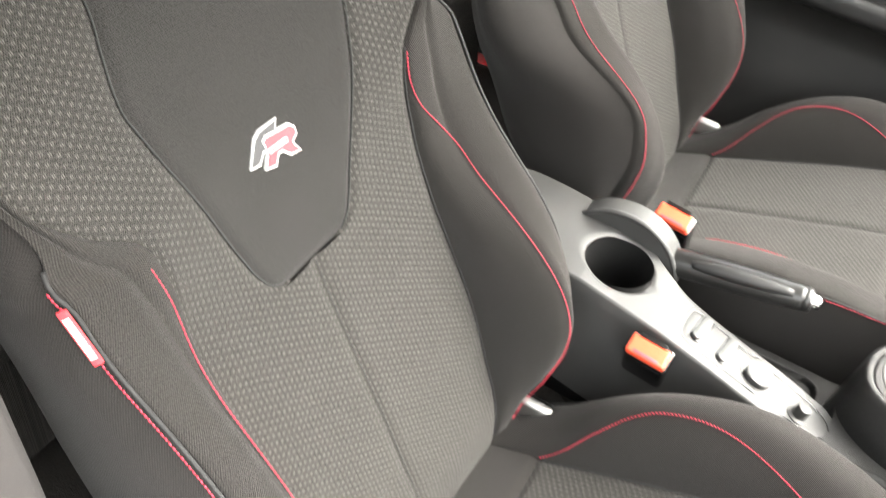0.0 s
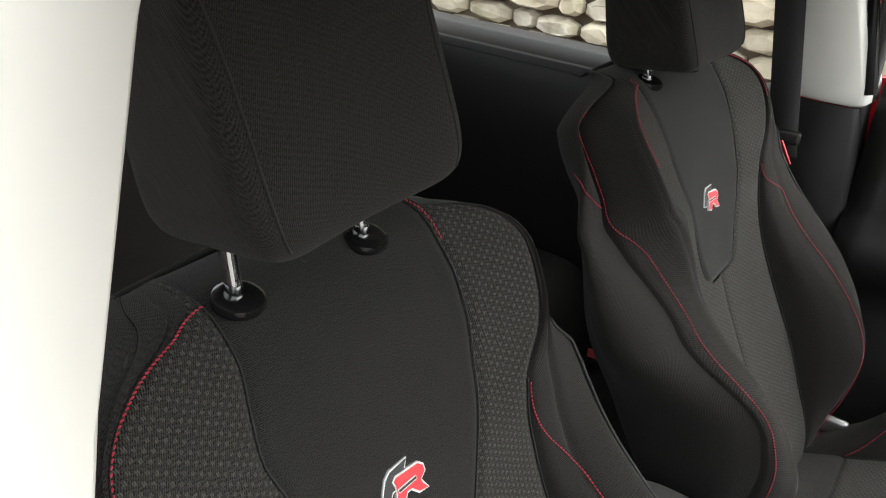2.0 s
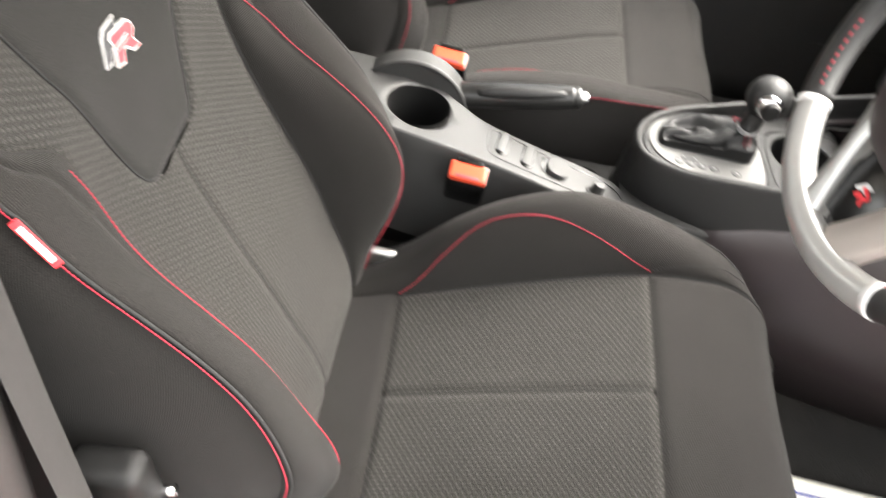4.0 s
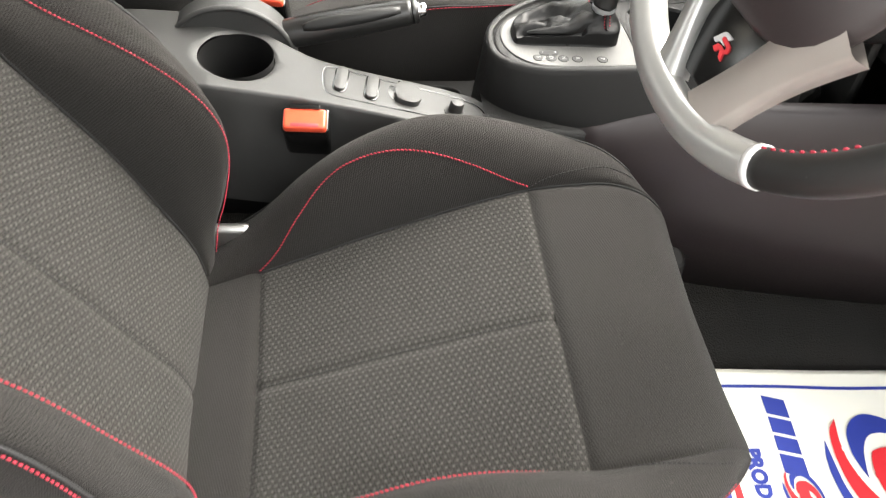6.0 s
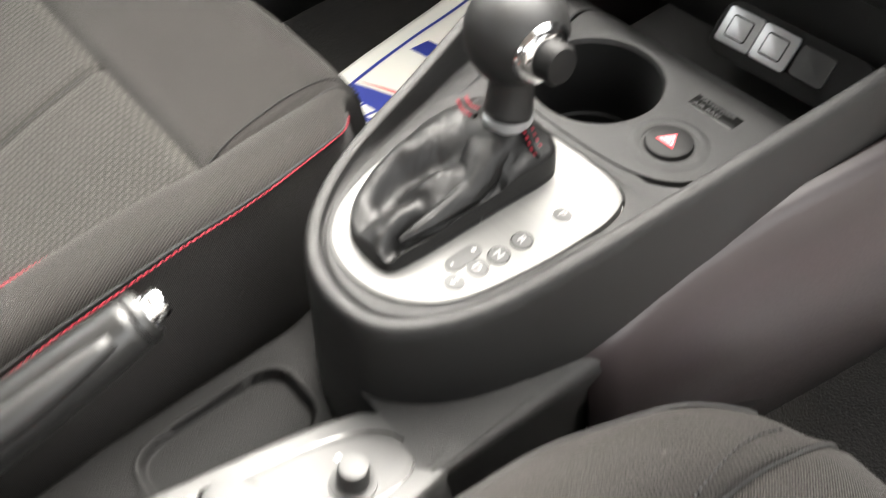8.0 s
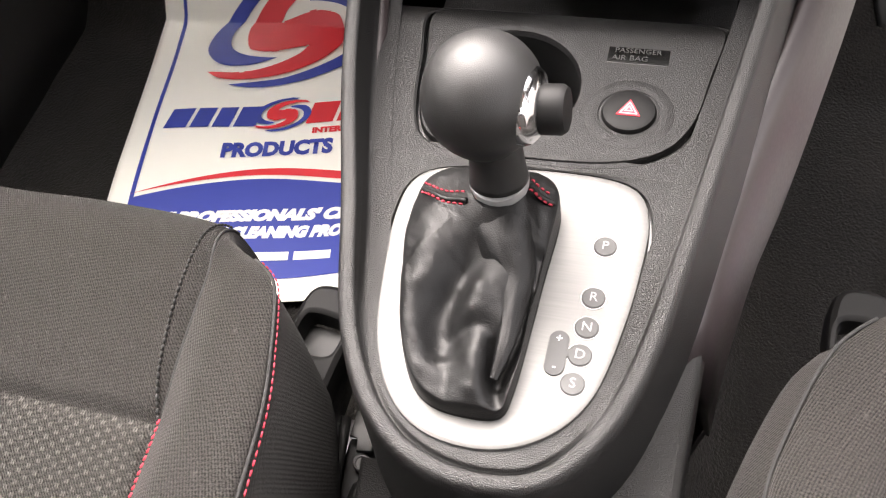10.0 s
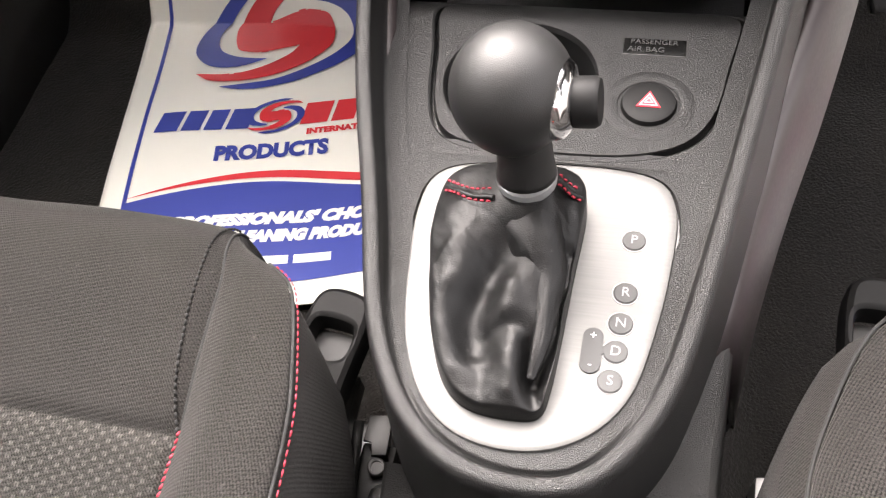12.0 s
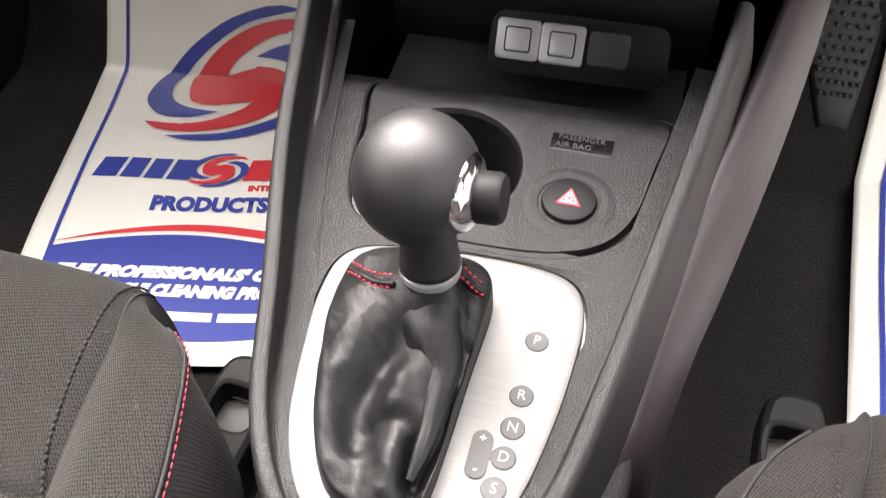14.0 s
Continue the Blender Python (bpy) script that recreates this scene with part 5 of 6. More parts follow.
def on_bag(x, y, lift=0.0):
    """The highest leather near a point of the plan."""
    near = BAG[np.hypot(BAG[:, 0] - x, BAG[:, 1] - y) < 0.0035]
    return Vector((x, y, (float(np.sort(near[:, 2])[-4:].mean()) if len(near) > 3 else 0.425) + lift))


# double-stitched bands from the bag's back corners to the neck
for p0, p1, p2 in (((-0.052, 0.463), (-0.039, 0.455), (-0.025, 0.4515)), ((0.002, 0.464), (0.008, 0.4635), (0.0135, 0.464))):
    mid = spline([(*p0, 0), (*p1, 0), (*p2, 0)], 40)
    for off in (0.0032, -0.0032):
        line = [on_bag(p.x, p.y + off, 0.0012) for p in mid]
        line = [sum((line[min(len(line) - 1, max(0, i + d))] for d in range(-3, 4)), Vector((0, 0, 0))) / 7 for i in range(len(line))]
        put("red_stitching", stitches_mesh("red_stitching", line, THREAD, 0.0024, 0.0010, 0.0006), lever, "red stitching")
    band = [on_bag(p.x, p.y, -0.0002) for p in mid]
    band = [sum((band[min(len(band) - 1, max(0, i + d))] for d in range(-3, 4)), Vector((0, 0, 0))) / 7 for i in range(len(band))]
    put("leather_band", tube_mesh("leather_band", band, 0.0014, GAITER, 8), lever, "folded leather band")
# the gathered tongue of leather that runs from the neck down over the bag: place, half width, half height
TONGUE = [(-0.012, 0.462, 0.4325, 0.0125, 0.0120), (-0.0100, 0.452, 0.4235, 0.0150, 0.0130), (-0.004, 0.438, 0.4225, 0.0130, 0.0110), (0.001, 0.425, 0.4195, 0.0098, 0.0082), (0.0035, 0.412, 0.4180, 0.0070, 0.0060), (0.0045, 0.399, 0.4170, 0.0048, 0.0046), (0.004, 0.386, 0.4155, 0.0034, 0.0034), (0.0025, 0.375, 0.4130, 0.0018, 0.0020)]
mid = spline([r[:3] for r in TONGUE], 64)
size = spline([(r[3], r[4], 0) for r in TONGUE], 64)
rows = []
for i, p in enumerate(mid):
    ahead = (mid[min(64, i + 1)] - mid[max(0, i - 1)]).normalized()
    across = ahead.cross(Vector((0, 0, 1)))
    across = across.normalized() if across.length > 0.2 else Vector((1, 0, 0))
    up = across.cross(ahead).normalized()
    row = []
    for k in range(48):
        a = 2 * math.pi * k / 48
        crease = 1 + 0.05 * math.sin(3 * a + 0.09 * i) * min(1.0, i / 14) + 0.10 * noise.noise((math.cos(a) * 1.5, i * 0.10, math.sin(a) * 1.5)) + 0.05 * noise.noise((math.cos(a) * 4, i * 0.25, math.sin(a) * 4))
        row.append(p + across * (size[i].x * math.cos(a) * crease) + up * (size[i].y * math.sin(a) * crease))
    rows.append(row)
put("neck_fold", sheet_mesh("neck_fold", rows, GAITER, closed=True), lever, "gathered leather fold running down from the neck")
neck_pts = [(-0.012, 0.463, 0.441), (-0.0125, 0.465, 0.452), (-0.0135, 0.467, 0.464), (-0.0145, 0.469, 0.476)]
put("neck", tube_mesh("neck", spline(neck_pts, 12), lambda t: 0.0125 + 0.0015 * (2 * t - 1) ** 2 + 0.004 * max(0, t - 0.6), LEATHER, 28), lever, "black leather neck")
ringm = lathe_mesh("collar", [(0.0122, -0.0050), (0.0138, -0.0045), (0.0141, -0.001), (0.0136, 0.0020), (0.0122, 0.0028)], DULL_SILVER, 36)
ob = put("collar", ringm, lever, "bright chrome collar")
ob.matrix_basis = pose(-0.012, 0.463, 0.4405, 8, 0, 0)


def knob():
    bm = bmesh.new()
    bmesh.ops.create_uvsphere(bm, u_segments=48, v_segments=32, radius=1.0)
    for v in bm.verts:
        x, y, z = v.co
        low = max(0.0, -z)
        w = 1.0 - 0.38 * low ** 2.2
        v.co = Vector((x * 0.0268 * w, y * 0.0285 * w, z * (0.0275 if z > 0 else 0.034)))
    bmesh.ops.transform(bm, matrix=Matrix.Translation((-0.0175, 0.473, 0.4855)) @ pose(0, 0, 0, -10, -4, 0), verts=bm.verts)
    k = part("knob", bm, LEATHER, lever, "rounded black leather knob, worn smooth")
    side = Matrix.Translation((0.0065, 0.471, 0.485)) @ pose(0, 0, 0, 0, 84, 0)
    ringk = lathe_mesh("knob_ring", [(0.0, 0.0035), (0.0095, 0.0035), (0.0135, 0.0025), (0.0170, -0.001), (0.0182, -0.004), (0.0182, -0.008)], CHROME, 40)
    o1 = put("knob_ring", ringk, k, "chrome side ring")
    o1.matrix_basis = side
    btn = lathe_mesh("release_button", [(0.0108, 0.0), (0.0108, 0.0085), (0.0095, 0.0105), (0.005, 0.011), (0.0, 0.011)], CUP_BLACK, 36)
    o2 = put("release_button", btn, k, "black release button")
    o2.matrix_basis = side @ pose(0.001, -0.002, 0.003)


knob()

# ---- driver's switch panel, rear cup holder, handbrake ----
def panel_z(x, y):
    return 0.3845 - 0.172 * (y - 0.08) if y > 0.02 else 0.3948


tunnel = thing("tunnel_console", "satin black tunnel console with window switches and rear cup holder", "console")
PANEL = oval([(-0.062, -0.12), (-0.060, 0.0), (-0.040, 0.062), (-0.018, 0.098), (0.002, 0.135), (0.013, 0.19), (0.021, 0.25), (0.030, 0.308), (0.052, 0.334), (0.082, 0.335), (0.0905, 0.308), (0.087, 0.24), (0.080, 0.18), (0.075, 0.11), (0.074, 0.04), (0.073, -0.05), (0.07, -0.13), (0.0, -0.16)], 140)
HOLE_C, HOLE_R = (0.016, 0.047), 0.042
hole = [(HOLE_C[0] + HOLE_R * math.cos(a), HOLE_C[1] + HOLE_R * math.sin(a)) for a in np.linspace(0, 2 * math.pi, 64, endpoint=False)]


def panel_skin():
    """Stars out from the cup's hole, so that the long tongue is cut in rings."""
    n, m = 200, 30
    rows = []
    for j in range(m + 1):
        t = j / m
        row = []
        for k in range(n):
            a = 2 * math.pi * k / n + 0.003
            hx, hy = ray_out(hole, HOLE_C, a)
            ox, oy = ray_out(PANEL, HOLE_C, a)
            x, y = hx + (ox - hx) * t, hy + (oy - hy) * t
            edge = min(math.hypot(x - hx, y - hy), 1.0)
            dz = -0.0025 * math.exp(-(edge / 0.0025) ** 2)
            row.append((x, y, panel_z(x, y) + dz))
        rows.append(row)
    for d, dz in ((0.0015, -0.0008), (0.003, -0.004), (0.004, -0.02), (0.006, -0.06), (0.008, -0.16)):
        big = grown(PANEL, d)
        rows.append([(x, y, panel_z(x, y) + dz) for x, y in (ray_out(big, HOLE_C, 2 * math.pi * k / n + 0.003) for k in range(n))])
    me = sheet_mesh("panel", rows, SATIN, closed=True)
    me.set_sharp_from_angle(angle=radians(40))
    return put("panel", me, tunnel, "satin dark grey console top")


panel_skin()
cup2 = lathe_mesh("rear_cup_holder", [(0.0, 0.285), (0.033, 0.285), (0.036, 0.289), (0.0375, 0.32), (0.040, 0.36), (0.0413, 0.39)], CUP_BLACK, 48, True)
put("rear_cup_holder", cup2, tunnel, "deep black rear cup holder").location = (HOLE_C[0], HOLE_C[1], 0)
# side walls of the tunnel console below
part("tunnel_side", box_bm((0.11, 0.5, 0.16), (0.015, 0.02, 0.19), 0.02, 3), MATT, tunnel, "black console side")

SWITCH_TILT = pose(0, 0, 0, -9.7, 0, 0)


def on_panel(x, y, lift=0.0, rz=0.0):
    return Matrix.Translation((x, y, panel_z(x, y) + lift)) @ SWITCH_TILT @ pose(0, 0, 0, 0, 0, rz)


def panel_piece(name, bm, m, mat, parent, label="", smooth=True):
    bmesh.ops.transform(bm, matrix=m, verts=bm.verts)
    return part(name, bm, mat, parent, label, smooth)


FIELD = oval([(0.012, 0.151), (0.022, 0.20), (0.030, 0.25), (0.038, 0.298), (0.052, 0.322), (0.072, 0.324), (0.081, 0.305), (0.077, 0.25), (0.070, 0.19), (0.064, 0.152), (0.052, 0.142), (0.022, 0.142)], 90)
put("field_groove", loft_rings("field_groove", [(grown(FIELD, -0.0012), lambda x, y: panel_z(x, y) + 0.0004), (grown(FIELD, 0.0002), lambda x, y: panel_z(x, y) + 0.0005)], (0.045, 0.23), GLOSS, 120), tunnel, "dark outline of the switch field")
put("switch_field", loft_rings("switch_field", [([(0.045 + 0.004 * math.cos(a), 0.23 + 0.004 * math.sin(a)) for a in np.linspace(0, 6.28, 20)], lambda x, y: panel_z(x, y) + 0.001), (grown(FIELD, -0.004), lambda x, y: panel_z(x, y) + 0.001), (grown(FIELD, -0.0015), lambda x, y: panel_z(x, y) + 0.0005)], (0.045, 0.23), SATIN, 120), tunnel, "satin switch field")


def rocker(x, y):
    m = on_panel(x, y, 0.0008, -8)
    sw = panel_piece("window_switch", outline_bm(rounded(0.046, 0.0165, 0.008, 8), -0.001, 0.0012, 0.0004), m, GLOSS, tunnel, "dark pill-shaped window switch well")
    bm = outline_bm(rounded(0.0425, 0.0128, 0.0062, 8), 0.0, 0.0022, 0.0012, 3)
    for v in bm.verts:
        v.co.z += 0.0022 * (abs(v.co.x) / 0.021) ** 2 if v.co.z > 0.0009 else 0
    panel_piece("rocker", bm, m, SATIN, sw, "satin grey rocker")
    for s in (1, -1):
        panel_piece("arrow_mark", box_bm((0.003, 0.0018, 0.0004), (s * 0.0125, 0, 0.0031), 0.0), m, LIGHT_GREY, sw, "pale printed mark", smooth=False)


rocker(0.035, 0.162)
rocker(0.0425, 0.1965)
# headlight-levelling style thumb wheel
m = on_panel(0.05, 0.236, 0.0, -10)
lock = panel_piece("lock_switch", outline_bm(oval([(-0.018, -0.012), (-0.019, 0.0), (-0.014, 0.012), (0.0, 0.016), (0.013, 0.012), (0.016, 0.0), (0.012, -0.012), (-0.004, -0.015)], 40), -0.001, 0.0075, 0.002, 3), m, SATIN, tunnel, "satin grey rotary lock switch")
panel_piece("finger_well", outline_bm(oval([(-0.012, -0.022), (0.004, -0.021), (0.013, -0.013), (0.0, -0.012), (-0.012, -0.014)], 24), 0.0002, 0.0014), m, GLOSS, lock, "dark finger recess", smooth=False)
# low black block stands in for the shaded recess left of the switch
panel_piece("recess_shade", box_bm((0.010, 0.010, 0.006), (-0.016, -0.009, 0.003), 0.0025, 3), m, GLOSS, lock, "black block standing for the shade in a recess")
kn = lathe_mesh("mirror_knob", [(0.0125, -0.001), (0.0122, 0.0016), (0.0095, 0.002), (0.0082, 0.003), (0.0080, 0.013), (0.0072, 0.0155), (0.004, 0.0162), (0.0, 0.0163)], SATIN, 36)
mk = put("mirror_knob", kn, tunnel, "round mirror adjusting knob")
mk.matrix_basis = on_panel(0.066, 0.2895, 0.0005)
for s in (1, -1):
    panel_piece("printed_mark", box_bm((0.003, 0.003, 0.0003), (s * 0.016, 0.002, 0.0012), 0.0), on_panel(0.066, 0.2895, 0.0004), LIGHT_GREY, tunnel, "pale printed mark", smooth=False)
# low tray beside the panel, with a round recess
def tray_height(x, y):
    """A flat floor with a shallow oval well, sloping up to the gear console."""
    e = ((x + 0.039) / 0.030) ** 4 + ((y - 0.262) / 0.053) ** 4
    well = 0.007 if e < 0.86 else 0.007 * max(0.0, (1.0 - e) / 0.14)
    lip = 0.0012 * math.exp(-((e - 1.05) / 0.14) ** 2)
    return 0.282 - well + lip + 0.02 * max(0, (y - 0.325) / 0.05) ** 2


rows = []
for y in np.linspace(0.06, 0.365, 150):
    edge = -0.084 + 0.010 * max(0.0, (0.2 - y) / 0.14)
    rows.append([(edge - 0.004, y, 0.12), (edge - 0.002, y, 0.27), (edge, y, tray_height(edge, y) - 0.002)] + [(x, y, tray_height(x, y)) for x in np.linspace(edge + 0.002, 0.035, 70)])
put("tray", sheet_mesh("tray", rows, MATT), tunnel, "black tray with an oval well")
# flange from the panel's end to the gear console
flange = []
for t in np.linspace(0, 1, 16):
    y = 0.315 + 0.13 * t
    flange.append([(0.060 + 0.02 * t, y, 0.344 - 0.004 * t), (0.077 + 0.011 * t, y, 0.3435 - 0.004 * t), (0.086 + 0.006 * t, y, 0.342 - 0.005 * t), (0.0885 + 0.006 * t, y, 0.337 - 0.008 * t), (0.0895 + 0.005 * t, y, 0.25)])
ob = put("flange", sheet_mesh("flange", flange, BLACK), tunnel, "black flange towards the gear console")
back_fl = [[(x, y, 0.3425 - 0.02 * max(0, (0.03 - x) / 0.05) ** 2) for x in np.linspace(-0.03, 0.085, 14)] for y in np.linspace(0.325, 0.40, 6)]
put("flange_top", sheet_mesh("flange_top", back_fl, BLACK), tunnel, "black ledge under the gear console")

brake = thing("handbrake", "black handbrake lever with chrome push button, lowered", "handbrake")
grip = [(-0.050, 0.02, 0.352), (-0.050, 0.07, 0.366), (-0.049, 0.12, 0.379), (-0.048, 0.17, 0.391), (-0.047, 0.215, 0.4015), (-0.0465, 0.247, 0.4085)]
put("grip", tube_mesh("grip", spline(grip, 30), lambda t: 0.0125 + 0.0045 * math.sin(math.pi * min(1, t * 0.9 + 0.1)) + 0.002 * t, HANDLE, 24), brake, "satin black moulded grip")
put("grip_inset", tube_mesh("grip_inset", spline([(-0.041 + 0.004, 0.12, 0.391), (-0.037, 0.15, 0.399), (-0.036, 0.19, 0.408), (-0.037, 0.232, 0.416)], 16), lambda t: 0.0085 * math.sin(math.pi * (0.08 + 0.84 * t)) ** 0.5, LEATHER, 16), brake, "softer black thumb inset")
tip = lathe_mesh("tip_ring", [(0.0, 0.0), (0.012, 0.0), (0.0149, 0.001), (0.0149, 0.004), (0.0125, 0.007), (0.0095, 0.0075)], HANDLE, 32)
ob = put("tip_ring", tip, brake, "rounded black tip")
TIP = look((-0.0465, 0.247, 0.4085), (-0.050, 0.0, 0.355))
ob.matrix_basis = TIP
btn = lathe_mesh("push_button", [(0.0108, 0.0), (0.0108, 0.0082), (0.0088, 0.009), (0.0086, 0.0145), (0.007, 0.0165), (0.0, 0.017)], CHROME, 28)
put("push_button", btn, ob, "chrome push button")
def shroud():
    pts = [(0.035 + 0.0765 * math.cos(a), 0.3435 + 0.0765 * math.sin(a)) for a in np.linspace(radians(-10), radians(190), 48)]
    bm = bmesh.new()
    left = [bm.verts.new((-0.062, y, z)) for y, z in pts]
    right = [bm.verts.new((-0.032, y, z)) for y, z in pts]
    fa, fb = bm.faces.new(left), bm.faces.new(list(reversed(right)))
    for i in range(len(pts)):
        j = (i + 1) % len(pts)
        bm.faces.new((left[j], left[i], right[i], right[j]))
    bmesh.ops.bevel(bm, geom=list(set(fa.edges) | set(fb.edges)), offset=0.006, segments=3, profile=0.5, affect="EDGES")
    return part("lever_shroud", bm, SATIN, brake, "grey arched shroud at the lever's root")


shroud()
put("shroud_bead", tube_mesh("shroud_bead", [(-0.0335, 0.035 + 0.075 * math.cos(a), 0.3435 + 0.075 * math.sin(a)) for a in np.linspace(radians(5), radians(175), 40)], 0.0035, SATIN), brake, "raised pale edge of the shroud")


# ---- belt buckles ----
def buckle(xyz, lean, turn):
    top = thing("belt_buckle", "black seat belt buckle with orange-red release button", "buckle", "seat belt buckles")
    body = part("body", box_bm((0.026, 0.050, 0.085), (0, 0, -0.048), 0.006, 3), GLOSS, top, "black plastic body")
    shell = part("shell_edge", box_bm((0.027, 0.051, 0.010), (0, 0, -0.006), 0.004, 3), GLOSS, top, "black rim")
    but = part("release_button", box_bm((0.023, 0.046, 0.014), (0.003, 0, 0.002), 0.0045, 4), RED_PLASTIC, top, "orange-red release button")
    part("tongue_slot", box_bm((0.0045, 0.032, 0.004), (-0.0095, 0, 0.0085), 0.001, 2), GLOSS, but, "dark tongue slot")
    part("press_mark", box_bm((0.004, 0.030, 0.003), (0.0105, 0, 0.0078), 0.001, 2), INK_RED, but, "deeper red lower lip")
    part("stalk", box_bm((0.014, 0.03, 0.14), (0, 0, -0.15), 0.004, 2), BLACK, top, "black stalk")
    top.matrix_basis = Matrix.Translation(xyz) @ pose(0, 0, 0, 0, lean, turn)
    return top


buckle((0.104, 0.123, 0.372), 28, -4)
buckle((-0.105, 0.074, 0.392), 25, -6)


# ---- seat adjusters: slide bars under the cushions ----
def slide_bar(x, y, z, w, turn):
    """A looped lever that sticks out under the seat's front edge."""
    top = thing("slide_bar", "black plastic looped seat slide handle under the cushion", "handle", "seat slide handles")
    h = w / 2
    outer = oval([(-h, -0.15), (-h, -0.06), (-h, -0.018), (-h * 0.72, -0.002), (0, 0.002), (h * 0.72, -0.002), (h, -0.018), (h, -0.06), (h, -0.15), (0, -0.16)], 72)
    inner = oval([(-h * 0.60, -0.046), (-h * 0.62, -0.030), (-h * 0.4, -0.025), (h * 0.4, -0.025), (h * 0.62, -0.030), (h * 0.60, -0.046), (h * 0.3, -0.051), (-h * 0.3, -0.051)], 72)
    def slope(x, y):
        return 0.10 * y
    loop = loft_rings("loop", [(grown(inner, 0.0005), lambda x, y: slope(x, y) - 0.014), (inner, lambda x, y: slope(x, y) - 0.004), (grown(inner, 0.002), lambda x, y: slope(x, y) + 0.0022), (grown(inner, 0.005), lambda x, y: slope(x, y) + 0.004), (grown(outer, -0.005), lambda x, y: slope(x, y) + 0.004), (grown(outer, -0.0016), lambda x, y: slope(x, y) + 0.0016), (outer, lambda x, y: slope(x, y) - 0.003), (outer, lambda x, y: slope(x, y) - 0.016)], (0, -0.038), CUP_BLACK)
    put("loop", loop, top, "rounded black paddle grip with an opening")
    web = part("cross_web", box_bm((w * 0.7, 0.03, 0.003), (0, -0.040, -0.020), 0.001, 2), SATIN, top, "dark web below the opening")
    part("bracket", box_bm((0.02, 0.08, 0.03), (0, -0.17, -0.03), 0.004), BLACK, top, "black bracket under the seat")
    top.matrix_basis = pose(x, y, z, 0, 0, turn)
    return top


slide_bar(0.194, 0.556, 0.235, 0.040, -3)
slide_bar(-0.160, 0.504, 0.224, 0.048, -8)
rail = thing("seat_rail_end", "black seat rail end with grey plate and bolt", "seat rail")
part("rail", box_bm((0.026, 0.13, 0.03), (-0.124, 0.35, 0.155), 0.004, 2), CUP_BLACK, rail, "black rail")
part("plate", outline_bm([(-0.134, 0.412), (-0.127, 0.412), (-0.126, 0.402), (-0.115, 0.404), (-0.117, 0.433), (-0.134, 0.431)], 0.1765, 0.1800, 0.0006), SOFT, rail, "grey end plate")
bolt = lathe_mesh("bolt", [(0.0066, 0.0), (0.0066, 0.003), (0.0056, 0.004), (0.0042, 0.004), (0.0040, 0.0028), (0.0, 0.0028)], SOFT, 24)
put("bolt", bolt, rail, "bolt head").location = (-0.121, 0.396, 0.1725)
put("rod", tube_mesh("rod", [(-0.1405, 0.425, 0.180), (-0.1385, 0.408, 0.178), (-0.131, 0.366, 0.176), (-0.127, 0.32, 0.174)], lambda t: 0.004 if t < 0.34 else 0.0018, CUP_BLACK, 10), rail, "thin black release rod")


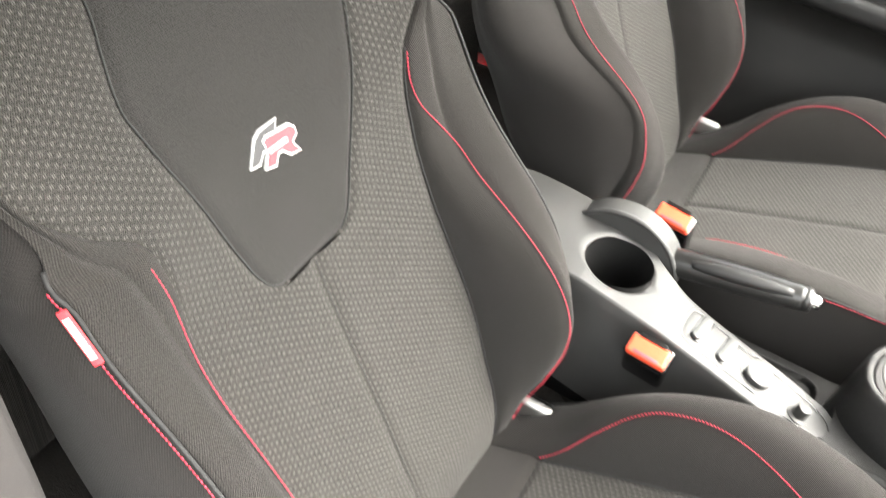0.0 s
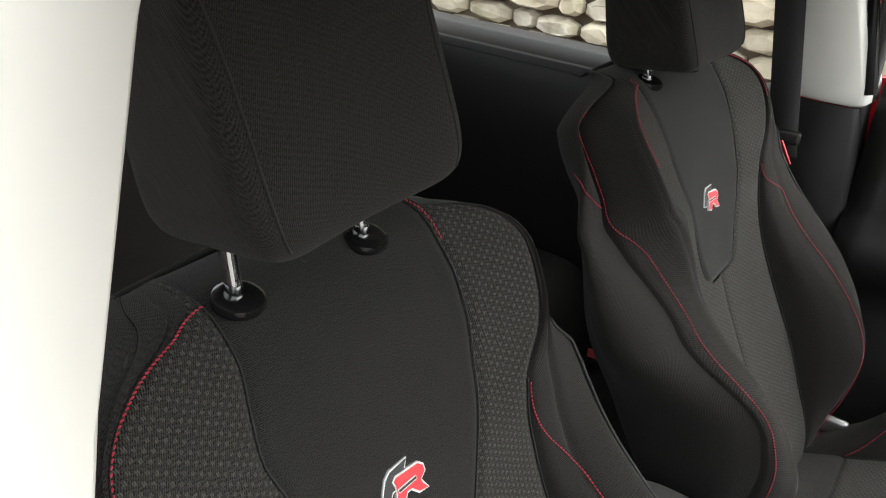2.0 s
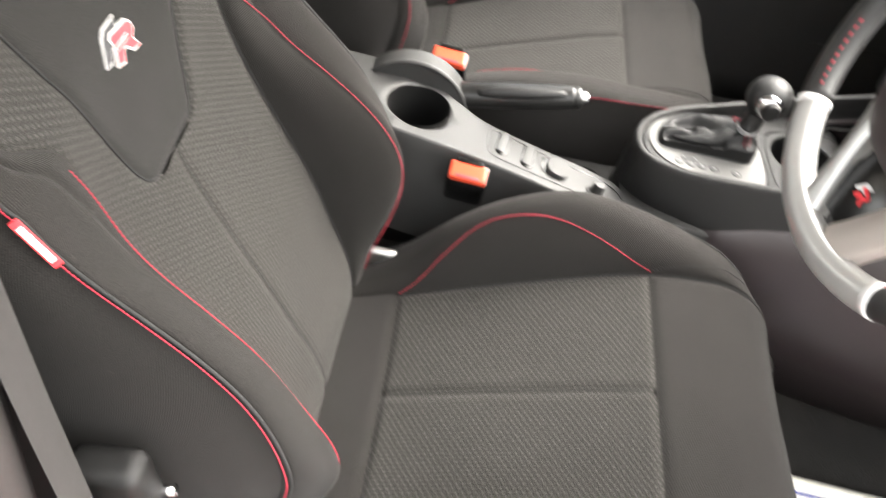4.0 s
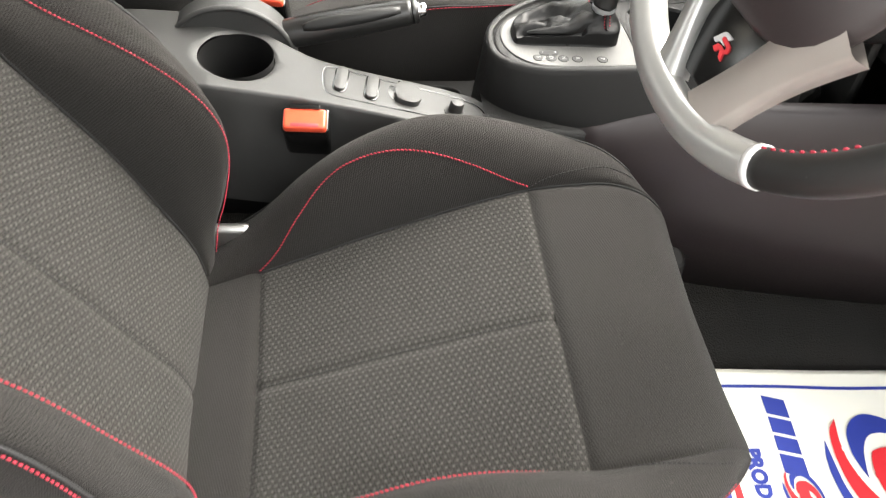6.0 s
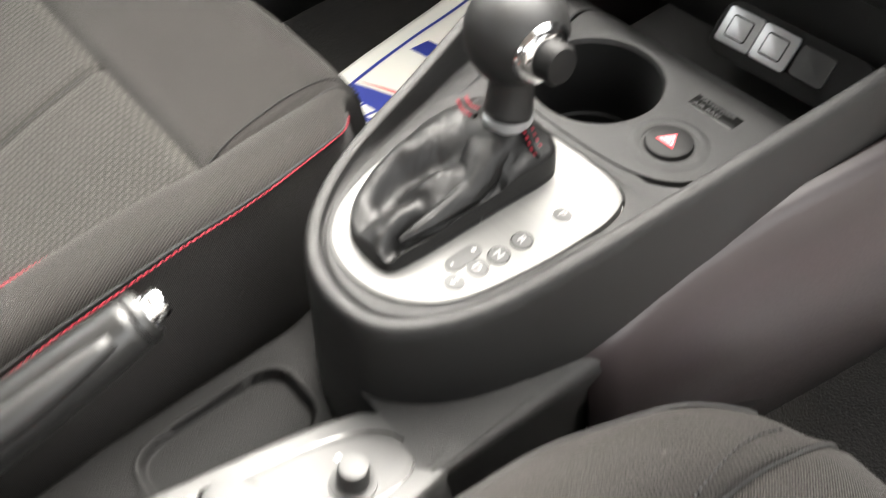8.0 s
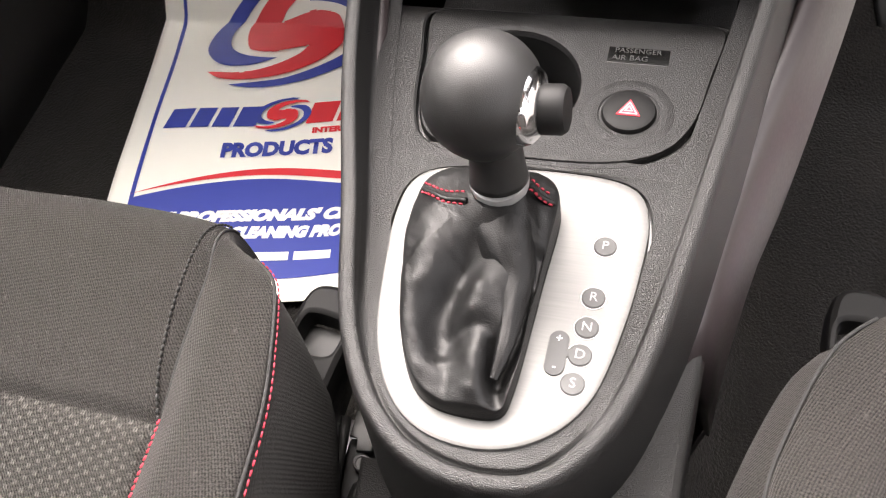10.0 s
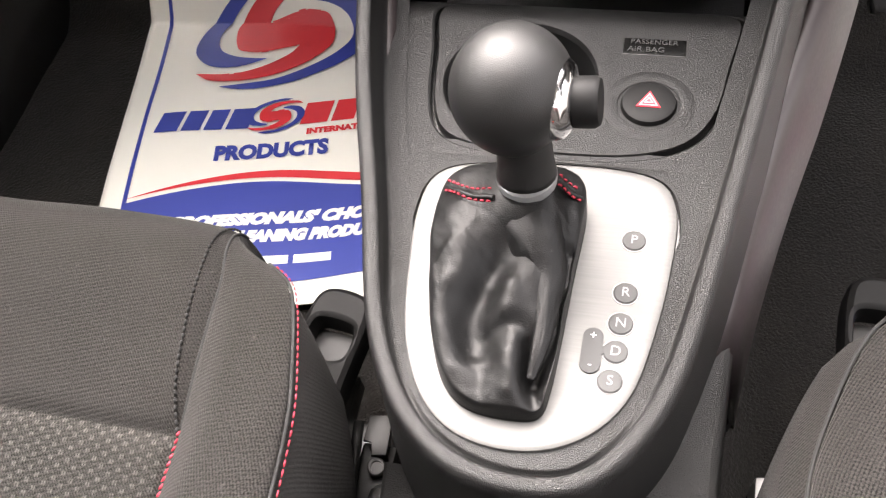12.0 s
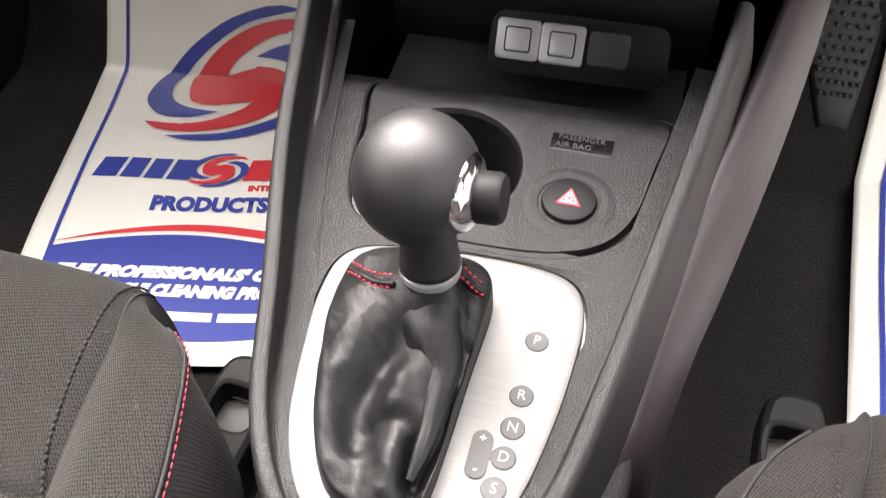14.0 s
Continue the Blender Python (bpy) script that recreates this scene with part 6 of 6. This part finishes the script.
# ---- paper floor mats ----
def paper_mat(origin, turn, label):
    top = thing("paper_mat", label, "floor mat", "paper floor mats")
    W, BOT, TOPY = 0.335, -0.118, 0.46
    ex = Vector((math.cos(radians(turn)), math.sin(radians(turn)), 0))
    ey = Vector((-ex.y, ex.x, 0))

    def at(lx, ly, lift=0.0):
        p = Vector((origin[0], origin[1], 0)) + float(lx) * ex + float(ly) * ey
        base = max(floor_height(p.x, p.y), 0.094)
        wav = 0.004 * math.sin(lx * 19 + 1) * math.cos(ly * 11) + 0.003 * noise.noise((lx * 9, ly * 9, 4))
        return Vector((p.x, p.y, base + 0.007 + wav + lift))
    rows = [[at(lx, ly) for lx in np.linspace(0, W, 50)] for ly in np.linspace(BOT, TOPY, 170)]
    ob = put("paper", sheet_mesh("paper", rows, PAPER), top, "white printed paper")
    ob.modifiers.new("thick", "SOLIDIFY").thickness = 0.0006

    def drape(name, me, lift, parent_label=""):
        for v in me.vertices:
            v.co = at(v.co.x, v.co.y, lift + v.co.z)
        return put(name, me, top, parent_label)

    def patch(name, lo, hi, l0, l1, n, mat, lift, lab=""):
        rows = [[Vector((x, lo(x) + (hi(x) - lo(x)) * k / 8, 0)) for k in range(9)] for x in np.linspace(l0, l1, n)]
        return drape(name, sheet_mesh(name, rows, mat), lift, lab)

    def words(text, size, x, y, mat, shear=0.0, bold=0.0, align="CENTER", lift=0.0010, width=0.0):
        me = letters_mesh("lettering", text, size, mat, shear, 0.0, bold, align)
        if width:
            xs = [v.co.x for v in me.vertices]
            k = width / (max(xs) - min(xs))
            for v in me.vertices:
                v.co.x *= k
        bm = bmesh.new()
        bm.from_mesh(me)
        bmesh.ops.triangulate(bm, faces=bm.faces[:])
        bm.to_mesh(me)
        bm.free()
        for v in me.vertices:
            v.co.x += x
            v.co.y += y
        return drape("lettering", me, lift)

    def bars(widths, x, y, height, mat, shear, gap, lift=0.0010):
        """Plain printed bars, one after another from x."""
        for w in widths:
            rows = [[Vector((x + w * i / 6 + shear * height * k / 6, y + height * k / 6, 0)) for i in range(7)] for k in range(7)]
            drape("printed_bar", sheet_mesh("printed_bar", rows, mat), lift)
            x += w + gap

    mid = W / 2
    # border stripe
    for l0 in (0.024, W - 0.0285):
        rows = [[Vector((l0, ly, 0)), Vector((l0 + 0.0045, ly, 0))] for ly in np.linspace(0.004, TOPY - 0.02, 40)]
        drape("border_stripe", sheet_mesh("border_stripe", rows, INK_BLUE), 0.0009, "blue border stripe")
    # blue field with a waved red band above it
    def wave(x):
        return 0.006 + 0.016 * math.sin((x - 0.02) / (W - 0.04) * math.pi * 1.25) + 0.02 * (x / W - 0.1) * 0.6
    def low(x):
        return -0.082 - 0.012 * math.sin(x / W * math.pi)
    patch("blue_field", low, lambda x: wave(x) - 0.002, 0.024, W - 0.024, 40, INK_BLUE, 0.0008, "blue printed field")
    patch("red_wave", lambda x: wave(x) + 0.003, lambda x: wave(x) + 0.003 + 0.0095 * math.sin(min(1, max(0, (x - 0.024) / 0.26)) * math.pi * 0.62), 0.024, W - 0.024, 40, INK_RED, 0.0009, "red printed wave")
    words("THE PROFESSIONALS' CHOICE", 0.0165, mid, -0.022, INK_WHITE, 0.3, 0.0014, lift=0.0013, width=0.262)
    words("FOR VEHICLE CLEANING PRODUCTS", 0.0165, mid, -0.042, INK_WHITE, 0.3, 0.0014, lift=0.0013, width=0.262)
    bars((0.036, 0.066, 0.036), mid - 0.076, -0.0735, 0.0095, INK_WHITE, 0.0, 0.005, 0.0013)
    # name line in plain coloured bars, with the plain words kept
    words("PRODUCTS", 0.0245, mid, 0.062, INK_BLUE, 0.0, 0.0014, width=0.118)
    bars((0.025, 0.020, 0.019, 0.024), 0.0395, 0.0945, 0.027, INK_BLUE, 0.25, 0.004)
    bars((0.029, 0.024, 0.021, 0.018), 0.194, 0.0945, 0.027, INK_RED, 0.25, 0.004)
    words("INTERNATIONAL", 0.0095, 0.246, 0.084, INK_RED, 0.0, 0.0006, width=0.088)

    def swirl(cx, cy, k):
        """A round emblem of two crossing bands."""
        half = [(65, -69), (25, -112), (-75, -157), (-195, -177), (-340, -157), (-275, -202), (-155, -217), (-15, -202), (105, -157), (185, -87), (200, -27), (190, 33), (165, 63), (85, 83), (15, 78)]
        arc = [(55, 117), (175, 142), (285, 122), (352, 57), (362, -13), (320, -100), (230, -175), (120, -225), (25, -250), (-125, -262), (-245, -237), (-135, -232), (-15, -222), (105, -182), (195, -132), (255, -70), (270, -10), (250, 45), (190, 85), (110, 108)]

        def shape(pts, mat, name, lift, lab):
            """Fills an outline in narrow bands, so that it follows the paper's folds."""
            poly = [(cx + k * x / 362, cy + k * y / 362) for x, y in pts]
            lo, hi = min(p[1] for p in poly), max(p[1] for p in poly)
            n = max(24, int((hi - lo) / 0.0012))

            def cuts(y):
                out = []
                for i, (x1, y1) in enumerate(poly):
                    x0, y0 = poly[i - 1]
                    if (y0 <= y) != (y1 <= y):
                        out.append(x0 + (x1 - x0) * (y - y0) / (y1 - y0))
                return sorted(out)
            verts, faces = [], []
            for r in range(n):
                ya, yb = lo + (hi - lo) * r / n, lo + (hi - lo) * (r + 1) / n
                ca, cb, cm = cuts(ya + 1e-6), cuts(yb - 1e-6), cuts((ya + yb) / 2)
                if not (len(ca) == len(cb) == len(cm)):
                    ca = cb = cm
                for j in range(0, len(ca) - 1, 2):
                    m = 8
                    for q in range(m):
                        base = len(verts)
                        for c, y, f in ((ca, ya, q / m), (ca, ya, (q + 1) / m), (cb, yb, (q + 1) / m), (cb, yb, q / m)):
                            verts.append((c[j] + (c[j + 1] - c[j]) * f, y, 0.0))
                        faces.append((base, base + 1, base + 2, base + 3))
            me = mesh_of(name, verts, faces, mat, smooth=False)
            bm = bmesh.new()
            bm.from_mesh(me)
            bmesh.ops.remove_doubles(bm, verts=bm.verts[:], dist=0.00025)
            bm.to_mesh(me)
            bm.free()
            drape(name, me, lift, lab)

        def smoothed(pts, sharp):
            """Rounded between the sharp tips."""
            out, run = [], []
            n = len(pts)
            for i in range(n + 1):
                run.append((*pts[i % n], 0))
                if i % n in sharp and len(run) > 1:
                    out += [tuple(q)[:2] for q in (spline(run, 5 * (len(run) - 1))[:-1] if len(run) > 2 else run[:-1])]
                    run = [run[-1]]
            return out
        full = half + [(-x, -y) for x, y in half]
        shape(smoothed(full, (0, 4, 15, 19)), INK_RED, "emblem_band", 0.0022, "red curved band of the emblem")
        shape(smoothed(arc, (0, 10)), INK_BLUE, "emblem_arc", 0.0018, "blue crescent of the emblem")
        shape(smoothed([(-x, -y) for x, y in arc], (0, 10)), INK_BLUE, "emblem_arc", 0.0018, "blue crescent of the emblem")
    swirl(mid, 0.222, 0.103)
    swirl(mid, 0.108, 0.031)
    return top


paper_mat((-0.483, 0.621), 12, "white printed paper mat in blue and red on the passenger floor")
paper_mat((0.262, 0.565), -2, "white printed paper mat in blue and red on the driver's floor")


# ---- steering wheel ----
SATIN_BEIGE = plain("warm_satin_silver", (0.3, 0.27, 0.25), 0.45, metal=0.3, mottled=0.06, scale=60)


def steering_wheel():
    top = thing("steering_wheel", "leather steering wheel with silver lower spokes and stitched grip", "steering wheel")
    def reach(a):
        """The rim's radius."""
        return 0.1855
    def ring(a0, a1, r, mat, name, lab, n=60):
        pts = [(reach(a) * math.cos(a), reach(a) * math.sin(a), 0) for a in np.linspace(radians(a0), radians(a1), n)]
        put(name, tube_mesh(name, pts, r, mat, 20), top, lab)
    ring(-60, 227, 0.0140, LEATHER, "rim_leather", "perforated black leather rim", 90)
    ring(227, 300, 0.0143, SILVER, "rim_inlay", "satin silver lower rim section", 40)
    for a in (227, 300):
        pts = [(reach(radians(a + d)) * math.cos(radians(a + d)), reach(radians(a + d)) * math.sin(radians(a + d)), 0) for d in (-1.0, 1.0)]
        put("joint_ring", tube_mesh("joint_ring", pts, 0.0149, LIGHT_GREY, 24), top, "pale joint ring")
    for a in (150, 30, 213, 314):
        pts = [((reach(radians(a + d)) - 0.011) * math.cos(radians(a + d)), (reach(radians(a + d)) - 0.011) * math.sin(radians(a + d)), 0.0115) for d in np.linspace(-12, 10, 24)]
        put("rim_stitching", stitches_mesh("rim_stitching", pts, THREAD, 0.004, 0.003, 0.0009), top, "red stitching")
    hub = bmesh.new()
    bmesh.ops.create_uvsphere(hub, u_segments=40, v_segments=20, radius=1.0)
    for v in hub.verts:
        x, y, z = v.co
        g = (abs(x) ** 3 + abs(y) ** 3 + 1e-9) ** (1 / 3) / max(1e-6, math.hypot(x, y))
        v.co = Vector((x / g * 0.096 * (1 - 0.08 * max(0, -y)), y / g * 0.098 - 0.012, (0.034 if z > 0 else 0.03) * z * (1 - 0.3 * (x * x + y * y)) + 0.008))
    part("airbag_cover", hub, WARM, top, "dark rounded airbag cover")
    def spoke(p0, p1, w0, w1, mat, lab, z0=0.0, z1=0.012):
        a, b = Vector((*p0, z0)), Vector((*p1, z1))
        side = Vector((-(b - a).y, (b - a).x, 0)).normalized()
        rows = []
        for k in range(13):
            t = k / 12
            c = a.lerp(b, t)
            w = w0 + (w1 - w0) * t - 0.006 * math.sin(math.pi * t)
            rows.append([c + side * (w * s) + Vector((0, 0, h)) for s, h in ((-1, -0.010), (-0.97, 0.003), (-0.86, 0.006), (0, 0.0062), (0.86, 0.006), (0.97, 0.003), (1, -0.010))])
        put("spoke", sheet_mesh("spoke", rows, mat, closed=True), top, lab)
    for s in (-1, 1):
        spoke((s * 0.176, 0.0), (s * 0.07, 0.008), 0.022, 0.018, BLACK, "black side spoke")
    spoke((-0.026, -0.176), (-0.062, -0.075), 0.0135, 0.0135, SILVER, "satin silver lower spoke", 0.002, 0.010)
    spoke((0.025, -0.176), (0.072, -0.065), 0.020, 0.028, SATIN_BEIGE, "warm satin silver lower spoke", 0.002, 0.010)
    part("spoke_filler", box_bm((0.07, 0.07, 0.008), (-0.002, -0.13, -0.004), 0.003, 2), GLOSS, top, "gloss black infill between the lower spokes")
    for pts, mat, lab in ((BADGE_F, LIGHT_GREY, "small silver badge letter"), (BADGE_R, BADGE_RED, "small red badge letter")):
        part("filler_badge", outline_bm([(0.36 * (x - 0.022) - 0.002, 0.5 * (y - 0.018) - 0.134) for x, y in pts], 0.0, 0.0016), mat, top, lab, smooth=False)
    for s in (-1, 1):
        inlay = oval([(s * 0.012, -0.053), (s * 0.036, -0.0505), (s * 0.052, -0.0455), (s * 0.062, -0.036), (s * 0.066, -0.02), (s * 0.056, -0.022), (s * 0.047, -0.0325), (s * 0.032, -0.0355), (s * 0.018, -0.039), (s * 0.008, -0.046)], 48)
        part("hub_inlay", outline_bm(inlay if s > 0 else list(reversed(inlay)), 0.020, 0.0375, 0.002), SATIN_BEIGE, top, "satin warm silver inlay")
    for x, y, w, h in ((-0.004, -0.0645, 0.010, 0.004), (-0.002, -0.0735, 0.017, 0.0035)):
        part("printed_mark", box_bm((w, h, 0.0008), (x, y, 0.0345), 0.0, 1, pose(0, 0, 0, 18, 0, 4)), DIM_PRINT, top, "dim printed mark", smooth=False)
    col = lathe_mesh("column", [(0.03, -0.30), (0.05, -0.26), (0.055, -0.08), (0.045, -0.03), (0.03, -0.01)], BLACK, 32)
    put("column", col, top, "black steering column shroud")
    top.matrix_basis = WHEEL
    return top


WHEEL = Matrix.Translation((0.3554, 0.4815, 0.7628)) @ pose(0, 0, 0, 62.2, 0, 7.4)
steering_wheel()


# ---- dashboard, centre stack, pedals ----
dash = thing("dashboard", "black grained dashboard across the front of the cabin", "dashboard")
rows = []
for x in np.linspace(-0.68, 0.68, 40):
    bulge = 0.05 * math.exp(-(x / 0.2) ** 4)
    rows.append([(x, y - bulge * b, z) for y, z, b in ((1.20, 0.79, 0), (0.95, 0.79, 0.2), (0.82, 0.765, 0.6), (0.76, 0.72, 1), (0.765, 0.62, 1), (0.80, 0.52, 1), (0.85, 0.46, 1), (1.02, 0.44, 0), (1.2, 0.42, 0))])
put("dash_skin", sheet_mesh("dash_skin", rows, BLACK), dash)
part("stack_overhang", box_bm((0.235, 0.17, 0.06), (-0.01, 0.725, 0.495), 0.02, 3), BLACK, dash, "black lower edge of the centre stack")
part("centre_stack", box_bm((0.235, 0.30, 0.34), (-0.01, 0.90, 0.60), 0.03, 4), BLACK, dash, "black centre stack")
FLANK_WEST = soft_table([(0.42, 0.088), (0.456, 0.092), (0.53, 0.112), (0.60, 0.127), (0.66, 0.139), (1.15, 0.2)])
FLANK_EAST = soft_table([(0.42, 0.0925), (0.476, 0.0985), (0.542, 0.1115), (0.609, 0.1285), (0.66, 0.140), (1.15, 0.215)])
FLANK_TOP = soft_table([(0.42, 0.325), (0.45, 0.341), (0.488, 0.361), (0.556, 0.382), (0.615, 0.392), (1.15, 0.445)])
for s in (-1, 1):
    rows = []
    for y in np.linspace(0.43, 1.15, 30):
        xo = (FLANK_EAST if s > 0 else FLANK_WEST)(y)
        zt = FLANK_TOP(y)
        rows.append([(s * (xo - 0.012), y, zt + 0.012), (s * (xo - 0.002), y, zt), (s * (xo + 0.006), y, zt - 0.03), (s * (xo + 0.012), y, zt - 0.075), (s * (xo + 0.010), y, 0.26 - 0.10 * (y - 0.45)), (s * (xo - 0.01), y, 0.10)])
    ob = put("stack_flank", sheet_mesh("stack_flank", rows, WARM), dash, "grey side panel of the centre stack, tinted with a pinkish reflection")
    ob.modifiers.new("thick", "SOLIDIFY").thickness = 0.006

pedal = thing("accelerator_pedal", "black rubber accelerator pedal with a dimpled face", "pedal")
rows = []
for t in np.linspace(0, 1, 14):
    y, z = 0.925 + 0.23 * t, 0.125 + 0.2 * t
    w = 0.014 + 0.022 * min(1, t * 3)
    rows.append([(0.232 + 0.012 * (1 - t) - 0.02 * t + w * s, y, z + 0.004 * (1 - s * s)) for s in np.linspace(-1, 1, 9)])
ob = put("pad", sheet_mesh("pad", rows, BLACK), pedal)
ob.modifiers.new("thick", "SOLIDIFY").thickness = 0.012
bmp = bmesh.new()
for i in range(24):
    for j in range(6):
        t = 0.1 + 0.036 * i
        s = -0.8 + 0.32 * j + (0.16 if i % 2 else 0)
        y, z = 0.925 + 0.23 * t, 0.125 + 0.2 * t
        w = 0.014 + 0.022 * min(1, t * 3)
        bmesh.ops.create_uvsphere(bmp, u_segments=6, v_segments=4, radius=0.0026, matrix=Matrix.Translation((0.232 + 0.012 * (1 - t) - 0.02 * t + w * s * 0.9, y, z + 0.0045)))
tagged(part("dimples", bmp, RUBBER, pedal, "raised rubber dimples"), kind="stuff")

# ---- rear bench ----
bench = thing("rear_bench", "charcoal cloth rear bench with red stitching", "rear seat")
rows, uvs = [], []
for y in np.linspace(-1.12, -0.45, 24):
    rows.append([(x, y, 0.26 + 0.08 * math.sin(min(1, (y + 1.12) / 0.6) * 1.9) - (0.05 * ((y + 0.51) / 0.06) ** 2 if y > -0.51 else 0) + 0.012 * math.cos(x * 9)) for x in np.linspace(-0.62, 0.62, 40)])
    uvs.append([(x, y) for x in np.linspace(-0.62, 0.62, 40)])
rows.append([(x, -0.44, 0.12) for x in np.linspace(-0.62, 0.62, 40)])
uvs.append([(x, -0.45) for x in np.linspace(-0.62, 0.62, 40)])
put("bench_cushion", sheet_mesh("bench_cushion", rows, CLOTH, uvs), bench, "charcoal cloth bench cushion")
rows, uvs = [], []
for z in np.linspace(0.32, 0.86, 22):
    f = (z - 0.32) / 0.54
    rows.append([(x, -1.04 - 0.16 * f + 0.02 * math.cos(x * 9), z) for x in np.linspace(-0.62, 0.62, 40)])
    uvs.append([(x, z) for x in np.linspace(-0.62, 0.62, 40)])
ob = put("bench_back", sheet_mesh("bench_back", rows, CLOTH, uvs), bench, "charcoal cloth bench back")
ob.modifiers.new("thick", "SOLIDIFY").thickness = 0.06
for s in (-1, 1):
    pts = [(s * 0.30 + 0.14 * math.cos(a), -0.55 + 0.06 * math.sin(a), 0.338) for a in np.linspace(-0.3, 1.2, 30)]
    put("red_stitching", stitches_mesh("red_stitching", pts, THREAD), bench, "red stitching")
